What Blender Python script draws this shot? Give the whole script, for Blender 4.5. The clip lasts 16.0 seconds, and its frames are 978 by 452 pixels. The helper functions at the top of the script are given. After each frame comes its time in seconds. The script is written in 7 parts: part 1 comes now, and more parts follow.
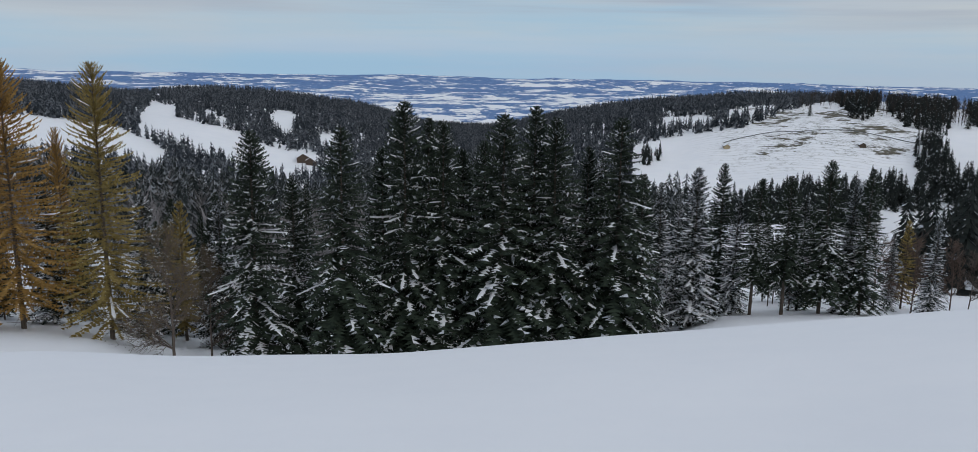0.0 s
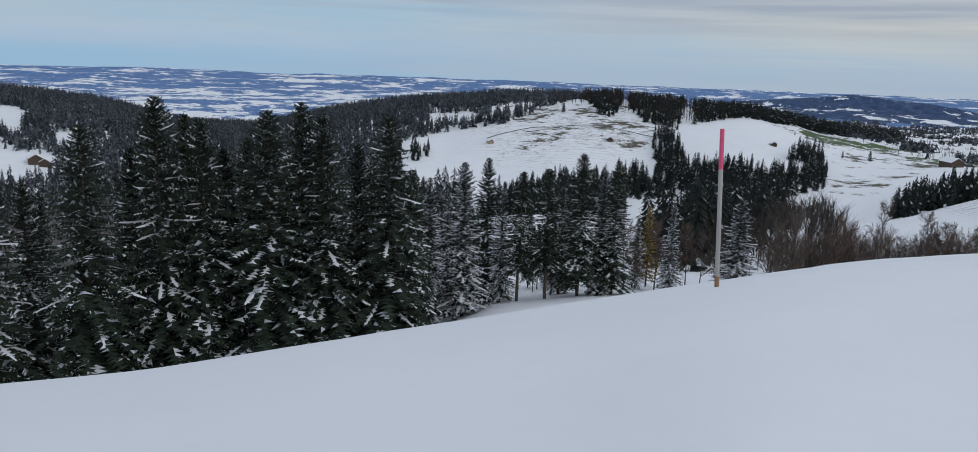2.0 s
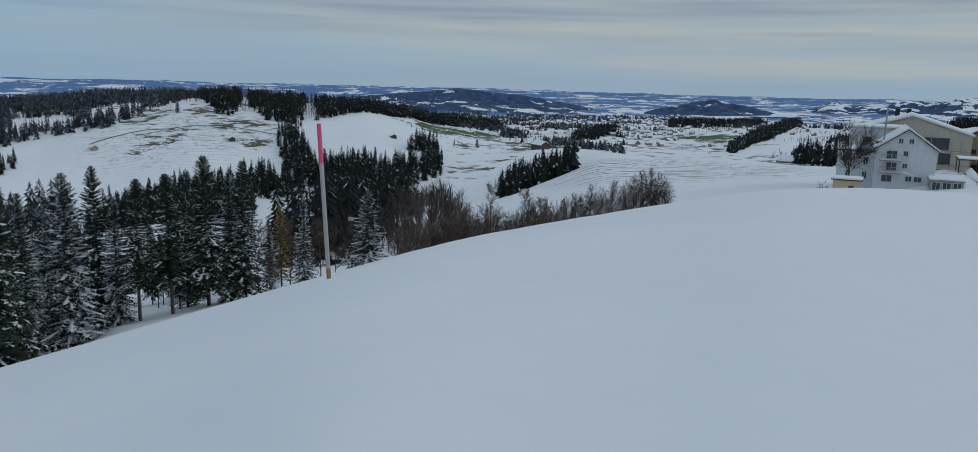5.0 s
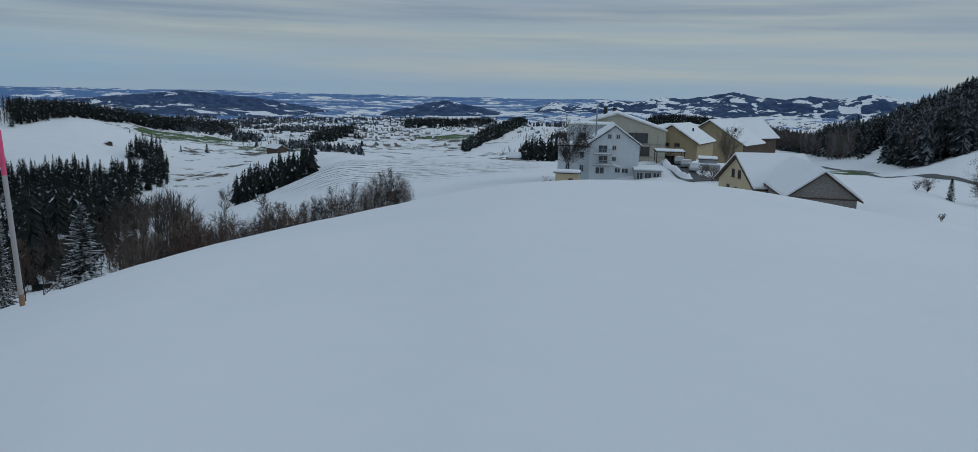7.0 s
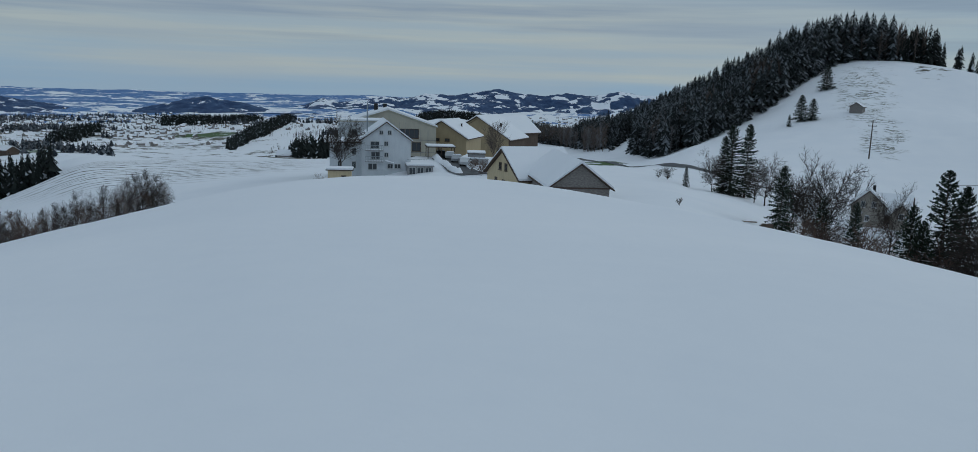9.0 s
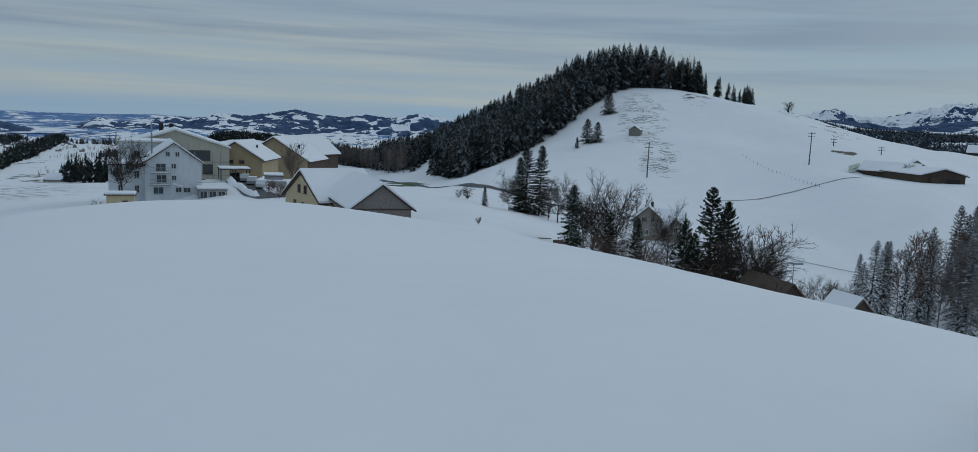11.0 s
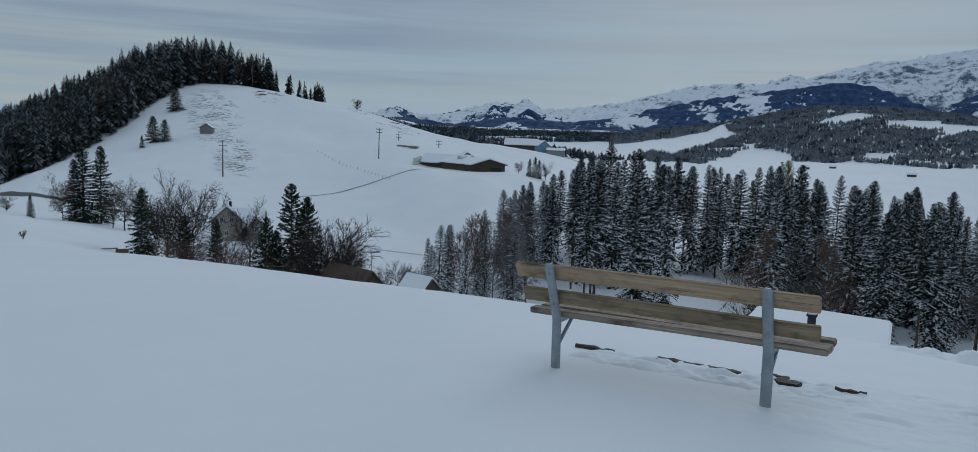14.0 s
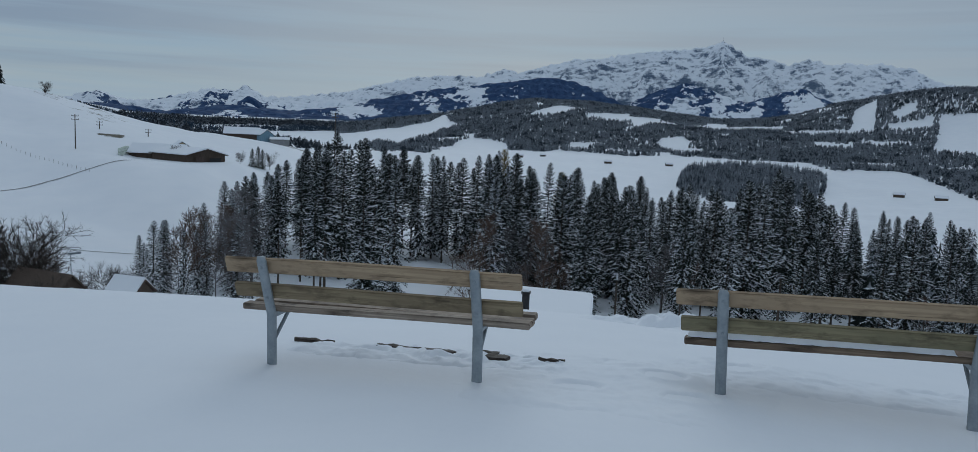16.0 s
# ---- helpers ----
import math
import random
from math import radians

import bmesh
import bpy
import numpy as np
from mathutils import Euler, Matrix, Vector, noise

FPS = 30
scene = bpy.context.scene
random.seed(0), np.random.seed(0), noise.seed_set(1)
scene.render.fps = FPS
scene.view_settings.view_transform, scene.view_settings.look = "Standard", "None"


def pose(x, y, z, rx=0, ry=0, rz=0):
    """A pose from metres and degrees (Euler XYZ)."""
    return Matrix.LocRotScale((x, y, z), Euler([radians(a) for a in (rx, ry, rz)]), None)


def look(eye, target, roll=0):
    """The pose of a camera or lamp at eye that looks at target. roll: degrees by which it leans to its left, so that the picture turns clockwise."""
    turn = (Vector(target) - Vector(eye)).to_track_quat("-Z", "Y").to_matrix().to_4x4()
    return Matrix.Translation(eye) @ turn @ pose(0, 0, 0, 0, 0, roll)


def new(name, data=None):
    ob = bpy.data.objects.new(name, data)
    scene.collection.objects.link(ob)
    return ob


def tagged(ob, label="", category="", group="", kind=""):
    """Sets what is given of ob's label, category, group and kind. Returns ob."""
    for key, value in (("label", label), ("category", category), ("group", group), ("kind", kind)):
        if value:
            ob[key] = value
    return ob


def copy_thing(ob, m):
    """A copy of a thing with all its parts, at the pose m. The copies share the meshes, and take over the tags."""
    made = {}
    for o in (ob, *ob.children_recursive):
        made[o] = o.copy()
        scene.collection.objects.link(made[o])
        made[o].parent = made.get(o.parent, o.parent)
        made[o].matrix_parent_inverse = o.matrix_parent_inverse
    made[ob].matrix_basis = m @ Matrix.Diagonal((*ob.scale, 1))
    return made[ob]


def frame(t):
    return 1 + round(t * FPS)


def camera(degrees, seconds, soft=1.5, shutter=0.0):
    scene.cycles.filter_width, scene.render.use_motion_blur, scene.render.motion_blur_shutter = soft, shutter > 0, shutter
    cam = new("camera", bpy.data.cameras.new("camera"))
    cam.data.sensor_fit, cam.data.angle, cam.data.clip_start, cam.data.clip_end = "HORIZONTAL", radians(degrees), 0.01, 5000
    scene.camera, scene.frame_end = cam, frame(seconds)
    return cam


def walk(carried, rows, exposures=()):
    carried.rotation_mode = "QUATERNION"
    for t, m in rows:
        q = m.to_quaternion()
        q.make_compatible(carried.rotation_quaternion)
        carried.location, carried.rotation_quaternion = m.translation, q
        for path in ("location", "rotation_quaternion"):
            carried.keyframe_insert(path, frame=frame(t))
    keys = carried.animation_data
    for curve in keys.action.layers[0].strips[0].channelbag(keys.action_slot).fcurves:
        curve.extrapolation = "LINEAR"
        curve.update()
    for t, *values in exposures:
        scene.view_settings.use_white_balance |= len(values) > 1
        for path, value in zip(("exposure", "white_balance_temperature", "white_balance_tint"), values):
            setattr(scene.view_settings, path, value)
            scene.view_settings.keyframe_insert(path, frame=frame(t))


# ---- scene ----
EYE = 1.6
cam = camera(63.92, 16.0, soft=0.36)
# seconds, x, y, z, heading clockwise from +y, pitch, roll
TURN = [(0, -0.084, 0.414, 1.598, 5.09, -11.55, -1.05),
        (0.5, -0.062, 0.413, 1.598, 8.65, -11.63, -1.38),
        (1, -0.038, 0.410, 1.597, 12.66, -11.69, -1.72),
        (1.5, -0.011, 0.406, 1.597, 17.13, -11.58, -1.97),
        (2, 0.018, 0.397, 1.606, 21.73, -11.36, -2.07),
        (2.5, 0.049, 0.383, 1.605, 26.10, -11.01, -1.99),
        (3, 0.081, 0.362, 1.604, 30.32, -10.77, -1.82),
        (3.5, 0.114, 0.337, 1.607, 34.89, -10.72, -1.65),
        (6, 0.351, 0.160, 1.607, 58.11, -10.43, -1.52),
        (6.5, 0.357, 0.135, 1.597, 63.01, -10.16, -1.48),
        (7, 0.366, 0.109, 1.600, 67.50, -10.12, -1.57),
        (7.5, 0.372, 0.084, 1.600, 71.97, -10.27, -1.65),
        (8, 0.378, 0.058, 1.601, 76.45, -10.41, -1.73)]
TURN += [(8.5, 0.381, 0.034, 1.601, 80.50, -10.29, -1.81),
        (11, 0.384, -0.069, 1.607, 98.35, -7.79, -2.54),
        (11.5, 0.375, -0.102, 1.608, 103.66, -7.62, -2.75),
        (12, 0.385, -0.116, 1.609, 109.01, -7.45, -2.73),
        (12.5, 0.390, -0.135, 1.610, 114.21, -7.27, -2.53),
        (13, 0.378, -0.171, 1.608, 119.12, -7.02, -2.45),
        (13.5, 0.362, -0.197, 1.607, 123.83, -6.77, -2.24),
        (14, 0.342, -0.222, 1.605, 128.51, -6.75, -2.12),
        (14.5, 0.295, -0.254, 1.601, 133.23, -6.76, -2.18),
        (15, 0.271, -0.277, 1.607, 137.99, -6.74, -2.24),
        (15.5, 0.283, -0.288, 1.608, 143.11, -6.74, -2.30),
        (16, 0.282, -0.307, 1.604, 148.22, -6.73, -2.46)]
walk(cam, [(t, pose(x, y, z, 90 + p, r, -az)) for t, x, y, z, az, p, r in TURN],
     exposures=[(0.0, 0.05, 6400, 10), (2.0, -0.02, 6250, 10), (3.0, -0.24, 6100, 7), (3.5, -0.25, 6050, 4), (6.0, -0.46, 5800, 3), (8.5, -0.5, 5700, 1), (11.0, -0.52, 5650, 1), (16.0, -0.54, 5650, 3)])



# ---- sky and sun ----
SUN_AZ, SUN_EL = 150.0, 24.0
world = bpy.data.worlds.new("overcast")
scene.world = world
world.use_nodes = True
wt = world.node_tree
wt.nodes.clear()


def wn(kind, **kw):
    n = wt.nodes.new(kind)
    for k, v in kw.items():
        n.inputs[k].default_value = v
    return n


sky = wn("ShaderNodeTexSky")
sky.sky_type, sky.sun_disc = "NISHITA", False
sky.sun_elevation, sky.sun_rotation = radians(SUN_EL), radians(SUN_AZ)
blue = wn("ShaderNodeBackground", Strength=0.07)
wt.links.new(sky.outputs[0], blue.inputs["Color"])
tc = wn("ShaderNodeTexCoord")
sep = wn("ShaderNodeSeparateXYZ")
wt.links.new(tc.outputs["Generated"], sep.inputs[0])


def wmath(how, a, b=0.0):
    n = wn("ShaderNodeMath")
    n.operation = how
    for v, k in ((a, 0), (b, 1)):
        if isinstance(v, (int, float)):
            n.inputs[k].default_value = v
        else:
            wt.links.new(v, n.inputs[k])
    return n.outputs[0]


def wramp(fac, stops):
    r = wn("ShaderNodeValToRGB")
    while len(r.color_ramp.elements) < len(stops):
        r.color_ramp.elements.new(0.5)
    for e, (p, c) in zip(r.color_ramp.elements, stops):
        e.position, e.color = p, (*c, 1)
    wt.links.new(fac, r.inputs[0])
    return r.outputs[0]


def streaks(scale, shift, size, detail=6.0, tilt=0.0):
    """Cloud noise drawn out level with the horizon."""
    mp = wn("ShaderNodeMapping")
    mp.inputs["Scale"].default_value = scale
    mp.inputs["Location"].default_value = (shift, shift * 0.7, shift * 1.3)
    mp.inputs["Rotation"].default_value = (tilt, tilt * 0.6, 0)
    wt.links.new(tc.outputs["Generated"], mp.inputs["Vector"])
    n = wn("ShaderNodeTexNoise", Scale=size, Detail=detail, Roughness=0.55)
    wt.links.new(mp.outputs[0], n.inputs["Vector"])
    return n.outputs[0]


def wmix(fac, a, b):
    n = wn("ShaderNodeMix")
    n.data_type = "RGBA"
    wt.links.new(fac, n.inputs[0])
    wt.links.new(a, n.inputs[6])
    n.inputs[7].default_value = (*b, 1)
    return n.outputs[2]


BLACK_, WHITE_ = (0, 0, 0), (1, 1, 1)
zz = wmath("ADD", sep.outputs["Z"], wmath("MULTIPLY", wmath("SUBTRACT", streaks((1.6, 1.6, 14), 0.0, 1.7), 0.5), 0.05))
veil = wramp(zz, [(0.0, (0.36, 0.49, 0.64)), (0.022, (0.39, 0.52, 0.66)), (0.05, (0.44, 0.53, 0.61)), (0.09, (0.44, 0.495, 0.57)),
                  (0.20, (0.435, 0.48, 0.55)), (0.36, (0.47, 0.505, 0.565)), (1.0, (0.66, 0.70, 0.76))])
# thin bright layers low over the open east
toward = wmath("ADD", wmath("MULTIPLY", sep.outputs["X"], 0.985), wmath("MULTIPLY", sep.outputs["Y"], 0.17))
open_east = wramp(toward, [(0.60, (0.08, 0.08, 0.08)), (0.985, WHITE_)])
low = wramp(sep.outputs["Z"], [(0.0, (0.25, 0.25, 0.25)), (0.02, WHITE_), (0.075, WHITE_), (0.15, BLACK_)])
bright = wramp(streaks((1.1, 1.1, 30), 3.1, 1.5, 6.0, 0.02), [(0.40, BLACK_), (0.60, WHITE_)])
gaps = wramp(streaks((1.2, 1.2, 16), 5.3, 1.3, 5.0, 0.02), [(0.44, BLACK_), (0.60, WHITE_)])
veil = wmix(wmath("MULTIPLY", wmath("MULTIPLY", gaps, wramp(sep.outputs["Z"], [(0.0, WHITE_), (0.09, WHITE_), (0.18, BLACK_)])), wmath("MULTIPLY", wmath("SUBTRACT", 1.15, open_east), 0.6)), veil, (0.30, 0.50, 0.67))
veil = wmix(wmath("MULTIPLY", wmath("MULTIPLY", open_east, low), wmath("ADD", wmath("MULTIPLY", bright, 0.62), 0.28)), veil, (0.66, 0.635, 0.555))
# grey-violet bars and patches of thicker cloud
bars = wramp(streaks((1.0, 1.0, 24), 7.7, 1.6, 5.0, 0.03), [(0.46, BLACK_), (0.63, WHITE_)])
mid = wramp(sep.outputs["Z"], [(0.03, BLACK_), (0.07, WHITE_), (0.3, WHITE_), (0.5, BLACK_)])
veil = wmix(wmath("MULTIPLY", wmath("MULTIPLY", bars, mid), 0.85), veil, (0.335, 0.385, 0.475))
heap = wramp(streaks((1.5, 1.5, 6.5), 12.0, 1.35, 6.0), [(0.42, BLACK_), (0.66, WHITE_)])
veil = wmix(wmath("MULTIPLY", heap, 0.5), veil, (0.475, 0.51, 0.56))
# paler cloud round the veiled sun
glow = wramp(wmath("ADD", wmath("MULTIPLY", sep.outputs["X"], 0.42), wmath("MULTIPLY", sep.outputs["Y"], -0.91)), [(0.80, BLACK_), (1.0, WHITE_)])
veil = wmix(wmath("MULTIPLY", glow, 0.45), veil, (0.53, 0.54, 0.545))
cloud = wn("ShaderNodeBackground", Strength=1.0)
wt.links.new(veil, cloud.inputs["Color"])
both = wn("ShaderNodeMixShader", Fac=0.92)
wt.links.new(blue.outputs[0], both.inputs[1])
wt.links.new(cloud.outputs[0], both.inputs[2])
wout = wn("ShaderNodeOutputWorld")
wt.links.new(both.outputs[0], wout.inputs[0])

sun_data = bpy.data.lights.new("sun", "SUN")
sun_data.energy, sun_data.angle, sun_data.color = 0.6, radians(25), (1.0, 0.95, 0.88)
sun = new("sun", sun_data)
sa, se = radians(SUN_AZ), radians(SUN_EL)
sun.matrix_world = look((0, 0, 0), (-math.sin(sa) * math.cos(se), -math.cos(sa) * math.cos(se), -math.sin(se)))


# ---- materials ----
class Mat:
    """A node material with short-hand for its nodes."""

    def __init__(self, name, color=(0.5, 0.5, 0.5), rough=0.8, metal=0.0):
        self.m = bpy.data.materials.new(name)
        self.m.use_nodes = True
        self.t = self.m.node_tree
        self.b = self.t.nodes["Principled BSDF"]
        self.b.inputs["Base Color"].default_value = (*color, 1)
        self.b.inputs["Roughness"].default_value = rough
        self.b.inputs["Metallic"].default_value = metal
        self.b.inputs["Specular IOR Level"].default_value = 0.3

    def node(self, kind, **kw):
        n = self.t.nodes.new(kind)
        for k, v in kw.items():
            n.inputs[k].default_value = v
        return n

    def link(self, a, b):
        self.t.links.new(a, b)

    def coords(self, scale=(1, 1, 1), world_space=True, turn=(0, 0, 0)):
        if world_space:
            src = self.node("ShaderNodeNewGeometry").outputs["Position"]
        else:
            src = self.node("ShaderNodeTexCoord").outputs["Object"]
        mp = self.node("ShaderNodeMapping")
        mp.inputs["Scale"].default_value = scale
        mp.inputs["Rotation"].default_value = turn
        self.link(src, mp.inputs["Vector"])
        return mp.outputs[0]

    def noise(self, vec, scale, detail=4.0, rough=0.55):
        n = self.node("ShaderNodeTexNoise", Scale=scale, Detail=detail, Roughness=rough)
        self.link(vec, n.inputs["Vector"])
        return n.outputs[0]

    def ramp(self, fac, stops):
        r = self.node("ShaderNodeValToRGB")
        while len(r.color_ramp.elements) < len(stops):
            r.color_ramp.elements.new(0.5)
        for e, (p, c) in zip(r.color_ramp.elements, stops):
            e.position, e.color = p, (*c, 1) if len(c) == 3 else c
        self.link(fac, r.inputs[0])
        return r.outputs[0]

    def mix(self, fac, a, b, how="MIX"):
        n = self.node("ShaderNodeMix")
        n.data_type, n.blend_type = "RGBA", how
        for v, k in ((fac, 0), (a, 6), (b, 7)):
            if isinstance(v, (int, float)):
                n.inputs[k].default_value = v
            elif isinstance(v, tuple):
                n.inputs[k].default_value = (*v, 1)
            else:
                self.link(v, n.inputs[k])
        return n.outputs[2]

    def math(self, how, a, b=0.0):
        n = self.node("ShaderNodeMath")
        n.operation = how
        for v, k in ((a, 0), (b, 1)):
            if isinstance(v, (int, float)):
                n.inputs[k].default_value = v
            else:
                self.link(v, n.inputs[k])
        return n.outputs[0]

    def color(self, c):
        self.link(c, self.b.inputs["Base Color"])
        return self

    def bump(self, h, strength=0.3, dist=0.02):
        n = self.node("ShaderNodeBump", Strength=strength, Distance=dist)
        self.link(h, n.inputs["Height"])
        self.link(n.outputs[0], self.b.inputs["Normal"])
        return self


def speckled(name, dark, light, scale, low=0.35, high=0.65, rough=0.85, bump=0.0, stretch=(1, 1, 1), world_space=False, metal=0.0):
    """Two tones mixed by noise at two scales."""
    k = Mat(name, dark, rough, metal)
    v = k.coords(stretch, world_space)
    n = k.mix(0.35, k.noise(v, scale), k.noise(v, scale * 6.3))
    k.color(k.ramp(n, [(low, dark), (high, light)]))
    if bump:
        k.bump(n, bump, 0.02)
    return k.m


def foliage(name, dark, light, frost=0.0, scale=1.2, cover=0.9):
    """Needles: two greens per spray, with snow caught on some sprays in patches."""
    k = Mat(name, dark, 0.9)
    rnd = k.node("ShaderNodeNewGeometry").outputs["Random Per Island"]
    col = k.mix(rnd, dark, light)
    if frost:
        v = k.coords((1, 1, 1))
        patch = k.ramp(k.noise(v, scale, 4.0, 0.65), [(0.40, (0, 0, 0)), (0.50, (1, 1, 1))])
        caught = k.math("LESS_THAN", k.math("FRACT", k.math("MULTIPLY", rnd, 7.31)), frost * 1.6)
        col = k.mix(k.math("MULTIPLY", k.math("MULTIPLY", caught, patch), cover), col, (0.66, 0.70, 0.76))
    k.color(col)
    return k.m


def snow_material():
    k = Mat("snow", (0.86, 0.88, 0.91), 0.75)
    k.b.inputs["Specular IOR Level"].default_value = 0.2
    v = k.coords()
    broad, fine = k.noise(v, 0.11, 3.0), k.noise(v, 2.6, 6.0, 0.6)
    tone = k.ramp(k.mix(0.3, broad, fine), [(0.3, (0.83, 0.855, 0.895)), (0.7, (0.89, 0.905, 0.93))])
    k.color(tone)
    k.bump(k.mix(0.25, k.noise(v, 0.9, 4.0), k.noise(v, 14.0, 3.0)), 0.25, 0.03)
    return k


def ground_material():
    """Snow cover with grass and stubble showing through where the snow is thin, and haze-blue woods and fields on the
    far plain.
    """
    k = snow_material()
    k.m.name = "ground_snow"
    base = k.b.inputs["Base Color"].links[0].from_socket
    v = k.coords()
    thin = k.node("ShaderNodeAttribute")
    thin.attribute_name = "thin_snow"
    vl = k.coords((0.25, 0.25, 1.6))
    tuft = k.mix(0.45, k.noise(vl, 0.55, 6.0, 0.68), k.noise(v, 0.05, 4.0))
    green = k.node("ShaderNodeAttribute")
    green.attribute_name = "green"
    tuft = k.math("ADD", tuft, k.math("MULTIPLY", k.math("SUBTRACT", k.noise(v, 0.021, 5.0, 0.6), 0.5), 0.55))
    level = k.math("ADD", k.math("ADD", k.math("MULTIPLY", thin.outputs["Fac"], 0.14), k.math("MULTIPLY", green.outputs["Fac"], 0.12)), tuft)
    show = k.math("MULTIPLY", k.ramp(level, [(0.67, (0, 0, 0)), (0.72, (1, 1, 1))]), k.ramp(k.math("ADD", thin.outputs["Fac"], green.outputs["Fac"]), [(0.03, (0, 0, 0)), (0.25, (1, 1, 1))]))
    grass = k.ramp(k.noise(v, 0.6, 5.0), [(0.3, (0.065, 0.06, 0.045)), (0.55, (0.11, 0.10, 0.07)), (0.75, (0.19, 0.18, 0.145))])
    grass = k.mix(green.outputs["Fac"], grass, (0.07, 0.12, 0.035))
    col = k.mix(show, base, grass)
    step = k.node("ShaderNodeAttribute")
    step.attribute_name = "terraces"
    ring = k.node("ShaderNodeVectorMath")
    ring.operation = "LENGTH"
    k.link(k.coords((1, 1, 0)), ring.inputs[0])
    tread = k.math("FRACT", k.math("ADD", k.math("MULTIPLY", ring.outputs["Value"], 0.17), k.math("MULTIPLY", k.noise(v, 0.03, 5.0, 0.6), 2.0)))
    edge = k.math("MULTIPLY", k.ramp(tread, [(0.70, (0, 0, 0)), (0.78, (1, 1, 1)), (0.93, (1, 1, 1)), (0.99, (0, 0, 0))]), k.ramp(k.noise(v, 0.22, 5.0, 0.7), [(0.40, (0, 0, 0)), (0.50, (1, 1, 1))]))
    col = k.mix(k.math("MULTIPLY", edge, step.outputs["Fac"]), col, grass)
    hatch = k.node("ShaderNodeAttribute")
    hatch.attribute_name = "cattle_steps"
    rung = k.math("FRACT", k.math("ADD", k.math("MULTIPLY", ring.outputs["Value"], 0.38), k.math("MULTIPLY", k.noise(v, 0.12, 6.0, 0.7), 6.0)))
    rung = k.math("MULTIPLY", k.ramp(rung, [(0.55, (0, 0, 0)), (0.68, (1, 1, 1)), (0.92, (1, 1, 1)), (0.99, (0, 0, 0))]), k.ramp(k.math("ADD", k.noise(v, 0.13, 6.0, 0.75), k.math("MULTIPLY", hatch.outputs["Fac"], 0.10)), [(0.56, (0, 0, 0)), (0.64, (1, 1, 1))]))
    col = k.mix(k.math("MULTIPLY", rung, k.math("MULTIPLY", hatch.outputs["Fac"], 0.85)), col, k.mix(0.35, grass, (0.10, 0.12, 0.07)))
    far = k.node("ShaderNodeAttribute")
    far.attribute_name = "hazed_woods"
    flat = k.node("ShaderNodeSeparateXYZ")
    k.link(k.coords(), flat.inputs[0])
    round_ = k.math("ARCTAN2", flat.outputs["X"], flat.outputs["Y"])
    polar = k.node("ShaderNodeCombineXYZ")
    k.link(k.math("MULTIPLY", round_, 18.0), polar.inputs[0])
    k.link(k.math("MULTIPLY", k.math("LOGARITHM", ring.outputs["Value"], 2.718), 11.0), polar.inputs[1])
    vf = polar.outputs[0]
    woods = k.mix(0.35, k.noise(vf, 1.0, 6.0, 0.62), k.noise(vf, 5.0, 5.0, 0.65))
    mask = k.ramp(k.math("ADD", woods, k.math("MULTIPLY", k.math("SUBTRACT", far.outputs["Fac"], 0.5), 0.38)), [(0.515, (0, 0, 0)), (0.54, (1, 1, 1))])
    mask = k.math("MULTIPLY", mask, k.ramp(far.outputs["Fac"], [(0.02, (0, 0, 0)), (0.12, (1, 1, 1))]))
    # blue of the distance haze is put into the colour of the plain's woods
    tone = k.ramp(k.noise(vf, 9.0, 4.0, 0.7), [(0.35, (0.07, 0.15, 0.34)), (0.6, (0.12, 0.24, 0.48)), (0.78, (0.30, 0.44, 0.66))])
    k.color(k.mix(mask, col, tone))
    return k.m


LIE = 0.80


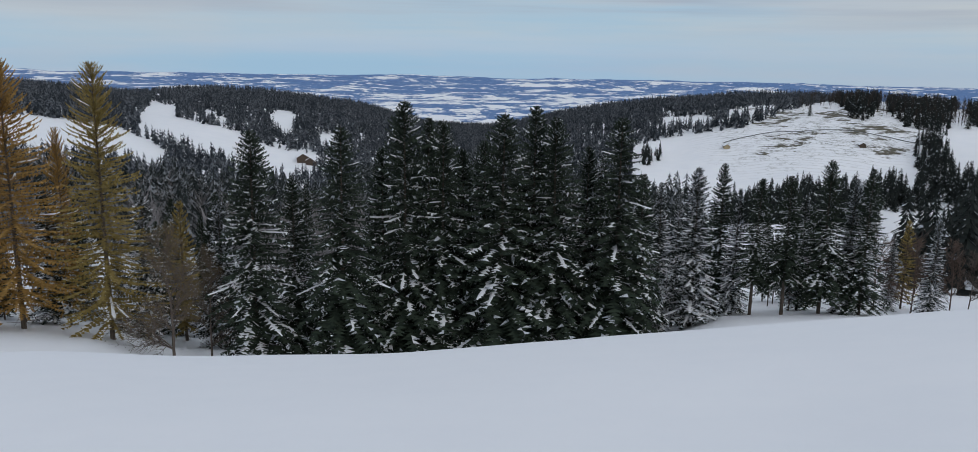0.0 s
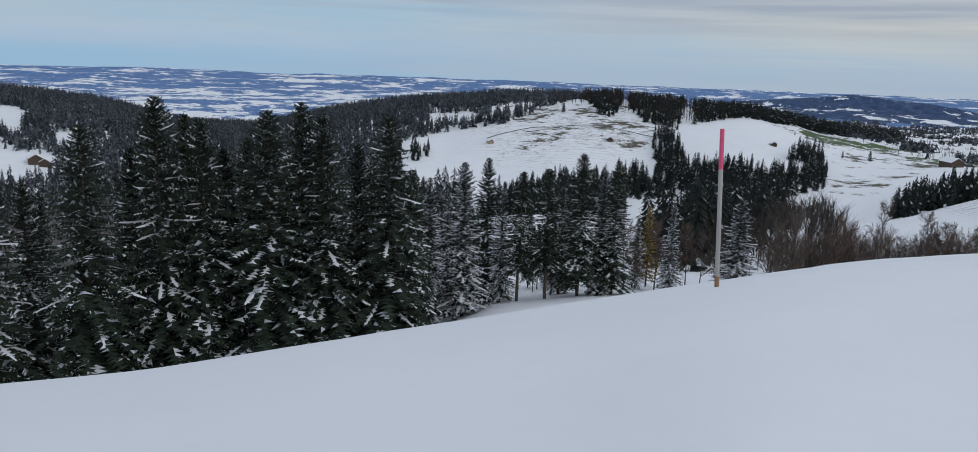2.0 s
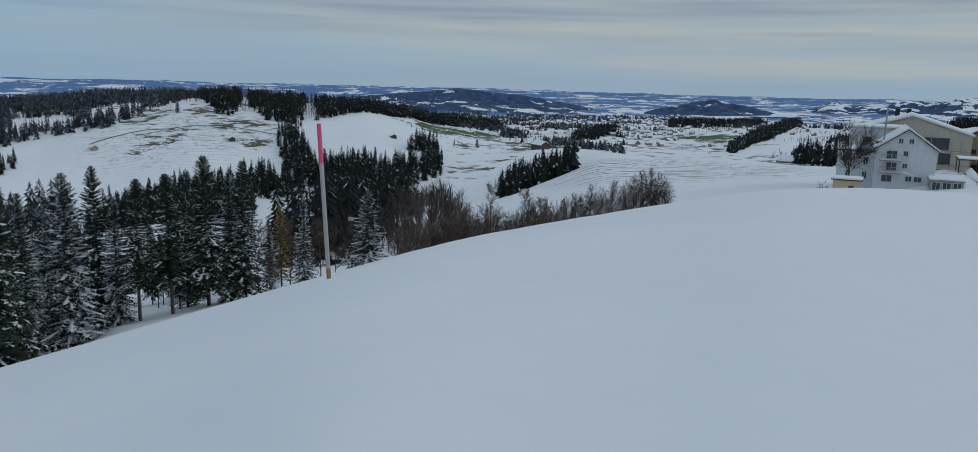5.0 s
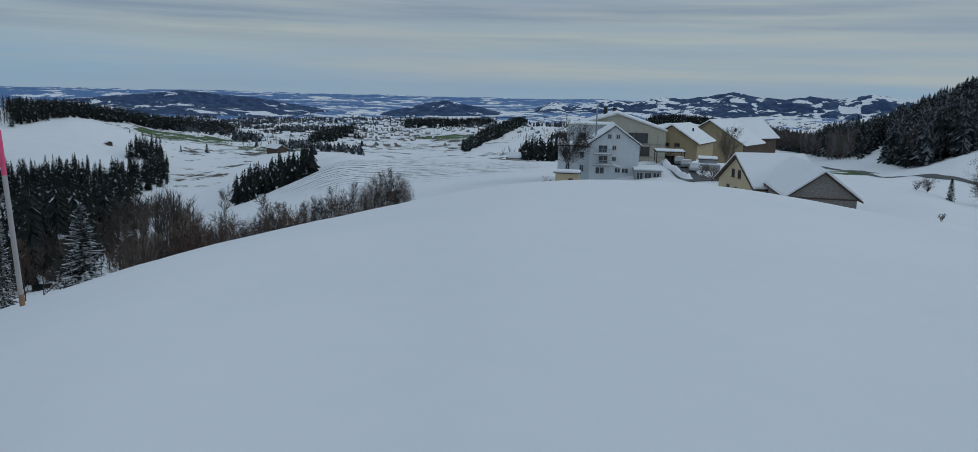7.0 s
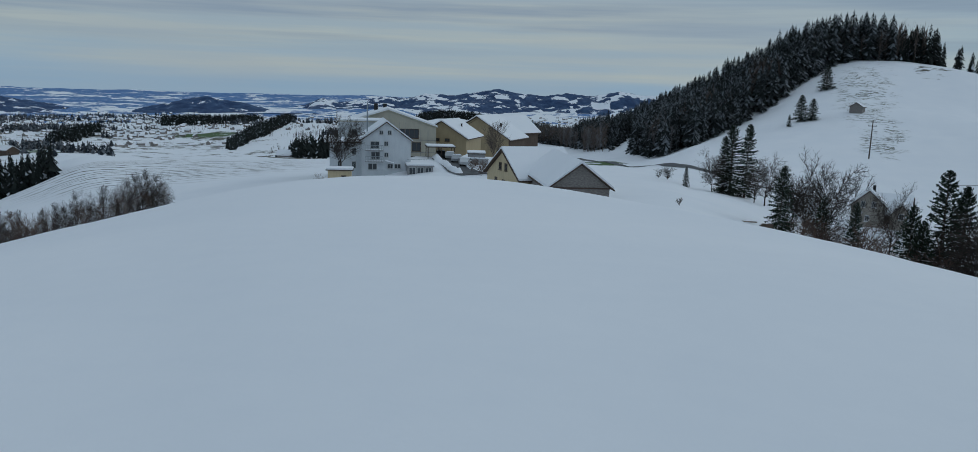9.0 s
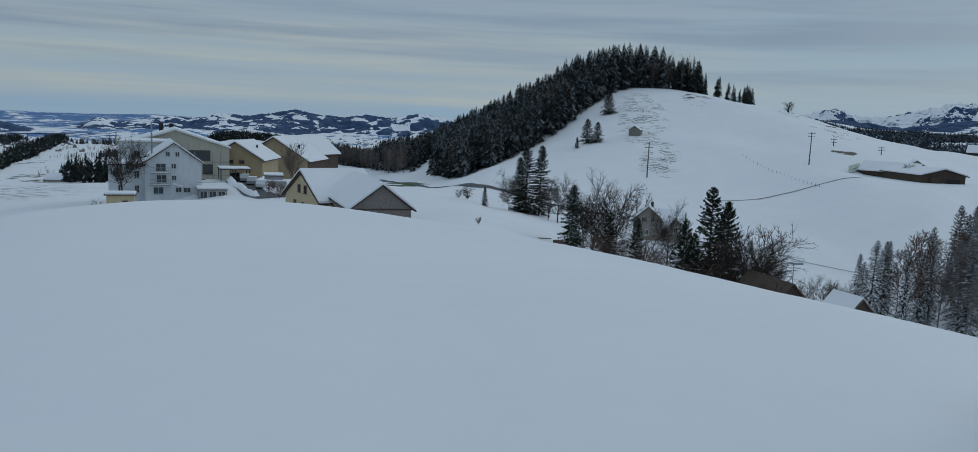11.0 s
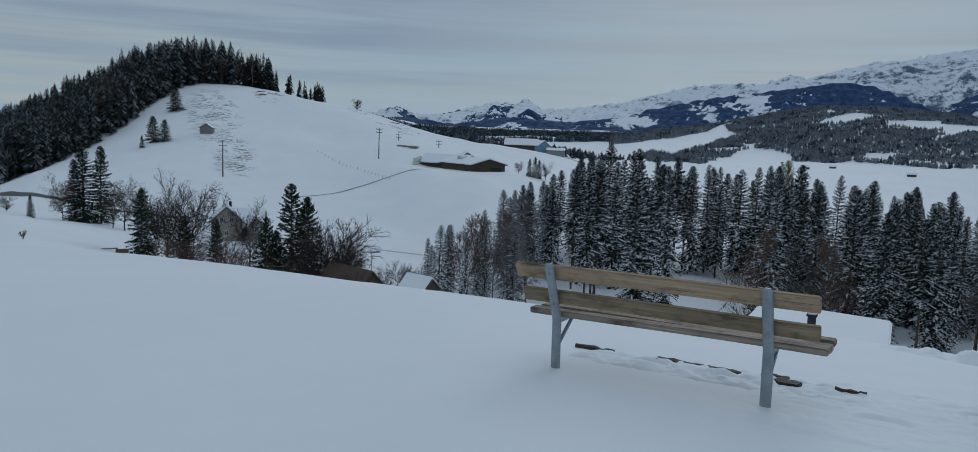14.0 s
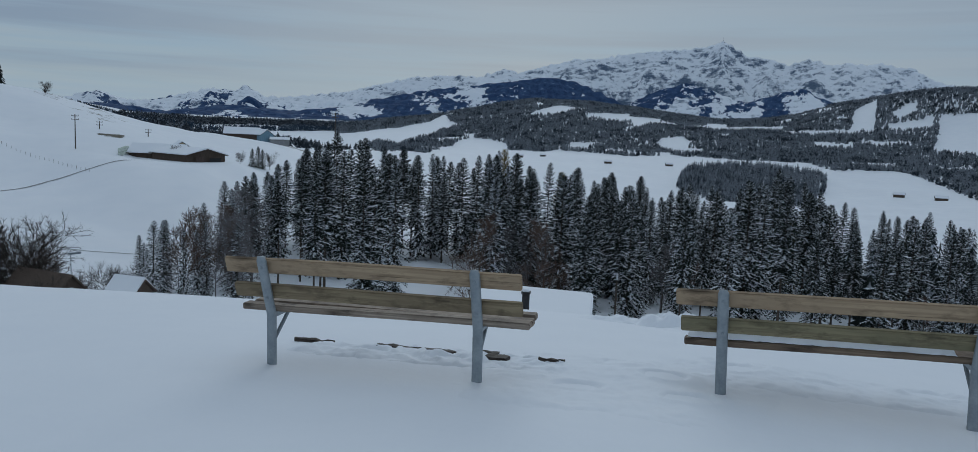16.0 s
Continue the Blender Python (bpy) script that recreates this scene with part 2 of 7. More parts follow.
def rock_material():
    """Alpine rock in ledges with snow lying wherever it is less steep, and woods low on the slopes, both tinted with
    blue haze.
    """
    k = Mat("hazed_alpine_rock", (0.2, 0.2, 0.22), 0.9)
    g = k.node("ShaderNodeNewGeometry")
    xyz = k.node("ShaderNodeSeparateXYZ")
    k.link(g.outputs["Position"], xyz.inputs[0])
    dip = k.math("ADD", xyz.outputs["Z"], k.math("MULTIPLY", xyz.outputs["X"], 0.16))
    bed = k.node("ShaderNodeCombineXYZ")
    for q, (s, f) in enumerate(((xyz.outputs["X"], 0.028), (xyz.outputs["Y"], 0.028), (dip, 0.10))):
        k.link(k.math("MULTIPLY", s, f), bed.inputs[q])
    v = bed.outputs[0]
    nz = k.node("ShaderNodeSeparateXYZ")
    k.link(g.outputs["Normal"], nz.inputs[0])
    ledge = k.mix(0.35, k.noise(v, 1.0, 9.0, 0.72), k.noise(k.coords((0.05, 0.05, 0.03)), 1.0, 6.0, 0.7))
    broad = k.noise(k.coords((0.006, 0.006, 0.010)), 1.0, 4.0)
    lie = k.math("ADD", k.math("ADD", k.math("MULTIPLY", nz.outputs["Z"], 0.45), k.math("MULTIPLY", ledge, 1.15)), k.math("MULTIPLY", k.math("SUBTRACT", broad, 0.5), 0.55))
    snowy = k.ramp(lie, [(LIE - 0.09, (0, 0, 0)), (LIE, (0.55, 0.55, 0.55)), (LIE + 0.07, (1, 1, 1))])
    # rock tones shifted to blue: aerial haze as base colour
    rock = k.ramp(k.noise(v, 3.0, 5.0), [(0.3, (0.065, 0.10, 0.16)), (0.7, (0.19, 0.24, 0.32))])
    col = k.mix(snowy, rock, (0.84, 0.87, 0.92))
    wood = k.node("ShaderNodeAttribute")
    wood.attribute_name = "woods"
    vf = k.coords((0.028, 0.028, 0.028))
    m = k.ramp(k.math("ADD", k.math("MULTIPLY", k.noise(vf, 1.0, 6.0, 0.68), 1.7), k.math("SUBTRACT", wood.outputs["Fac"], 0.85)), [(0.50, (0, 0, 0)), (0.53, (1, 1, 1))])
    # wood tones likewise hold the haze of distance
    haze_fleck = k.ramp(k.noise(k.coords((0.05, 0.05, 0.05)), 1.0, 4.0, 0.7), [(0.4, (0.022, 0.048, 0.12)), (0.62, (0.055, 0.10, 0.20)), (0.80, (0.30, 0.38, 0.50))])
    k.color(k.mix(m, col, haze_fleck))
    return k.m


SNOW = snow_material().m
GROUND = ground_material()
ROCK = rock_material()
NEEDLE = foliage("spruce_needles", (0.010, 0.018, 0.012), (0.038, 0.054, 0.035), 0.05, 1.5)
# darker copy of the spruce needles, with the gully's shade in its colour
SHADED_NEEDLE = foliage("shaded_spruce_needles", (0.007, 0.012, 0.010), (0.021, 0.029, 0.022), 0.12, 1.5)
NEEDLE_RIME = foliage("rimed_spruce_needles", (0.008, 0.014, 0.011), (0.024, 0.033, 0.026), 0.20, 1.2)
LARCH = foliage("larch_needles", (0.21, 0.125, 0.035), (0.40, 0.245, 0.075))
LARCH_GREEN = foliage("fading_larch_needles", (0.165, 0.118, 0.034), (0.31, 0.24, 0.08))
LEAF = foliage("withered_leaves", (0.10, 0.075, 0.035), (0.20, 0.15, 0.07))
# distant needles: bluish haze mixed into the greens
HAZED_NEEDLE = foliage("hazed_spruce_needles", (0.012, 0.018, 0.024), (0.042, 0.052, 0.066), 0.30, 0.10, 0.20)
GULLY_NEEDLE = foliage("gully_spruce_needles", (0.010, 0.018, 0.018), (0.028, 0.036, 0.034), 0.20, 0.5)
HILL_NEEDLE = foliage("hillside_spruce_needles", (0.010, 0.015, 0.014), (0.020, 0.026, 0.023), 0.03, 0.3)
SLOPE_NEEDLE = foliage("dusted_spruce_needles", (0.012, 0.018, 0.018), (0.026, 0.033, 0.032), 0.22, 0.15, 0.32)
# real frost on top, but the needle tones under it carry blue haze
FROST_HAZE_NEEDLE = foliage("frosted_hazed_spruce_needles", (0.016, 0.026, 0.038), (0.046, 0.060, 0.074), 0.55, 0.05, 0.36)
# farthest needles, coloured bluest to stand for haze
HAZE_BLUE_NEEDLE = foliage("haze_blue_spruce_needles", (0.025, 0.045, 0.075), (0.05, 0.075, 0.11), 0.08, 0.05)
BARK = speckled("spruce_bark", (0.045, 0.036, 0.03), (0.13, 0.105, 0.085), 5.0, stretch=(1, 1, 0.25), bump=0.5)
TWIG = speckled("bare_twigs", (0.075, 0.06, 0.05), (0.17, 0.14, 0.12), 1.1)
TWIG_GREY = speckled("frosted_twigs", (0.10, 0.09, 0.088), (0.27, 0.26, 0.265), 1.3)
TWIG_DARK = speckled("dark_bare_twigs", (0.026, 0.021, 0.018), (0.07, 0.057, 0.05), 1.1)
TWIG_RED = speckled("reddish_bare_twigs", (0.09, 0.062, 0.05), (0.18, 0.13, 0.105), 1.1)

# ---- the lie of the land: break lines seen from the knoll, as bearing, distance, slope angle from the eye ----
KNOLL = [(-60, 11, -15), (-28, 10, -18.0), (-22, 9, -19.0), (-17, 9, -20.2), (-3, 9, -20.9), (5, 9, -20.4), (16, 10, -18.9),
         (25, 11, -17.25), (32, 11, -15.75), (38, 11, -14.4), (45, 14, -12.3), (54, 19, -10.2), (62, 25, -8.45), (68, 30, -7.0),
         (75, 34, -6.4), (82, 35, -6.33), (86, 34, -6.5), (93, 30, -7.4), (98, 26, -8.0), (103, 22, -8.65), (109, 19, -9.5),
         (118, 15, -10.95), (126, 12, -11.85), (132, 11.5, -12.5), (140, 11.5, -12.65), (150, 11.2, -12.85), (162, 10.8, -13.1), (180, 10.5, -13.4), (230, 12, -9)]
BELT = [(-60, 60, -15), (-28, 58, -16.3), (-22, 56, -17.6), (-17, 52, -20.3), (-3, 50, -22), (8, 52, -21.5), (17, 58, -19.5),
        (22, 62, -17.2), (30, 66, -15.9), (36, 70, -15.3), (45, 75, -14), (54, 80, -11.5), (62, 90, -9.6), (70, 100, -8),
        (75, 105, -7.6), (80, 105, -7.1), (85, 102, -6.95), (88, 95, -7.35), (93, 90, -7.35), (98, 90, -6.9), (103, 90, -8.4), (109, 90, -11),
        (118, 90, -13), (126, 85, -15), (135, 80, -16), (150, 80, -17), (180, 80, -17), (230, 60, -10)]
VALLEY = [(-60, 200, -9), (-28, 180, -10), (-17, 160, -13), (0, 170, -14), (15, 190, -12), (25, 230, -10.8), (37, 240, -10.5),
          (48, 220, -9.7), (57, 200, -7.5), (66, 200, -6.8), (75, 195, -6.0), (80, 180, -5.1), (85, 180, -4.95), (88.5, 190, -5.3), (93, 190, -5.4), (99, 190, -5.45),
          (104, 190, -5.9), (111, 185, -6.6), (118, 180, -7.5), (126, 170, -8.5), (135, 170, -9.5), (143, 175, -9.0),
          (152, 180, -9.5), (165, 190, -8.5), (180, 200, -7.5), (230, 150, -8)]
RISE = [(-60, 420, -5.5), (-26, 400, -5.0), (-18, 400, -7), (-10, 420, -8.5), (0, 430, -8.5), (15, 430, -8.8), (19, 430, -9.4),
        (27, 430, -8.4), (35, 430, -9), (42, 430, -8), (48, 420, -8), (52, 380, -7), (57, 300, -5.45), (64, 290, -5.48),
        (71, 300, -5.46), (76, 320, -5.0), (90, 330, -5.1), (93.5, 335, -4.6), (97, 330, -3.8), (101, 330, -2.0), (105, 330, -0.6),
        (109, 330, 0.2), (113, 330, -0.3), (117, 310, -1.5), (121, 265, -2.75), (124, 246, -2.9), (128.5, 248, -2.9), (131, 285, -3.2)]
RISE += [(135, 300, -3.6), (139, 330, -4.5), (146, 350, -5.2), (158, 360, -5.6), (180, 380, -6), (230, 400, -4)]
CREST = [(-60, 900, -1.6), (-26, 900, -1.8), (-22.7, 900, -2.05), (-19.5, 900, -2.4), (-17, 900, -2.35), (-14.5, 900, -2.15), (-10.8, 900, -2.3), (-8.3, 900, -2.6),
         (-5.7, 900, -2.9), (-3.1, 900, -3.3), (-1.3, 890, -4.0), (1.4, 880, -4.8), (6, 880, -4.8), (9, 880, -3.85), (13, 860, -3.1), (16, 840, -2.65), (20, 800, -2.25), (23, 780, -2.05), (28, 760, -1.9), (31, 760, -1.8),
         (34, 760, -2.2), (40, 760, -2.5), (45, 800, -3.6), (50, 820, -4.2), (60, 820, -4.6), (70, 800, -4.3), (78, 700, -4),
         (85, 600, -4.1), (88, 520, -4.5)]
CREST += [(90.5, 480, -4.5), (93, 460, -3.9), (96.4, 450, -2.2), (100.7, 440, 0.2), (105, 435, 1.95), (108.5, 430, 2.8), (111, 435, 2.7),
          (113.2, 440, 2.35), (116.8, 450, 1.7), (118.6, 460, 1.3), (121, 470, 0.6), (124, 480, -0.2), (127, 500, -0.8), (131, 520, -1.2),
          (134, 540, -1.5), (137, 600, -2.2), (142, 650, -3.0), (150, 700, -3.6), (171, 740, -3.8), (180, 740, -3.5), (230, 800, -2)]
BACK = [(-60, 1400, -3.3), (-25, 1400, -3.6), (-10, 1400, -3.6), (0, 1400, -4.0), (8, 1400, -4.0), (15, 1300, -3.5), (25, 1200, -3.0),
        (37, 1200, -3.0), (42, 1300, -2.9), (50, 1400, -3.1), (60, 1400, -2.9), (75, 1300, -2.6), (79, 1300, -2.3), (81, 1300, -1.95), (83.6, 1300, -2.2), (86, 1300, -2.5), (95, 1300, -2.5), (105, 1200, -2.5),
        (113, 1200, -1.5), (115.5, 1200, 0.9), (118.5, 1200, 0.75), (121.5, 1200, 0.2), (124.5, 1200, -0.5), (130, 1200, -1.0), (137, 1200, -1.3), (155, 1200, -1.2),
        (165, 1200, -1.0), (175, 1200, -0.8), (185, 1200, -1), (230, 1500, -2)]
FOOT = [(-60, 1900, -2.8), (20, 1900, -2.75), (34, 1880, -2.6), (40, 1860, -2.5), (52, 1860, -2.55), (60, 1880, -2.4), (70, 1900, -2.25), (76, 2000, -2.0), (84, 2080, -1.85),
        (96, 2080, -1.7), (105, 1900, -1.2), (117, 1700, 0.2), (130, 1550, -0.5), (144, 1500, 0.0), (152, 1500, 0.9), (170, 1500, 0.9), (180, 1450, 1.3), (190, 1450, 1), (230, 1900, -1.6)]
HILLS = [(-60, 2300, -2.3), (-20, 2300, -2.2), (0, 2300, -2.5), (15, 2300, -2.2), (30, 2200, -2.1), (38, 2200, -2.0), (43, 2200, -2.0),
         (51, 2200, -2.0), (60, 2200, -2.1), (70, 2200, -1.9), (79, 2500, -1.3), (93.3, 2500, -1.0), (105, 2300, -0.6),
         (117, 2000, 1.0), (121, 2000, 0.9), (125, 1900, 0.3), (130, 1800, 0.0), (135, 1800, 0.2), (138, 1800, 0.3), (144, 1800, 1.0)]
HILLS += [(151, 1900, 2.5), (155.5, 1900, 2.45), (160, 1900, 2.0), (164, 1900, 1.5), (168, 1900, 1.65), (172, 1800, 2.9), (177, 1700, 3.9),
          (180, 1700, 4.0), (190, 1700, 3.5), (230, 2300, -1)]
PLAIN = [(-60, 3300, -1.5), (45, 3300, -1.6), (62, 3300, -1.5), (75, 3300, -1.2), (100, 3300, -0.6), (120, 3300, 0.2), (150, 3300, 0.5),
         (180, 3300, 0.5), (230, 3300, -1.5)]

R_MIN, R_MAX, RINGS = 0.35, 4930.0, 330
rad = R_MIN * (R_MAX / R_MIN) ** (np.arange(RINGS) / (RINGS - 1))
bear = np.concatenate([np.arange(-34, 188, 0.3), np.arange(188, 326, 3.0)])


def line_at(line, a, ease=0.9):
    """A break line at the bearings a, eased along its run."""
    t = np.array(line, float)
    t = np.vstack([t, [t[0, 0] + 360, t[0, 1], t[0, 2]]])
    fine = np.arange(-60, 300, 0.25)
    half = int(ease * 13)
    w = np.exp(-0.5 * (np.arange(-half, half + 1) * 0.25 / ease) ** 2)
    out = []
    for c in (1, 2):
        v = np.interp(fine, t[:, 0], t[:, c])
        v = np.convolve(np.concatenate([v[-half:], v, v[:half]]), w / w.sum(), "valid")
        out.append(np.interp((np.asarray(a) + 60) % 360 - 60, fine, v))
    return out


def cubic(xs, ys, x):
    """Monotone cubic through (xs, ys) per column, at the values x."""
    h = np.diff(xs, axis=0)
    s = np.diff(ys, axis=0) / h
    m = np.zeros_like(ys)
    m[0], m[-1] = s[0], s[-1]
    same = s[1:] * s[:-1] > 0
    den = np.where(same, (h[1:] + 2 * h[:-1]) / np.where(s[:-1] == 0, 1, s[:-1]) + (2 * h[1:] + h[:-1]) / np.where(s[1:] == 0, 1, s[1:]), 1)
    m[1:-1] = np.where(same, 3 * (h[1:] + h[:-1]) / den, 0)
    out = np.zeros((len(x), xs.shape[1]))
    for k in range(len(h)):
        u = (x[:, None] - xs[k]) / h[k]
        inside = (u >= 0) & (u <= 1 if k == len(h) - 1 else u < 1)
        if k == 0:
            inside |= u < 0
        u = u.clip(0, 1)
        v = (1 + 2 * u) * (1 - u) ** 2 * ys[k] + u * (1 - u) ** 2 * h[k] * m[k] + u * u * (3 - 2 * u) * ys[k + 1] + u * u * (u - 1) * h[k] * m[k + 1]
        out = np.where(inside, v, out)
    return out


rng = np.random.default_rng(7)
LATTICE = rng.random((256, 256))


def value_noise(x, y):
    xi, yi = np.floor(x).astype(int), np.floor(y).astype(int)
    u, v = x - xi, y - yi
    u, v = u * u * (3 - 2 * u), v * v * (3 - 2 * v)
    g = lambda i, j: LATTICE[(xi + i) % 256, (yi + j) % 256]
    return (g(0, 0) * (1 - u) + g(1, 0) * u) * (1 - v) + (g(0, 1) * (1 - u) + g(1, 1) * u) * v - 0.5


def fractal(x, y, octaves=4, gain=0.5):
    out, amp = 0, 1.0
    for o in range(octaves):
        out = out + amp * value_noise(x * 2**o + 17.3 * o, y * 2**o + 5.1 * o)
        amp *= gain
    return out


# levelled yards: bearing, distance, radius, height below the eye
PADS = [(126.9, 272, 24, -12.9), (81.6, 153, 17, -13.9), (111.1, 127, 9, -17.2)]


def land():
    kr, ke = line_at(KNOLL, bear, 3.2)
    k1 = -np.tan(np.radians(ke))
    quad = lambda r: -1.53 - (k1 - 3.06 / kr - 1.29 / kr**2) * r - 1.53 / kr**2 * r * r
    rs = [0 * kr, 0.12 * kr, 0.3 * kr, 0.55 * kr, 0.8 * kr, kr, 1.3 * kr]
    zs = [quad(r) for r in rs]
    for line in (BELT, VALLEY, RISE, CREST, BACK, FOOT, HILLS, PLAIN):
        r, e = line_at(line, bear)
        rs.append(r)
        zs.append(r * np.tan(np.radians(e)))
    rs.append(0 * kr + R_MAX)
    zs.append(0 * kr + R_MAX * math.tan(radians(-0.8)))
    z = cubic(np.log(np.array(rs) + 4), np.array(zs), np.log(rad + 4))
    a = np.radians(bear)
    x, y = rad[:, None] * np.sin(a), rad[:, None] * np.cos(a)
    r2 = rad[:, None]
    d2 = ((bear[None, :] - 163) / 17) ** 2 + ((r2 - 6.2) / 2.0) ** 2
    z = z + fractal(x / 0.45, y / 0.45, 4, 0.6) * 0.035 * np.exp(-d2)
    z = z + fractal(x / 3.1, y / 3.1, 3) * np.clip(0.006 * r2, 0, 0.05)
    z = z + fractal(x / 45, y / 45, 4) * np.clip((r2 - 40) * 0.012, 0, 3.0) + fractal(x / 260, y / 260, 4) * np.clip((r2 - 1300) * 0.006, 0, 14)
    for az, r, wide, level in PADS:
        d = np.hypot(x - r * math.sin(radians(az)), y - r * math.cos(radians(az))) / wide
        z = z + (level - z) * np.clip(2.0 - 1.6 * d, 0, 1) ** 1.3
    return x, y, z + EYE


GX, GY, GZ = land()


def height(x, y):
    """The ground's height."""
    r = max(math.hypot(x, y), R_MIN)
    a = (math.degrees(math.atan2(x, y)) + 34) % 360 - 34
    i = min(max((RINGS - 1) * math.log(r / R_MIN) / math.log(R_MAX / R_MIN), 0), RINGS - 1.001)
    j = (a + 34) / 0.3 if a < 187.7 else 740 + (a - 188) / 3
    j = min(max(j, 0), len(bear) - 1.001)
    i0, j0 = int(i), int(j)
    u, v = i - i0, j - j0
    top = GZ[i0, j0] * (1 - v) + GZ[i0, j0 + 1] * v
    return top * (1 - u) + (GZ[i0 + 1, j0] * (1 - v) + GZ[i0 + 1, j0 + 1] * v) * u


def spot(az, r):
    """A place on the ground at a bearing and distance from the knoll."""
    x, y = r * math.sin(radians(az)), r * math.cos(radians(az))
    return Vector((x, y, height(x, y)))


def mesh_of(name, verts, faces, material=None, smooth=False):
    me = bpy.data.meshes.new(name)
    me.from_pydata([tuple(v) for v in verts], [], faces)
    if material:
        me.materials.append(material)
    if smooth:
        me.shade_smooth()
    return me


def part(name, bm, material, parent, label=""):
    """One mesh object under a thing, from a bmesh or a mesh."""
    if isinstance(bm, bmesh.types.BMesh):
        me = bpy.data.meshes.new(name)
        bm.to_mesh(me)
        bm.free()
    else:
        me = bm
    if material and not me.materials:
        me.materials.append(material)
    ob = new(name, me)
    ob.parent = parent
    if label:
        tagged(ob, label)
    return ob


def grid_faces(rows, cols, wrap):
    i, j = np.meshgrid(np.arange(rows - 1), np.arange(cols if wrap else cols - 1), indexing="ij")
    k = (j + 1) % cols
    return np.stack([i * cols + j, (i + 1) * cols + j, (i + 1) * cols + k, i * cols + k], -1).reshape(-1, 4)


def sheet(name, x, y, z, material, wrap, attributes):
    """A smooth height field with its attributes on the points."""
    f = grid_faces(*x.shape, wrap)
    if not wrap:
        f = f[:, ::-1]
    co = np.stack([x, y, z], -1).reshape(-1, 3)
    if wrap:
        hub = len(co)
        co = np.vstack([co, [0, 0, EYE - 1.5]])
    me = bpy.data.meshes.new(name)
    tris = x.shape[1] if wrap else 0
    me.vertices.add(len(co))
    me.vertices.foreach_set("co", co.astype(np.float32).ravel())
    loops = f.ravel()
    if wrap:
        n = np.arange(x.shape[1])
        loops = np.concatenate([loops, np.stack([0 * n + hub, n, (n + 1) % x.shape[1]], -1).ravel()])
    me.loops.add(len(loops))
    me.loops.foreach_set("vertex_index", loops.astype(np.int32))
    me.polygons.add(len(f) + tris)
    me.polygons.foreach_set("loop_start", np.concatenate([np.arange(len(f)) * 4, len(f) * 4 + np.arange(tris) * 3]).astype(np.int32))
    me.update(calc_edges=True)
    me.validate()
    for key, v in attributes.items():
        v = np.asarray(v, np.float32).ravel()
        at = me.attributes.new(key, "FLOAT", "POINT")
        at.data.foreach_set("value", np.concatenate([v, [0]]).astype(np.float32) if wrap else v)
    me.materials.append(material)
    me.shade_smooth()
    return new(name, me)


def blotch(az, r, wa, wr):
    """A soft patch on the ground: 1 in its middle, 0 outside."""
    d = ((bear[None, :] - az) / wa) ** 2 + ((rad[:, None] - r) / wr) ** 2
    return np.clip(1.6 - 1.2 * d, 0, 1)


THIN = [(30, 690, 3, 30), (26, 560, 2, 20), (49, 620, 3, 60), (47.5, 480, 3, 40), (60, 900, 9, 300), (66, 620, 6, 160), (122.6, 312, 0.8, 6), (121, 420, 3, 60), (135, 520, 2, 40), (28, 625, 5.5, 105), (25, 670, 3, 60), (32, 610, 2.5, 60), (46, 760, 6, 90), (53, 690, 6, 90), (70, 330, 3, 30),
        (110.9, 264, 0.7, 8), (113, 405, 1.5, 14)]
GREEN = [(46, 760, 3.0, 40), (53, 700, 3.5, 35), (49, 800, 2, 30), (92.1, 282, 1.9, 16), (64.5, 1000, 2.2, 60)]
thin = 0.62 * blotch(55, 850, 17, 420)
for b in THIN:
    thin = np.maximum(thin, blotch(*b))
green = np.zeros_like(GZ)
for b in GREEN:
    green = np.maximum(green, blotch(*b))
thin = np.maximum(thin, 0.9 * green)
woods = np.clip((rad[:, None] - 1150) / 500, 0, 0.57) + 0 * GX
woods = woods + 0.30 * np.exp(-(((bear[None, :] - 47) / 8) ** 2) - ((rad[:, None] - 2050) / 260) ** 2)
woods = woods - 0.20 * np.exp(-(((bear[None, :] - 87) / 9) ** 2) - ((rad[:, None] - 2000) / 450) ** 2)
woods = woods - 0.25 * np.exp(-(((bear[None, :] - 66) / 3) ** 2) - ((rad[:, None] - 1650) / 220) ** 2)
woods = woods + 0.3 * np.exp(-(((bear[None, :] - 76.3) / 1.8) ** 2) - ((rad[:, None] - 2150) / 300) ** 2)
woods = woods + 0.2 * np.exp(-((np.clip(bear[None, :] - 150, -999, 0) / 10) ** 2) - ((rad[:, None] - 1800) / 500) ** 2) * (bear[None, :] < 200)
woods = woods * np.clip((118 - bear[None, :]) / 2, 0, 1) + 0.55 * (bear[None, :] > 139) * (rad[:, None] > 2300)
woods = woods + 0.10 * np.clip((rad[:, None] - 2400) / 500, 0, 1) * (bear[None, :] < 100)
terraces = np.maximum(blotch(62.5, 265, 9, 62), 0.22 * blotch(27, 600, 7, 120))
steps = np.maximum(blotch(109.3, 345, 1.9, 60), blotch(110.6, 272, 1.6, 30))
steps = np.maximum(steps, np.maximum(0.95 * blotch(30, 600, 4.5, 75), 0.7 * blotch(25, 600, 5, 110)))
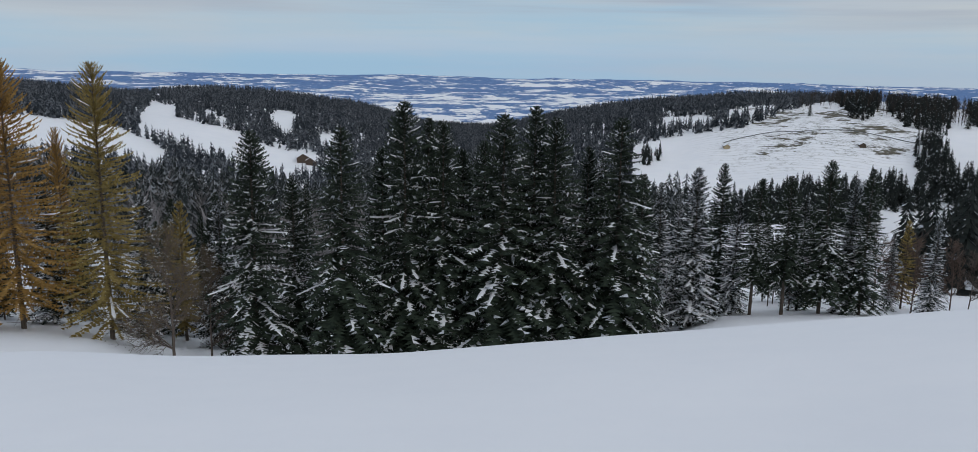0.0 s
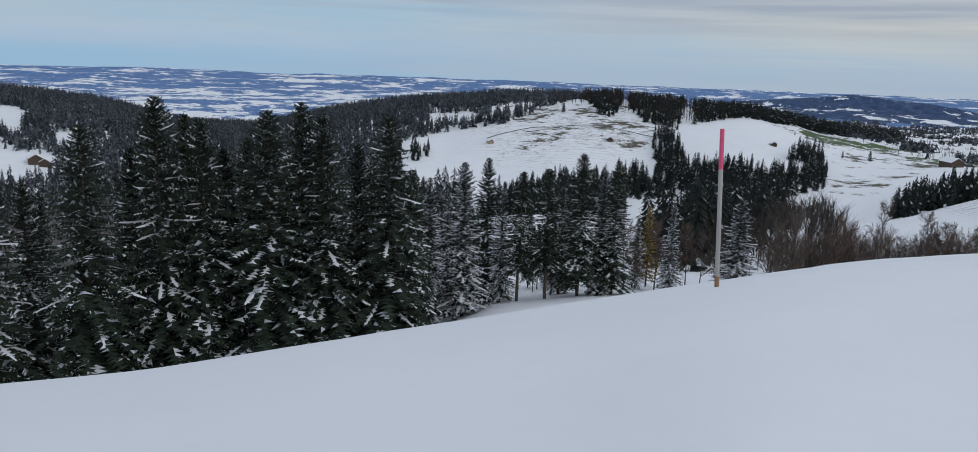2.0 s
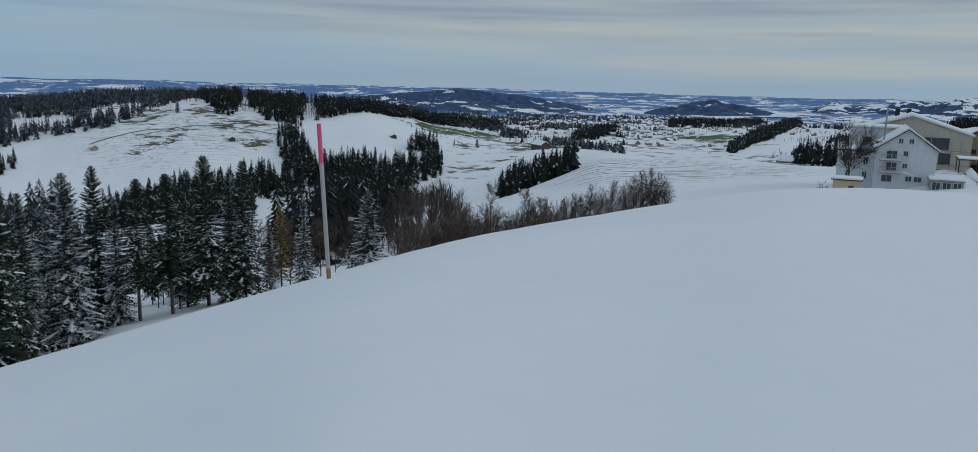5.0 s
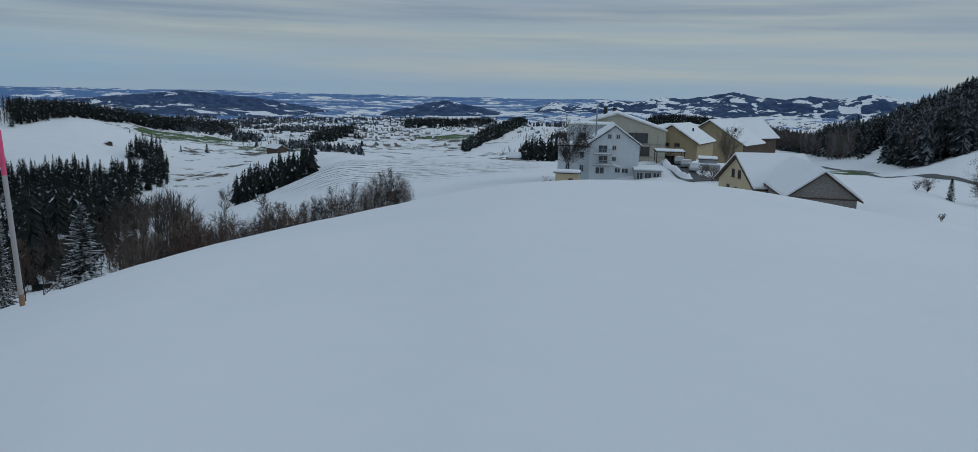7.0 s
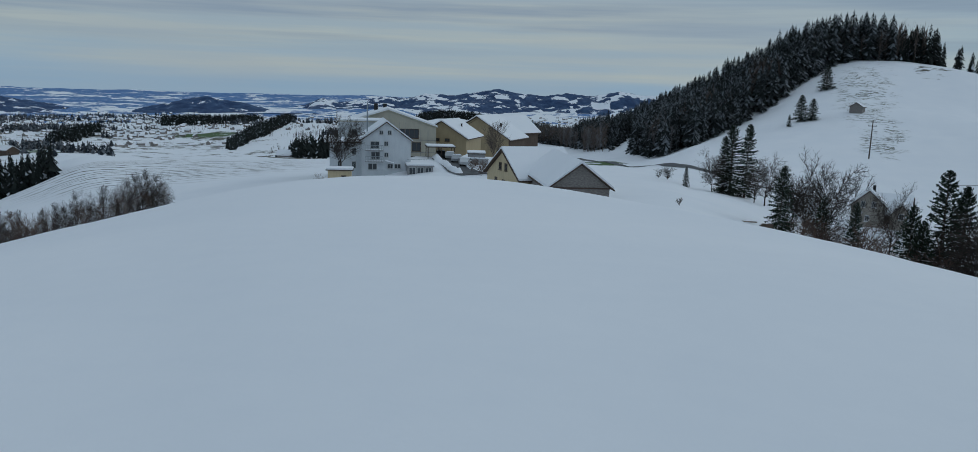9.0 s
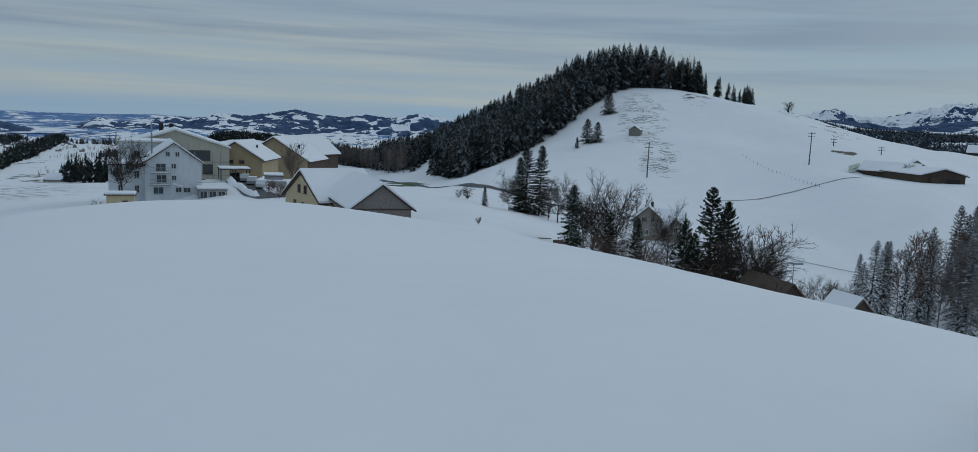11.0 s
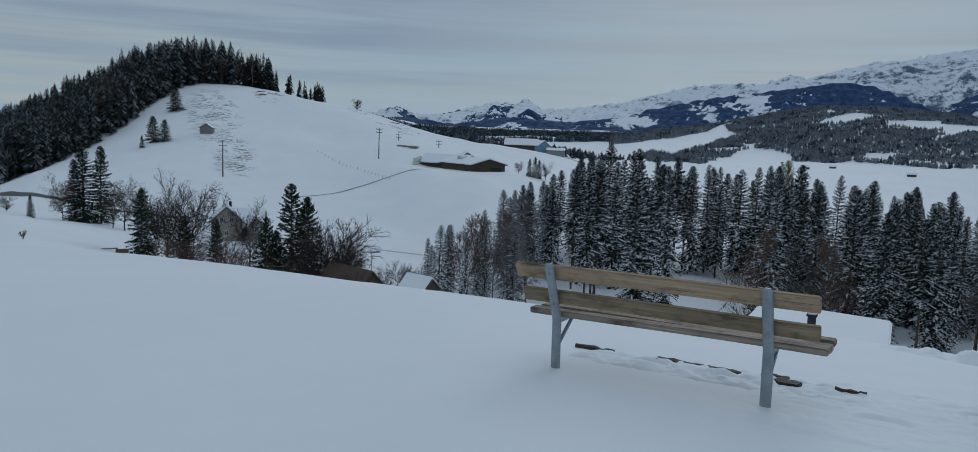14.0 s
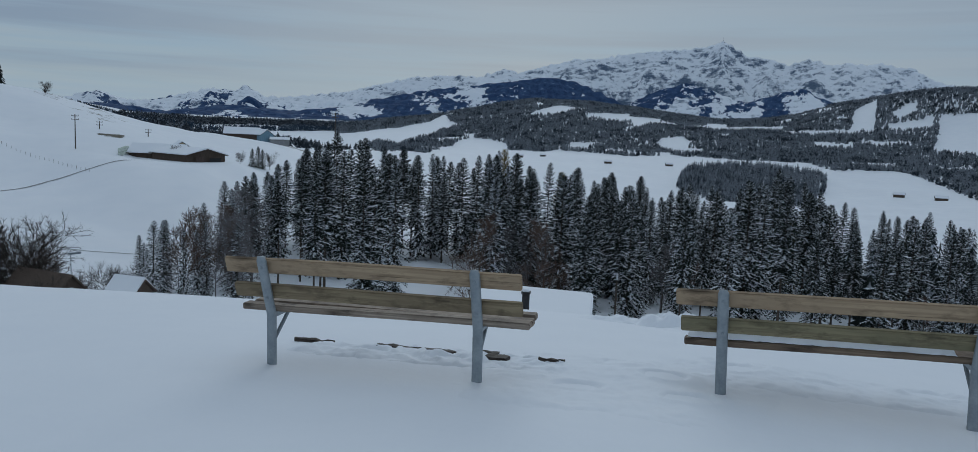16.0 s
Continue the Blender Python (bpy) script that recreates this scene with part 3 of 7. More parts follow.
tagged(sheet("ground", GX, GY, GZ, GROUND, True, {"thin_snow": thin, "terraces": terraces, "cattle_steps": steps, "green": green, "hazed_woods": woods.clip(0, 1)}),
       "snow-covered hills, meadows and a far wooded plain tinted blue for haze", "ground", kind="structure")

# ---- the limestone range and its wooded foothills ----
SUMMITS = [(108, 0.2), (117, 0.8), (119.9, 1.15), (121.9, 1.75), (123.5, 1.2), (125.2, 1.3), (128.7, 2.25), (130.4, 2.2), (131.1, 2.6), (132.3, 1.9),
           (134, 1.95), (138.1, 2.55), (139.2, 2.88), (142.6, 3.76), (144.9, 4.0), (147.5, 4.04), (149.2, 4.68), (150.1, 4.4), (151.8, 4.87), (154.1, 5.5),
           (155.8, 5.56), (157.4, 5.9), (159.6, 6.2), (162.1, 6.4), (163.2, 6.55), (164.3, 6.98), (165.4, 6.3), (166.1, 5.9), (167.4, 5.8), (168.5, 5.4),
           (169.9, 5.82), (171.2, 5.43), (172.4, 5.57), (173.4, 5.44), (174.1, 5.57), (175.2, 5.32), (176.2, 5.2), (177.3, 4.46), (181, 3.6), (190, 3.0), (205, 0)]
FOOTHILLS = [(108, 0), (112, 0.3), (118, 0.75), (122, 0.95), (126, 0.6), (130, 1.25), (134, 1.0), (138.1, 1.45), (139.8, 2.05), (143.8, 2.95), (146.7, 3.35),
             (149.5, 3.75), (152.4, 4.2), (154.1, 3.95), (155.9, 3.3), (157.9, 2.4), (159.8, 3.4), (162, 4.1), (163.6, 3.7), (165.3, 3.0), (166.3, 2.9),
             (167.9, 3.4), (169.6, 3.95), (170.9, 3.2), (173, 2.6), (180, 2.2), (205, 0)]


def ridged(x, y, octaves=6):
    out, amp, tot = 0, 1.0, 0
    for o in range(octaves):
        out = out + amp * (1 - np.abs(4 * value_noise(x * 2**o + 9.1 * o, y * 2**o + 3.7 * o)).clip(0, 1))
        tot, amp = tot + amp, amp * 0.55
    return out / tot


def range_mesh(name, label, profile, r0, r1, r2, crag_size, crag_amp, ledges, wood, rows, step, jag, span=(106, 206), base=25, meadow=-1.0, grain=110):
    """A mountain chain as a height field: rising from r0 to its crest at r1 and falling to r2."""
    a = np.radians(np.arange(*span, step))
    r = np.linspace(r0, r2, rows)
    crest = np.interp(np.degrees(a), *np.array(profile).T)
    away = (r[:, None] - r0) / (r1 - r0)
    rise = np.where(away < 1, 0.30 * away + 0.70 * away**2.1, 1 - 0.6 * (away - 1))
    x, y = r[:, None] * np.sin(a), r[:, None] * np.cos(a)
    zc = r1 * np.tan(np.radians(crest))[None, :]
    swell = np.sin(np.clip(away, 0, 1) * math.pi) ** 0.8
    z = (zc + base) * (rise + (ridged(x / crag_size, y / crag_size) - 0.62) * crag_amp * swell)
    z = z + ledges * np.sin(z / (ledges * 1.05) + 5 * fractal(x / 380, y / 380, 3)) * np.clip(away * 1.5 - 0.2, 0, 1) * (0.4 + 1.4 * np.abs(fractal(x / 210, y / 210, 2)))
    z = z + fractal(x / 70, y / 70, 5, 0.6) * 0.0045 * r1 * np.clip(away, 0, 1)
    z = z + (ridged(x / 105, y / 105, 4) - 0.62) * jag * np.clip(away * 1.4 - 0.2, 0, 1)
    short = np.tan(np.radians(crest)) - ((z - base) / r[:, None]).max(0)
    ease = np.ones(7) / 7
    short = np.convolve(np.pad(short, 3, mode="edge"), ease, "valid")
    z = z + np.clip(away, 0, 1) ** 1.5 * (r1 * short)[None, :]
    z[0] -= 80
    low = np.clip((144 - np.degrees(a)) / 10, 0, 1) * (span[0] > 100)
    cover = np.clip(wood[0] + 0.22 * low - away * wood[1] * (1 - 0.72 * low) + wood[2] * fractal(x / 260, y / 260, 3) + 0.8 * fractal(x / grain, y / grain, 3), 0, 1)
    cover = cover * np.clip((away - meadow) / 0.1, 0, 1)
    return tagged(sheet(name, x, y, z + EYE - base, ROCK, False, {"woods": cover}), label, "mountains", kind="structure")


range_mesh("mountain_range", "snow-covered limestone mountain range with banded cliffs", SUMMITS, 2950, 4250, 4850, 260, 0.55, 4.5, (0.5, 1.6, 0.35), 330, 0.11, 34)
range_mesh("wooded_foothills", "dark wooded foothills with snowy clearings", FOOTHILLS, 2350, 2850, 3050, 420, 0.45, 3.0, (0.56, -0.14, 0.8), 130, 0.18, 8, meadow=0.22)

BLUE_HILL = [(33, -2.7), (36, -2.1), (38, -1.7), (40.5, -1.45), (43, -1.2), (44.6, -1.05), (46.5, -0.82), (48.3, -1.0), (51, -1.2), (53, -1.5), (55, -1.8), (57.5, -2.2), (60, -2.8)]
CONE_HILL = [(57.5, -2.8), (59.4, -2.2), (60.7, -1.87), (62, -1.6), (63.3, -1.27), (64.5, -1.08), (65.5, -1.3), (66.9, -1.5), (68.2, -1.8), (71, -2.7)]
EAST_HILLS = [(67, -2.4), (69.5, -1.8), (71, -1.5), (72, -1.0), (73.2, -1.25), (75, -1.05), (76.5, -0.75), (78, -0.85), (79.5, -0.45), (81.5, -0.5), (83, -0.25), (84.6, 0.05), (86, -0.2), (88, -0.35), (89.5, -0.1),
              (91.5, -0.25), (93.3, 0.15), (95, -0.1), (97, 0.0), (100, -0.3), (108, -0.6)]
range_mesh("wooded_hills", "dark wooded hill tinted blue for haze, with long snowy clearings", BLUE_HILL, 1750, 2150, 2500, 700, 0.35, 0.5, (0.80, -0.08, 0.35), 60, 0.12, 5, (33, 60), 85, grain=80)
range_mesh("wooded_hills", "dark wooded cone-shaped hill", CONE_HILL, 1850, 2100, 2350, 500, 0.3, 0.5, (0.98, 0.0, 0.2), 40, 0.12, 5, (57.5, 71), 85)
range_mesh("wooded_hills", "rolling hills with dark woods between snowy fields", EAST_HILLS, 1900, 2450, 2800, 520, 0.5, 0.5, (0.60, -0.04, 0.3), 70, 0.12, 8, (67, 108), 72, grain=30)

# ---- trees ----
class Faces:
    """Gathers points and faces for one mesh."""

    def __init__(self):
        self.v, self.f = [], []

    def add(self, pts, faces):
        n = len(self.v)
        self.v.extend(pts)
        self.f.extend([tuple(i + n for i in q) for q in faces])

    def tube(self, a, b, ra, rb, sides=5):
        a, b = Vector(a), Vector(b)
        d = (b - a).normalized()
        u = d.orthogonal().normalized()
        w = d.cross(u)
        ring = [(math.cos(2 * math.pi * k / sides), math.sin(2 * math.pi * k / sides)) for k in range(sides)]
        pts = [a + (u * c + w * s) * ra for c, s in ring] + [b + (u * c + w * s) * rb for c, s in ring]
        self.add([tuple(p) for p in pts], [(k, (k + 1) % sides, sides + (k + 1) % sides, sides + k) for k in range(sides)])

    def mesh(self, name, material, smooth=False):
        return mesh_of(name, self.v, self.f, material, smooth)


def conifer(name, label, h, rad0, seed, whorls=30, per=8, twigs=8, bare=0.06, snow=0.5, needle=None, droop=0.45, airy=1.0, twig=1.0, load=1.0, full=0.62):
    """A spruce, fir or larch: a tapered trunk, whorls of drooping boughs with their twigs, and snow lying on the boughs."""
    rnd = random.Random(seed)
    tree = new(name)
    tagged(tree, label, "tree")
    trunk, crown, white = Faces(), Faces(), Faces()
    lean = (rnd.uniform(-0.01, 0.01) * h, rnd.uniform(-0.01, 0.01) * h)
    axis = lambda z: Vector((lean[0] * (z / h) ** 2, lean[1] * (z / h) ** 2, z))
    r0 = 0.008 * h + 0.03
    steps = 7
    for k in range(steps):
        a, b = h * k / steps, h * (k + 1) / steps
        if k == 0:
            a = -2.5
        trunk.tube(axis(a), axis(b), r0 * (1 - max(a, 0) / h) + 0.012, r0 * (1 - b / h) + 0.012, 7)
    for k in range(9):
        z = h * rnd.uniform(0.03, max(bare, 0.09))
        f = rnd.uniform(0, 6.283)
        b = axis(z) + Vector((math.cos(f), math.sin(f), rnd.uniform(-0.35, 0.1))) * rad0 * rnd.uniform(0.15, 0.45)
        trunk.tube(axis(z), b, 0.02, 0.006, 3)
    total = whorls * per
    for k in range(total):
        t = 1 - (1 - (k + rnd.random()) / total) ** 1.3
        t = min(0.7 * t + 0.3 * round(t * whorls) / whorls, 0.996)
        shape = (1 - t) ** full * (0.62 + 0.38 * min(1, (t + 0.03) / 0.14))
        f = k * 2.39996 + rnd.uniform(-0.5, 0.5)
        ln = rad0 * shape * rnd.uniform(0.68, 1.16) * airy + 0.016 * h * (1 - 0.55 * t)
        if rnd.random() < 0.06:
            ln *= rnd.uniform(0.35, 0.7)
        out = Vector((math.cos(f), math.sin(f), 0))
        side = Vector((-out.y, out.x, 0))
        base = axis(h * (bare + (0.988 - bare) * t))
        up = 1.0 * t * t - 0.03 + rnd.uniform(-0.12, 0.08)
        dr = droop * (1.05 - 0.5 * t)

        def at(s):
            return base + out * (ln * s * (1 - 0.08 * s)) + Vector((0, 0, ln * (up * s - dr * s * s + 0.20 * s**4)))

        loaded = ln > 0.4 and rnd.random() < snow * (1.3 - 0.75 * t)
        lo, hi = rnd.uniform(0.1, 0.55), rnd.uniform(0.65, 1.1)
        n = max(3, int(twigs * (0.35 + 0.65 * shape)))
        for q in range(n):
            s0, s1 = (q + 0.1) / n, (q + 1.15) / n
            p0, p1 = at(s0), at(min(s1, 1.05))
            wide = (0.10 + ln * 0.25) * twig * (1 - 0.55 * s0) * min(1, 0.4 + s0 * 2.4) * rnd.uniform(0.65, 1.25)
            for sg in (1, -1):
                tip = p0 + side * (sg * wide) + out * wide * rnd.uniform(0.3, 0.8) - Vector((0, 0, wide * rnd.uniform(0.15, 0.75)))
                crown.add([tuple(p0), tuple(p1), tuple(tip)], [(0, 1, 2)])
                if loaded and lo < s0 < hi and rnd.random() < 0.7 * load:
                    lift = Vector((0, 0, 0.035))
                    white.add([tuple(p0 + lift), tuple(p1 + lift), tuple(p0.lerp(tip, rnd.uniform(0.4, 0.85)) + lift)], [(0, 1, 2)])
            low = p0 + out * wide * 0.25 - Vector((0, 0, wide * rnd.uniform(0.5, 1.05)))
            crown.add([tuple(p0), tuple(p1), tuple(low)], [(0, 1, 2)])
        if loaded and rnd.random() < 0.4:
            pts, m = [], 3
            for q in range(m + 1):
                c = at(lo + (hi - lo) * q / m) + Vector((0, 0, 0.03))
                wd = load * (0.03 + ln * rnd.uniform(0.012, 0.045)) * (0.2 + math.sin(math.pi * (q + 0.5) / (m + 1)))
                pts += [tuple(c + side * wd - Vector((0, 0, wd * 0.5))), tuple(c + Vector((0, 0, 0.02 + wd * 0.4))), tuple(c - side * wd - Vector((0, 0, wd * 0.5)))]
            white.add(pts, [(3 * q + e, 3 * q + e + 1, 3 * q + e + 4, 3 * q + e + 3) for q in range(m) for e in (0, 1)])
    part("trunk", trunk.mesh("trunk", BARK, True), None, tree)
    part("crown", crown.mesh("crown", needle or NEEDLE), None, tree)
    if white.v:
        tagged(part("snow_load", white.mesh("snow_load", SNOW, True), None, tree, "fresh snow lying on the boughs"), kind="stuff")
    return tree


def broadleaf(name, label, h, spread, seed, depth=3, material=None, leaves=0, leaf_mat=None, low=0.18, stems=1, thick=0.013, fine=0.014, forks=(3, 3, 4), bole=0.95):
    """A bare broadleaf tree or bush: limbs that keep forking down to fine twigs, with a few withered leaves if asked.
    A short bole carries a wide round crown."""
    rnd = random.Random(seed)
    tree = new(name)
    tagged(tree, label, "tree")
    wood, leaf = Faces(), Faces()

    def turned(d, angle):
        ax = d.orthogonal().normalized()
        ax.rotate(Matrix.Rotation(rnd.uniform(0, 6.283), 3, d))
        return (d * math.cos(angle) + ax * math.sin(angle)).normalized()

    def limb(p, d, ln, r, lvl):
        segs = (6, 4, 3, 1)[lvl]
        for k in range(segs):
            q = p + d * (ln / segs)
            ra, rb = r * (1 - 0.8 * k / segs), r * (1 - 0.8 * (k + 1) / segs)
            if lvl < 3:
                wood.tube(p, q, max(ra, fine * 1.7), max(rb, fine * 1.35), (6, 4, 3)[lvl])
            else:
                s = d.orthogonal().normalized() * max(fine, ra)
                wood.add([tuple(p - s), tuple(p + s), tuple(q)], [(0, 1, 2)])
            if lvl < depth:
                first = low if lvl == 0 else 0.2
                f = (k + 1) / segs
                if f > first:
                    for _ in range(forks[lvl] if k < segs - 1 else forks[lvl] + 1):
                        shape = (1.0 - 0.55 * f) if lvl else (0.62 - 0.36 * f) if bole > 0.7 else (0.45 + 0.75 * f)
                        limb(q, turned(d, rnd.uniform(0.45, 1.05) * spread * ((1.2 - 0.55 * f) if lvl == 0 and bole > 0.7 else 1.0)), ln * shape * rnd.uniform(0.5, 0.9), r * (1 - 0.75 * f) * 0.6, lvl + 1)
            elif leaves:
                for _ in range(leaves):
                    c = q + Vector((rnd.uniform(-1, 1), rnd.uniform(-1, 1), rnd.uniform(-1, 1))) * 0.2
                    e = Vector((rnd.uniform(-1, 1), rnd.uniform(-1, 1), rnd.uniform(-1, 1))) * 0.06
                    leaf.add([tuple(c), tuple(c + e), tuple(c + e.orthogonal())], [(0, 1, 2)])
            p = q
            d = (d + Vector((rnd.uniform(-1, 1), rnd.uniform(-1, 1), rnd.uniform(-0.3, 1))) * (0.06, 0.12, 0.15, 0.1)[lvl]).normalized()

    for s in range(stems):
        d = Vector((rnd.uniform(-1, 1), rnd.uniform(-1, 1), 0)) * (0.05 if stems == 1 else 0.3) + Vector((0, 0, 1))
        o = Vector((rnd.uniform(-1, 1), rnd.uniform(-1, 1), 0)) * (0 if stems == 1 else 0.25)
        r = h * thick / stems**0.5
        wood.tube(o - Vector((0, 0, 1.5)), o, r * 1.15, r, 6)
        limb(o, d.normalized(), h * (bole if stems == 1 else rnd.uniform(0.6, 0.95)), r, 0 if stems == 1 else 1)
    part("crown", wood.mesh("crown", material or TWIG), None, tree)
    if leaf.v:
        tagged(part("foliage", leaf.mesh("foliage", leaf_mat), None, tree, "withered brown leaves"), kind="stuff")
    tall = max(v[2] for v in wood.v)
    for ob in tree.children:
        for v in ob.data.vertices:
            v.co *= h / tall
    return tree


def stand(tree, az, r, tall, built, seed, wide=1.0, sink=0.15):
    """Stands a copy of a tree built with height `built` on the ground at a bearing and distance."""
    p = spot(az, r)
    k = tall * 1.035 / built
    m = Matrix.LocRotScale((p.x, p.y, p.z - sink), Euler((0, 0, (seed * 2.399) % 6.283)), None)
    ob = copy_thing(tree, m)
    ob.scale = (k * wide, k * wide, k)
    return ob


def reach(az, r, el):
    """The height of a thing at a bearing and distance whose top lies at the angle el from the eye."""
    return r * math.tan(radians(el)) + EYE - spot(az, r).z


def drop(tree):
    for o in (*tree.children_recursive, tree):
        bpy.data.objects.remove(o)


NEAR_LABEL = "tall dark green spruce with snow on its boughs"
near = [conifer("spruce_tree", NEAR_LABEL, 20, w, 10 + k, 42, 9, 14, b, s, n, dr, twig=0.85, load=1.1 if k == 4 else 0.85) for k, (w, b, s, n, dr) in enumerate(
    [(3.5, 0.03, 0.38, NEEDLE, 0.60), (3.4, 0.03, 0.18, NEEDLE, 0.80), (2.9, 0.06, 0.34, NEEDLE, 0.58), (3.1, 0.12, 0.30, NEEDLE, 0.66), (2.7, 0.05, 0.55, NEEDLE_RIME, 0.5), (2.5, 0.26, 0.2, NEEDLE, 0.55)])]
# bearing, distance, angle of the top, kind, breadth
SNOWY = [(-24.6, 60, -7.5, 4, 1.1), (-19.0, 62, -9.0, 4, 1.2), (-22.6, 66, -9.5, 4, 1.1), (-28, 64, -8.5, 4, 1.1), (-14.0, 62, -9.6, 4, 1.1), (-16.9, 70, -10.2, 4, 1.2)]
FRONT = [(-11.8, 53, -4.97, 0, 1.0), (-9.0, 56, -8.1, 2, 0.9), (-5.6, 52, -4.77, 1, 1.05), (-2.6, 57, -6.2, 2, 0.9), (-1.0, 54, -2.96, 0, 0.9),
         (0.7, 57, -4.1, 2, 0.9), (1.8, 54, -4.26, 3, 0.95), (3.4, 56, -6.26, 5, 0.9), (4.9, 58, -5.6, 3, 0.9), (6.1, 53, -3.74, 3, 1.15),
         (8.4, 55, -3.15, 2, 0.95), (10.0, 54, -3.88, 3, 1.0), (12.3, 57, -5.83, 2, 0.9), (13.4, 60, -6.4, 4, 0.9), (14.6, 55, -3.75, 1, 1.12), (16.3, 58, -7.6, 2, 0.85)]
BACKROW = [(17.7, 62, -8.07, 4, 0.8), (18.9, 66, -8.8, 4, 0.8), (20.2, 62, -6.93, 4, 1.1), (21.9, 68, -6.53, 2, 0.85), (23.0, 66, -8.6, 4, 0.9), (24.3, 65, -7.39, 5, 1.0),
           (26.4, 65, -7.12, 5, 1.05), (27.4, 70, -8.3, 4, 0.9), (28.8, 66, -5.91, 3, 1.0), (30.3, 67, -7.0, 4, 0.95), (31.3, 66, -6.3, 2, 0.95), (35.4, 70, -8.9, 4, 0.85),
           (40.0, 72, -8.3, 4, 1.5), (33.0, 74, -10.2, 4, 0.8)]
for n, (az, r, el, kind, wide) in enumerate(FRONT + BACKROW + SNOWY):
    t = stand(near[kind], az, r, reach(az, r, el), 20, n, wide * 1.3)
    tagged(t, group="spruces below the knoll")
fill = random.Random(5)
for n in range(42):
    az = fill.uniform(-15, 17) if n < 12 else fill.uniform(-30, -14) if n < 28 else fill.uniform(17, 34)
    r = fill.uniform(61, 82) if n < 28 else fill.uniform(69, 84)
    el = fill.uniform(-12.5, -8.5) if n < 12 else fill.uniform(-11.5, -8.5)
    t = stand(near[fill.choice([2, 4, 5, 3])], az, r, reach(az, r, el), 20, n + 60, fill.uniform(0.75, 1.0))
    tagged(t, "dark spruce with snowy boughs in the second row", group="spruces below the knoll")

larch = conifer("larch_tree", "golden brown autumn larch with airy hanging twigs", 19, 4.2, 41, 44, 9, 15, 0.10, 0.05, LARCH, 0.36, 1.0, 0.40, 0.6, full=0.55)
larch_b = conifer("larch_tree", "fading yellow-green larch with a little snow", 19, 3.9, 42, 44, 9, 15, 0.08, 0.09, LARCH_GREEN, 0.36, 1.0, 0.40, 0.6, full=0.55)
for n, (az, r, el, src, wide) in enumerate([(-26.4, 56, -0.53, larch, 1.0), (-21.3, 54, -0.66, larch_b, 0.95), (-29.6, 57, -2.0, larch, 1.0), (-23.7, 60, -4.6, larch, 0.55)]):
    tagged(stand(src, az, r, reach(az, r, el), 19, n + 3, wide), group="larches")
thin_larch = conifer("larch_tree", "small faded larch among bare trees", 12, 2.0, 43, 22, 6, 7, 0.1, 0.0, LARCH_GREEN, 0.3)
for n, (az, r, el) in enumerate([(33.8, 78, -9.3), (-16.6, 66, -9.5)]):
    stand(thin_larch, az, r, reach(az, r, el), 12, n)

beech = broadleaf("beech_tree", "small beech with withered brown leaves", 10, 1.0, 71, 3, TWIG, 2, LEAF, 0.15)
bare = [broadleaf("bare_tree", "bare grey-brown broadleaf tree in winter", 10, sp, 80 + k, 3, TWIG if k % 2 else TWIG_RED, low=lw) for k, (sp, lw) in enumerate([(0.95, 0.2), (0.95, 0.3), (1.2, 0.15), (0.85, 0.3)])]
crowned = [broadleaf("bare_tree", "large bare broadleaf tree with a dense twiggy crown", 10, sp, 180 + k, 3, TWIG_DARK, low=lw, fine=0.013, thick=0.016, forks=(4, 4, 4), bole=0.55) for k, (sp, lw) in enumerate([(1.15, 0.2), (0.9, 0.25), (1.0, 0.15)])]
hoary = [broadleaf("bare_tree", "tall bare tree with frosted grey twigs", 10, sp, 200 + k, 3, TWIG_GREY, low=0.3, thick=0.011) for k, sp in enumerate([0.95, 1.1])]
wands = [broadleaf("bare_tree", "slender bare tree with a fine twiggy crown", 10, sp, 190 + k, 3, TWIG_RED if k == 1 else TWIG_DARK, low=0.3, thick=0.012, fine=0.008, forks=(4, 4, 3), bole=(0.95, 0.6, 0.62)[k]) for k, sp in enumerate([0.9, 0.8, 0.95])]
bush = [broadleaf("bare_bush", "leafless reddish-brown bush standing in snow", 5, 0.95, 90 + k, 3, TWIG_RED, stems=6, low=0.2, thick=0.012) for k in range(2)]
stand(beech, -17.5, 50, reach(-17.5, 50, -11.0), 10, 1, 1.1)
stand(beech, -15.0, 55, reach(-15.0, 55, -12.5), 10, 2, 0.9)
for n, (az, r, el, k) in enumerate([(32.2, 73, -9.6, 0), (34.4, 72, -10.0, 2), (36.6, 75, -10.2, 0), (37.6, 73, -10.6, 1), (38.8, 78, -10.0, 3), (42.6, 76, -9.2, 1),
                                    (43.8, 76, -8.5, 1), (45.5, 78, -9.1, 3), (46.9, 80, -8.6, 0), (49.1, 80, -7.2, 1), (51.7, 84, -7.8, 3), (52.9, 84, -8.3, 2), (54.3, 86, -8.3, 3)]):
    tagged(stand(bare[k], az, r, reach(az, r, el), 10, n, 0.95), group="bare trees below the slope")
scrub = random.Random(8)
BROW = [(42, -10), (45.5, -9.3), (46.9, -8.6), (48, -9.2), (50, -8.8), (52.1, -7.8), (53.9, -8.5), (55.6, -7.3), (57.6, -6.7), (60.6, -5.9), (61.6, -6.2), (62.1, -7.2)]
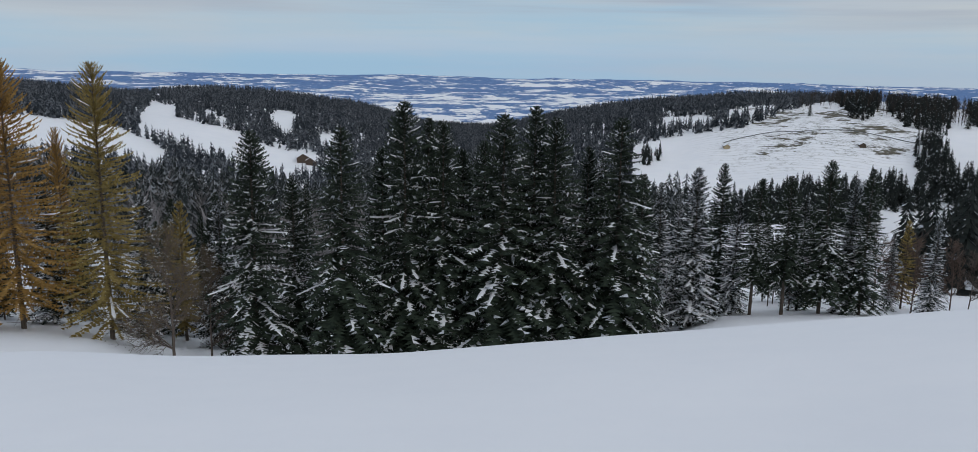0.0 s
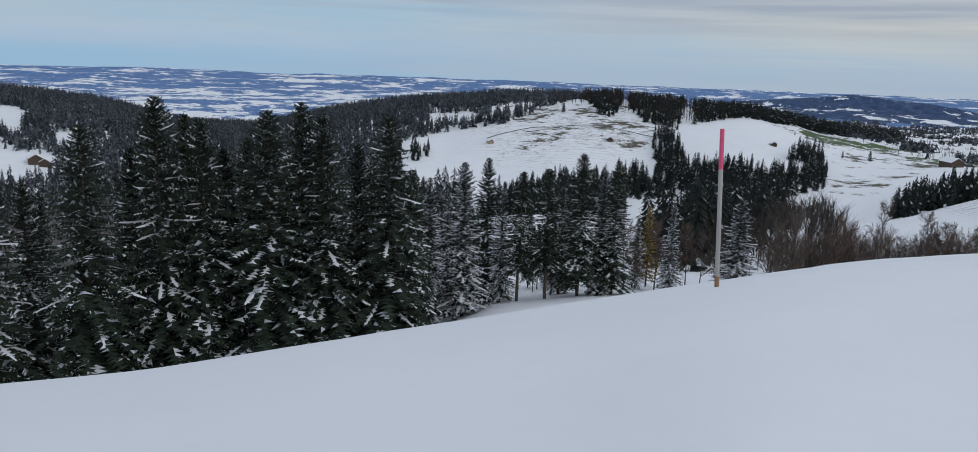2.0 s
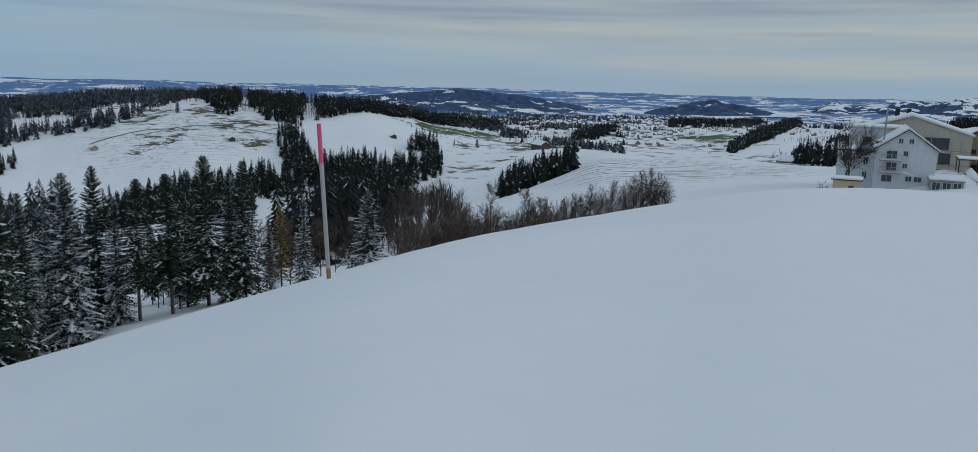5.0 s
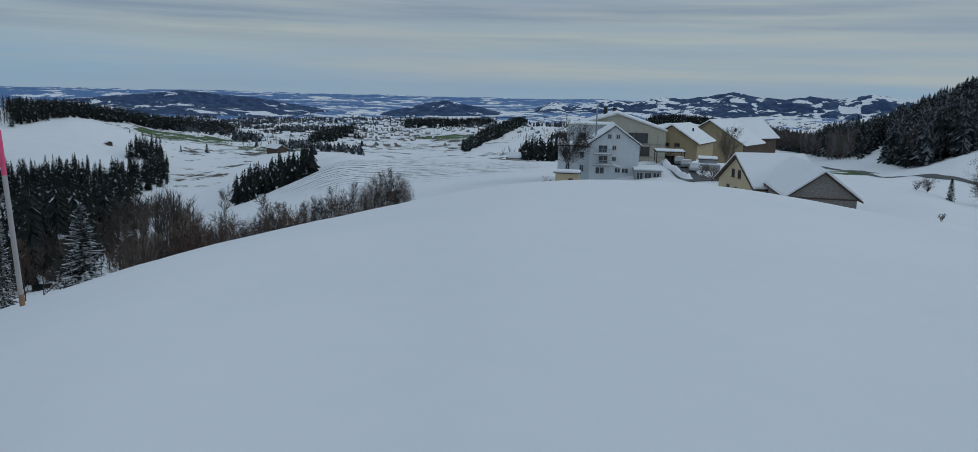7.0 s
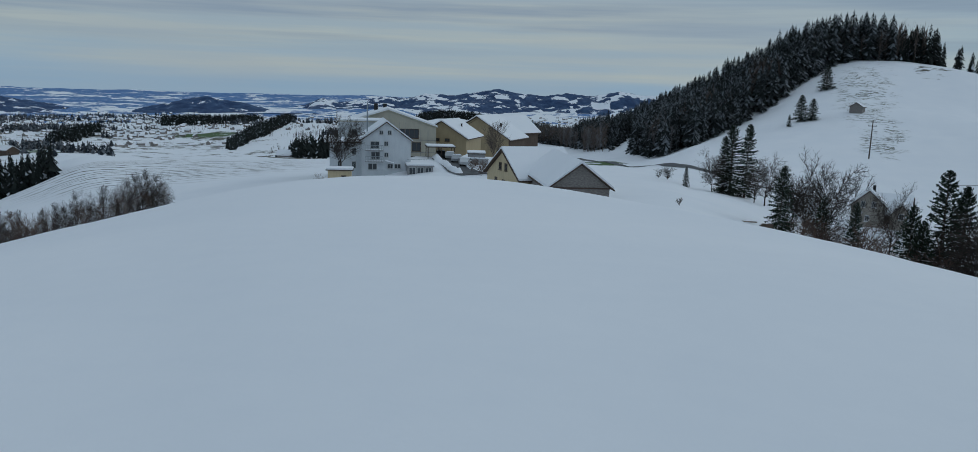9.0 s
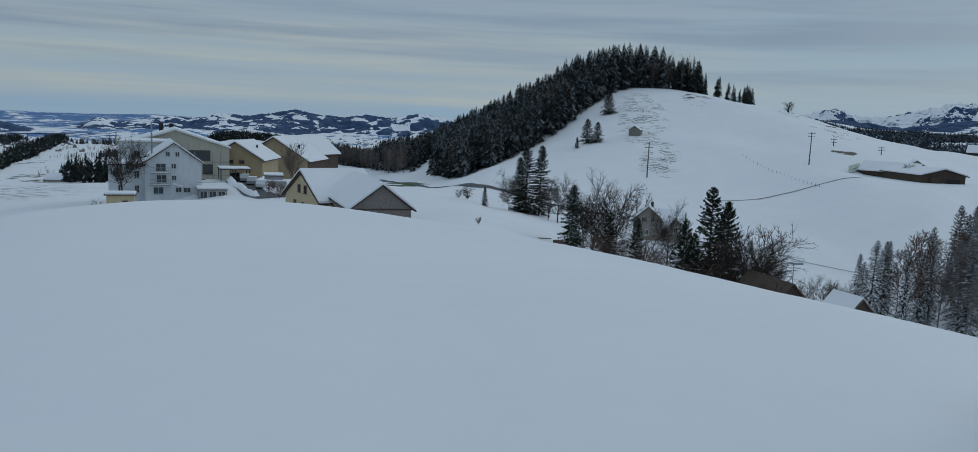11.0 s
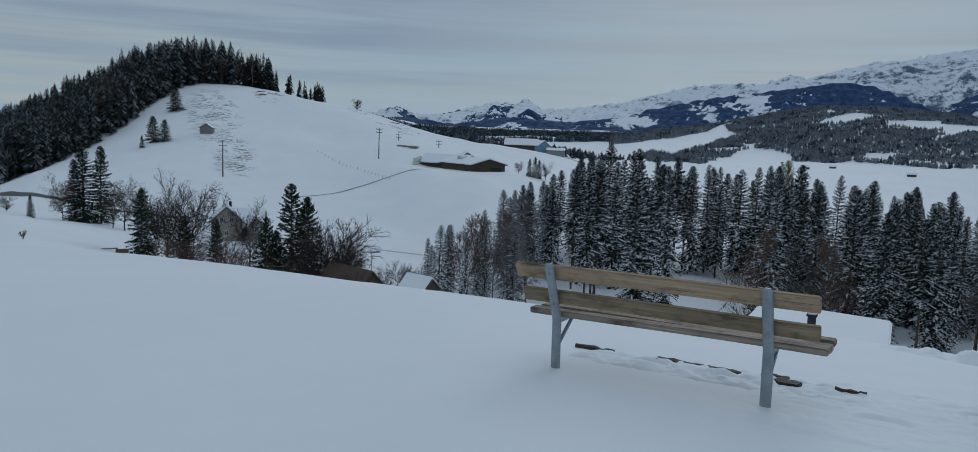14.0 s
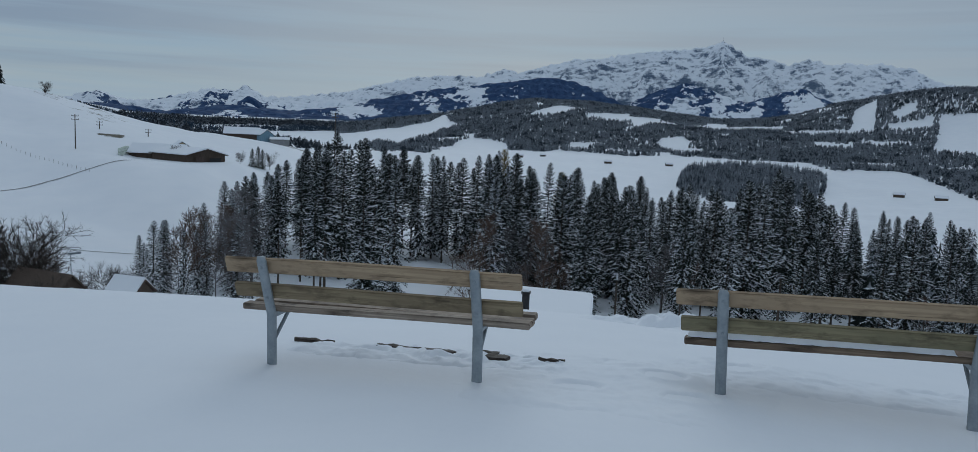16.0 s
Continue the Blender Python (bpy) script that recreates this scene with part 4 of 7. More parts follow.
for n in range(84):
    az = 42.3 + 19.6 * (n + scrub.random()) / 84
    r = 78 + (az - 42) * 0.75 + scrub.uniform(-3, 4)
    el = np.interp(az, *np.array(BROW).T) - scrub.choice((0.1, 0.3, 0.8, 1.4)) * scrub.uniform(0.6, 1.2)
    src, b = (bush[n % 2], 5) if az < 54 and n % 6 == 0 else (wands[n % 3], 10)
    tagged(stand(src, az, r, max(1.5, reach(az, r, el)), b, n, 1.0 if b == 5 else scrub.uniform(0.6, 0.95)), group="thicket along the slope")

# trees and bushes round the lower farmhouse
small_spruce = [conifer("spruce_tree", "dark green spruce beside the farmhouse", 9, w, 20 + k, 26, 8, 8, 0.03, 0.10, NEEDLE, 0.4) for k, w in enumerate([2.3, 1.6])]
for n, (az, r, el, k, wide) in enumerate([(101.3, 150, -1.9, 1, 1.5), (102.3, 152, -1.85, 1, 1.2), (100.8, 151, -2.7, 1, 1.2), (98.3, 150, -4.92, 0, 0.9), (104.75, 88, -4.5, 0, 1.0),
                                          (107.5, 90, -6.3, 0, 0.9), (109.5, 88, -6.6, 0, 0.8), (114.6, 88, -4.2, 1, 1.4), (115.7, 89, -5.1, 0, 0.9), (112.8, 87, -6.5, 0, 1.0), (113.5, 86, -7.4, 0, 0.9),
                                          (105.5, 297, 0.3, 0, 1.5), (106.2, 297, 0.1, 0, 1.6), (104.8, 290, -1.0, 0, 1.0), (106.9, 358, 2.3, 0, 1.6), (102.4, 270, -1.9, 0, 0.8), (131.55, 294, -1.75, 1, 1.4), (131.95, 296, -1.6, 1, 1.4), (132.25, 295, -1.8, 1, 1.3),
                                          (47.86, 640, -4.4, 0, 1.1), (46.2, 640, -4.5, 0, 0.9), (45.0, 600, -4.6, 0, 0.9), (36.4, 650, -2.4, 0, 0.9), (27.2, 660, -2.2, 0, 1.3), (43.1, 700, -3.4, 0, 0.8)]):
    stand(small_spruce[k], az, r, max(2, reach(az, r, el)), 9, n, wide)
for n, (az, r, el, k, wide) in enumerate([(100.1, 148, -3.4, 3, 0.8), (103.7, 140, -3.4, 0, 0.9), (103.0, 142, -3.9, 3, 0.8), (107.6, 92, -2.95, 0, 0.8), (106.3, 93, -4.0, 3, 0.8), (105.6, 93, -4.6, 1, 0.8),
                                          (118.6, 70, -10.0, 2, 0.9), (111.7, 112, -4.9, 3, 0.8), (117.6, 86, -6.1, 2, 1.1), (116.3, 86, -6.9, 0, 0.9),
                                          (122.2, 96, -9.3, 2, 0.9), (121.0, 97, -9.9, 2, 0.8), (123.4, 110, -9.4, 0, 0.9),
                                          (119.0, 445, 2.1, 2, 1.1), (130.75, 292, -1.85, 0, 1.0), (132.75, 297, -1.75, 1, 1.0), (126.6, 275, -1.6, 2, 1.0), (97.0, 155, -4.9, 2, 1.2), (96.4, 158, -5.1, 2, 1.2)]):
    stand(crowned[k % 3], az, r, max(2, reach(az, r, el)), 10, n + 4, wide * 1.05)

lime = [broadleaf("lime_tree", "large old bare tree beside the houses", 12, sp, 240 + k, 3, mat_, low=0.5, thick=0.024, fine=fn, forks=(5, 5, 4), bole=0.6) for k, (sp, mat_, fn) in enumerate([(0.78, TWIG_DARK, 0.016), (0.62, TWIG, 0.010)])]
for n, (az, r, el, wide) in enumerate([(73.4, 138, -1.85, 0.95), (84.5, 128, -2.0, 0.72)]):
    stand(lime[n], az, r, reach(az, r, el), 12, n + 2, wide)
for n in range(13):
    az = scrub.uniform(104.2, 118.6)
    r = scrub.uniform(84, 96)
    tagged(stand(bush[n % 2] if n % 3 else wands[n % 2], az, r, max(1.6, reach(az, r, scrub.uniform(-8.6, -7.0))), 5 if n % 3 else 10, n, 1.3), "dark leafless bush beside the old farmhouse", group="bushes round the farmhouse")

for n, (az, r) in enumerate([(83.2, 141), (84.1, 128), (83.6, 126), (83.9, 133), (82.9, 136), (72.0, 120), (74.6, 116)]):
    tagged(stand(bush[n % 2], az, r, 2.2 + 0.3 * (n % 3), 5, n, 1.1), "bare garden bush beside the yard", group="garden bushes")

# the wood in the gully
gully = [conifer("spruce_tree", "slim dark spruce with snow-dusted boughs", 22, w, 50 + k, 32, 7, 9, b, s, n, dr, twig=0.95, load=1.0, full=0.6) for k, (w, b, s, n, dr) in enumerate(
    [(3.3, 0.05, 0.85, SHADED_NEEDLE, 0.6), (2.9, 0.36, 0.65, SHADED_NEEDLE, 0.55), (3.2, 0.06, 1.25, NEEDLE_RIME, 0.65), (2.7, 0.48, 0.5, SHADED_NEEDLE, 0.5), (3.4, 0.05, 1.15, NEEDLE_RIME, 0.6), (2.9, 0.15, 0.75, SHADED_NEEDLE, 0.55)])]
TOPS = [(124, -6.9), (125, -6.5), (127, -5.4), (130.5, -3.9), (132.4, -3.5), (134.7, -2.2), (137, -1.0), (138.6, -0.7), (140.5, -1.6), (143, -1.8), (146.3, -2.1), (149.4, -1.5), (151.3, -2.2),
        (156.4, -2.7), (160.3, -3.1), (164, -3.4), (166.5, -3.0), (168.3, -2.0), (169.6, -2.2), (171, -3.1), (174.7, -4.3), (177.3, -3.8), (181, -4.8), (190, -5)]
wood_rnd = random.Random(12)
placed = []
tries = 0
while len(placed) < 272 and tries < 6000:
    tries += 1
    az = wood_rnd.uniform(124.3, 186)
    r = math.sqrt(wood_rnd.uniform(98**2, 195**2))
    if az < 130 and r > 150 or (139.8 < az < 147.2 and r < 152 and tries % 7) or (126.8 < az < 131.5 and tries % 3) or (131.5 < az < 148 and r < 175 and tries % 2):
        continue
    x, y = r * math.sin(radians(az)), r * math.cos(radians(az))
    if any((x - a) ** 2 + (y - b) ** 2 < 12 for a, b in placed):
        continue
    el = np.interp(az, *np.array(TOPS).T) + 0.5 - wood_rnd.uniform(0, 0.9) - (195 - r) / 95 * wood_rnd.uniform(0.3, 3.4)
    tall = reach(az, r, el)
    if tall < 6:
        continue
    placed.append((x, y))
    tall = min(tall, 31)
    k = wood_rnd.choice([1, 3, 0, 1, 5, 2]) if 134 < az < 147 and tall > 14 else wood_rnd.choice([0, 1, 5, 3, 0, 2]) if az > 157 else wood_rnd.choice([2, 4, 2, 0]) if tall < 15 else wood_rnd.choice([0, 1, 2, 3, 4, 5, 1])
    tagged(stand(gully[k], az, r, tall, 22, len(placed), wood_rnd.uniform(0.85, 1.2)), group="wood in the gully")
for n, (az, r, el) in enumerate([(149.4, 190, -1.3), (153.7, 185, -2.7), (169.6, 150, -5.2)]):
    tagged(stand(larch_b, az, r, reach(az, r, el), 19, n, 0.8), group="wood in the gully")
for n in range(27):
    az = wood_rnd.uniform(126.6, 132.5) if n < 13 else wood_rnd.uniform(137, 182)
    r = wood_rnd.uniform(100, 150)
    el = np.interp(az, *np.array(TOPS).T) - wood_rnd.uniform(0.0, 1.8) - (0 if n < 13 else 3)
    tagged(stand((hoary[n % 2] if n % 2 else bare[n % 4]), az, r, reach(az, r, el - 0.5), 10, n, 0.85), group="wood in the gully")
for t in near + gully + small_spruce + bare + bush + crowned + wands + hoary + lime + [larch, larch_b, thin_larch, beech]:
    drop(t)


# ---- woods too far off to count ----
def spire(sprays, seed, wide=0.15, arc=0.45):
    """A small spruce, one unit tall: a stem and a spiral of drooping sprays, short at the top."""
    rnd = np.random.default_rng(seed)
    v = [(-0.012, 0, -0.03), (0.012, 0, -0.03), (0, 0, 0.9)]
    deep = 1.0 if sprays < 60 else 0.6
    f = [(0, 1, 2)]
    for k in range(sprays):
        t = (k + rnd.uniform(0, 1)) / sprays
        z = 0.08 + 0.88 * t
        r = wide * (1 - t) ** 0.62 * rnd.uniform(0.6, 1.25) + 0.012
        a = k * 2.4 + rnd.uniform(-0.5, 0.5)
        dl = arc * rnd.uniform(0.6, 1.2)
        n = len(v)
        v.append((0, 0, z + deep * (0.45 * r + 0.025)))
        for sg in (-1, 1):
            q = r * rnd.uniform(0.75, 1.15)
            v.append((q * math.cos(a + sg * dl), q * math.sin(a + sg * dl), z - deep * r * rnd.uniform(0.25, 0.8)))
        f.append((n, n + 1, n + 2))
    n = len(v)
    v += [(-0.010, 0, 0.9), (0.010, 0.004, 0.9), (0, 0, 1.0)]
    f.append((n, n + 1, n + 2))
    return np.array(v), np.array(f)


def twig_tree(blades, seed):
    rnd = np.random.default_rng(seed)
    v, f = [(-0.01, 0, 0), (0.01, 0, 0), (0, 0, 0.9)], [(0, 1, 2)]
    for k in range(blades):
        z = rnd.uniform(0.15, 0.75)
        a, ln = rnd.uniform(0, 6.283), rnd.uniform(0.12, 0.33)
        n = len(v)
        t = np.array([math.cos(a) * ln * 0.75, math.sin(a) * ln * 0.75, ln])
        s = np.array([-math.sin(a), math.cos(a), 0]) * 0.0075
        p = np.array([0, 0, z])
        v += [tuple(p - s), tuple(p + s), tuple(p + t)]
        f.append((n, n + 1, n + 2))
    return np.array(v), np.array(f)


def inside(poly, az, r):
    """Whether points lie in a plan polygon given by bearing and distance."""
    hit = np.zeros(len(az), bool)
    pts = list(poly)
    for (a0, r0), (a1, r1) in zip(pts, pts[1:] + pts[:1]):
        if r0 != r1:
            hit ^= ((r0 > r) != (r1 > r)) & (az < (a1 - a0) * (r - r0) / (r1 - r0) + a0)
    return hit


def woodland(name, label, regions, clear, spacing, tall, material, templates, seed, thin=0.0):
    """One mesh of trees scattered over plan polygons, leaving the clearings free."""
    rnd = np.random.default_rng(seed)
    V, F, n = [], [], 0
    for poly in regions:
        A, R = np.array(poly).T
        area = radians(A.max() - A.min()) * (R.max() ** 2 - R.min() ** 2) / 2
        k = int(area / spacing**2)
        az = rnd.uniform(A.min(), A.max(), k)
        r = np.sqrt(rnd.uniform(R.min() ** 2, R.max() ** 2, k))
        ok = inside(poly, az, r)
        for c in clear:
            ok &= ~inside(c, az, r)
        if thin:
            ok &= fractal(r * np.sin(np.radians(az)) / 55, r * np.cos(np.radians(az)) / 55, 3) > thin - 0.5
        for a, q in zip(az[ok], r[ok]):
            p = spot(a, q)
            v, f = templates[rnd.integers(len(templates))]
            h = rnd.uniform(*tall)
            w = h * rnd.uniform(0.8, 1.25)
            c, s = math.cos(a * 37), math.sin(a * 37)
            V.append(np.stack([p.x + w * (v[:, 0] * c - v[:, 1] * s), p.y + w * (v[:, 0] * s + v[:, 1] * c), p.z - 0.5 + h * v[:, 2]], -1))
            F.append(f + n)
            n += len(v)
    me = mesh_of(name, np.concatenate(V).tolist(), np.concatenate(F).tolist(), material)
    return tagged(new(name, me), label, "woods", kind="stuff")


C3 = [spire(13, s, 0.34, 0.9) for s in range(6)]
C5 = [spire(22, 10 + s, 0.20, 0.65) for s in range(8)]
C8 = [spire(48, 20 + s, 0.18, 0.5) for s in range(8)]
C12 = [spire(76, 50 + s, 0.165, 0.42) for s in range(10)]
C20 = [spire(170, 80 + s, 0.15, 0.26) for s in range(8)]
B1 = [twig_tree(44, 30 + s) for s in range(5)]

# the ridge beyond the gap, with its pastures
PASTURES = [[(-17.9, 800), (-16.4, 735), (-16.4, 652), (-14.6, 596), (-12.6, 576), (-11, 541), (-6.9, 519), (-7.6, 442), (-10.2, 436), (-12.7, 462), (-15.9, 470), (-18.8, 505), (-18.7, 634)],
            [(-10.6, 676), (-9.6, 735), (-8.2, 700), (-9.2, 562), (-9.9, 602)], [(-14.7, 688), (-13.1, 630), (-13.2, 586), (-14.6, 630)],
            [(-34, 510), (-23.2, 561), (-20, 531), (-18.2, 476), (-17.1, 459), (-17.5, 380), (-20.6, 375), (-23.5, 325), (-34, 240)], [(-10.7, 410), (-8.5, 415), (-6.8, 344), (-10.7, 320)], [(-7.2, 608), (-5.8, 618), (-5.8, 548), (-6.9, 537)]]
woodland("distant_woods", "dark spruce woods on a ridge, dusted with snow", [[(-34, 240), (-20, 240), (-14, 260), (-7, 330), (0, 520), (2, 700), (3, 960), (-4, 1010), (-34, 1010)]], PASTURES, 4.3, (6, 11), HAZED_NEEDLE, C5, 3)
woodland("distant_woods", "dark spruce woods in the valley gap", [[(-3, 1000), (3, 720), (9, 700), (12, 720), (10, 980), (6, 1060), (0, 1150)]], [], 4.4, (6.5, 11), HAZED_NEEDLE, C5, 4)
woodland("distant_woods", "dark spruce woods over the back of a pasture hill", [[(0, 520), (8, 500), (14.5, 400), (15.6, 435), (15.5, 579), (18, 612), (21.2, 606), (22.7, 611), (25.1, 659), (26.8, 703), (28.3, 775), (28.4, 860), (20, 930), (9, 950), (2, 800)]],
         [[(17.5, 695), (21.1, 675), (21.2, 630), (17.5, 645)], [(22, 690), (25.2, 720), (25, 680), (22, 650)]], 4.3, (6.5, 11.5), HAZED_NEEDLE, C5, 41)
woodland("valley_woods", "dark spruce wood filling the valley below", [[(-34, 150), (17, 150), (22, 160), (16.5, 300), (8, 520), (0, 520), (-7, 330), (-14, 250), (-34, 240)]], PASTURES[4:5], 5.6, (11, 18), SLOPE_NEEDLE, C20, 31)
woodland("valley_woods", "snow-dusted spruces deep in the gully", [[(127, 150), (131, 150), (134, 186), (147, 186), (150, 140), (160, 128), (186, 120), (186, 200), (146, 196), (143, 196), (136, 192), (130, 160)]], [[(141.6, 90), (143.6, 90), (143.8, 130), (141.6, 130)]], 7.5, (7, 13), GULLY_NEEDLE, C20, 32)
# the pasture hill: crest woods, the dark ravine and the belt behind
woodland("bare_valley_woods", "leafless frosted trees below the spruces", [[(-34, 84), (15, 80), (18, 250), (-34, 250)]], PASTURES[4:5], 6.0, (8, 15), TWIG_GREY, B1, 62)
woodland("hilltop_woods", "broken spruce woods along a hilltop", [[(28.4, 790), (29.0, 712), (29.5, 645), (31.0, 635), (31.3, 720), (31.3, 900), (28.4, 900)], [(31.8, 735), (32.0, 640), (33.8, 638), (35.3, 620), (35.6, 720), (35.6, 900), (31.8, 900)],
         [(36.3, 720), (36.5, 655), (38.4, 672), (38.6, 760), (38.4, 880), (36.3, 890)]], [], 4.2, (5, 14), HILL_NEEDLE, C12, 55, 0.27)
woodland("bare_hillside_woods", "leafless trees between the spruces on a hilltop", [[(26.5, 690), (29.0, 700), (33.8, 640), (38.4, 672), (38.6, 760), (33, 800), (27, 790)]], [], 6.5, (8, 14), TWIG_DARK, B1, 56)
woodland("hilltop_woods", "spruce woods down a ravine and over the slopes",
         [[(33.8, 605), (35.2, 591), (35.8, 543), (36.3, 514), (34.4, 495), (34.0, 522), (33.6, 565)], [(34.3, 494), (36.3, 512), (37.8, 516), (39.7, 516), (41.4, 494), (43.2, 512), (45.0, 531), (45.4, 492), (45.2, 465), (43.2, 445), (41.9, 406), (40.7, 404), (36.5, 411), (36.4, 458), (32.9, 423), (31.2, 409), (31.3, 480)],
          [(42.5, 560), (43.6, 600), (44.6, 620), (45.2, 570), (43.6, 560)],
          [(38.6, 690), (42.5, 770), (46.9, 870), (50, 1000), (49, 1080), (44, 930), (38.6, 800)],
          [(22.3, 400), (26.7, 445), (30.8, 464), (32.4, 350), (27, 262), (22, 300)]],
         [[(31.2, 700), (32.4, 700), (32.2, 640), (31.0, 640)], [(35.2, 690), (36.2, 690), (36.0, 610), (35.2, 610)], [(20.5, 720), (25, 735), (25, 700), (20.5, 700)]], 4.2, (7, 15), HILL_NEEDLE, C12, 5)
woodland("spruce_groups", "dark groups of spruces on the snowy slopes",
         [[(49.4, 285), (50.4, 400), (52.7, 390), (55.6, 325), (55.0, 290), (51.8, 280)], [(16.3, 560), (17.6, 565), (17.4, 520), (16.4, 520)], [(66.0, 712), (66.9, 835), (68.6, 1000), (69.75, 1230), (70.4, 1480), (69.8, 1580), (68.8, 1340), (67.6, 1090), (66.2, 900), (65.6, 760)],
          [(54.5, 830), (55.2, 880), (56.4, 900), (57.9, 1040), (57.9, 1200), (56.4, 1120), (55.3, 960)], [(78.6, 1190), (83.8, 1190), (83.2, 1380), (79.2, 1380)], [(82.6, 760), (84.6, 800), (84.4, 900), (82.8, 880)], [(69.4, 470), (73.4, 470), (73.4, 330), (70.5, 340)],
          [(61.5, 1230), (66.5, 1270), (68.2, 1400), (66.7, 1470), (61.5, 1440)], [(44.2, 560), (45.4, 560), (45.2, 500), (44.4, 500)]], [], 4.6, (6, 13), HILL_NEEDLE, C8, 6)
# the wooded knob
woodland("hillside_woods", "dense spruce wood on the flank of a steep hill", [[(90.0, 680), (91.6, 540), (92.4, 470), (93.6, 362), (95.0, 318), (96.6, 296), (98.7, 298), (100.8, 322), (103, 345), (105.2, 367), (107.2, 400), (108.7, 418), (110.8, 424), (111.2, 460), (108, 500), (98, 560), (90.6, 720)]],
         [[(92.8, 300), (93.0, 415), (93.7, 465), (94.3, 490), (94.65, 405), (94.4, 345), (94.3, 300)]], 3.4, (8, 21), SLOPE_NEEDLE, C20, 7)
woodland("hillside_woods", "lower end of a spruce wood running into the valley", [[(85.6, 770), (87.2, 738), (88.9, 684), (90.4, 575), (90.8, 700), (88, 850), (86, 880)]], [], 4.2, (12, 18), SLOPE_NEEDLE, C20, 79)
woodland("hillside_woods", "tall spruces at the end of a steep wood", [[(90.2, 590), (91.6, 490), (92.5, 430), (92.7, 540), (91, 700)]], [], 4.4, (16, 24), SLOPE_NEEDLE, C20, 80)
woodland("hillside_woods", "tall spruces on the hilltop", [[(103.5, 362), (106, 392), (108, 414), (110.4, 425), (110.8, 460), (107, 480), (103.5, 430)]], [], 4.6, (17, 25), SLOPE_NEEDLE, C20, 78)
woodland("hillside_woods", "shorter spruces at the end of the hilltop wood", [[(110.8, 424), (113.4, 430), (113.6, 455), (111, 470)]], [], 3.6, (11, 20), HILL_NEEDLE, C20, 77)
woodland("bare_valley_woods", "dark leafless trees filling the valley side", [[(33, 95), (46, 100), (47, 200), (44, 330), (42, 400), (36.6, 400), (36.5, 250), (34, 150)]], [], 4.6, (5, 11), TWIG_DARK, B1, 61)
woodland("valley_woods", "dark spruces among leafless trees in the valley", [[(33, 100), (40, 110), (43, 230), (42, 395), (36.6, 405), (36.5, 250), (34, 150)]], [], 6.8, (8, 16), HILL_NEEDLE, C20, 63)
woodland("bare_hillside_woods", "leafless grey-brown trees at the edge of a spruce wood", [[(87.5, 724), (89, 668), (90.4, 558), (91.6, 458), (92.5, 408), (92.6, 500), (90.8, 680), (88, 800)], [(104.5, 372), (106.5, 400), (109.5, 421), (112.6, 424), (112, 440), (106, 430)], [(95.5, 308), (104, 360), (103, 400), (96, 330)]], [], 4.6, (12, 20), TWIG, B1, 8)
woodland("bare_hillside_woods", "pale leafless trees with snowy twigs on the hillside", [[(89, 664), (91.6, 454), (92.5, 405), (92.3, 500), (90, 640)], [(95.2, 312), (97.5, 298), (97.5, 330), (95.4, 350)]], [], 6.0, (12, 19), TWIG_GREY, B1, 81)
woodland("hillside_woods", "spruces along a ridge behind the hill", [[(114.2, 440), (116.8, 452), (116.6, 470), (114.2, 462)], [(115, 1000), (123.5, 1000), (123.5, 1260), (115, 1260)]], [], 5.0, (8, 13), HILL_NEEDLE, C8, 9)
# the frosted forest under the range
GLADES = [[(151.5, 1640), (153.2, 1740), (154.8, 1690), (152.8, 1600)], [(155.2, 1640), (158.3, 1690), (158.3, 1600), (155.3, 1590)], [(163.5, 1560), (168, 1600), (169, 1520), (164, 1500)], [(158, 1655), (160.5, 1655), (160.4, 1610), (157.8, 1600)],
          [(172.9, 1644), (174.2, 1710), (174.2, 1500), (172.8, 1500)], [(177.9, 1540), (188, 1540), (188, 1240), (177.7, 1320)], [(175, 1530), (177.5, 1540), (177.5, 1490), (175, 1490)], [(170, 1350), (173, 1380), (173, 1340), (170, 1330)]]
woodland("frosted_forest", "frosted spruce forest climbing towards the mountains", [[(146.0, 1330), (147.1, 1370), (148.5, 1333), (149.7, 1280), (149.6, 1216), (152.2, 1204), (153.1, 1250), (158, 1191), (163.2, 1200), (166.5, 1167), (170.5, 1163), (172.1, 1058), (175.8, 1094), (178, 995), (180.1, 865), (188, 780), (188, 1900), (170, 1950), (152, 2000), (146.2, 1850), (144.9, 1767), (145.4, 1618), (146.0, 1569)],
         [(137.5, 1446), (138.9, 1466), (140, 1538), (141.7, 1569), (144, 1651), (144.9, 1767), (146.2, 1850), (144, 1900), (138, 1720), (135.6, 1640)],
         [(146, 1553), (144.9, 1548), (144.4, 1446), (143.1, 1374), (141.8, 1271), (140.2, 1315), (139.5, 1241), (140, 985), (141.8, 1060), (143.6, 1050), (144.5, 1171), (145.6, 1267), (146, 1329)]], GLADES, 4.3, (5, 9), FROST_HAZE_NEEDLE, C3, 10, 0.24)
woodland("remote_woods", "dark band of woods along the foot of the hills", [[(123, 1650), (127.3, 1613), (131.4, 1700), (135.6, 1630), (137.3, 1480), (137, 1650), (131, 1800), (123, 1770)]], [], 6.0, (9, 15), HAZED_NEEDLE, C3, 18)
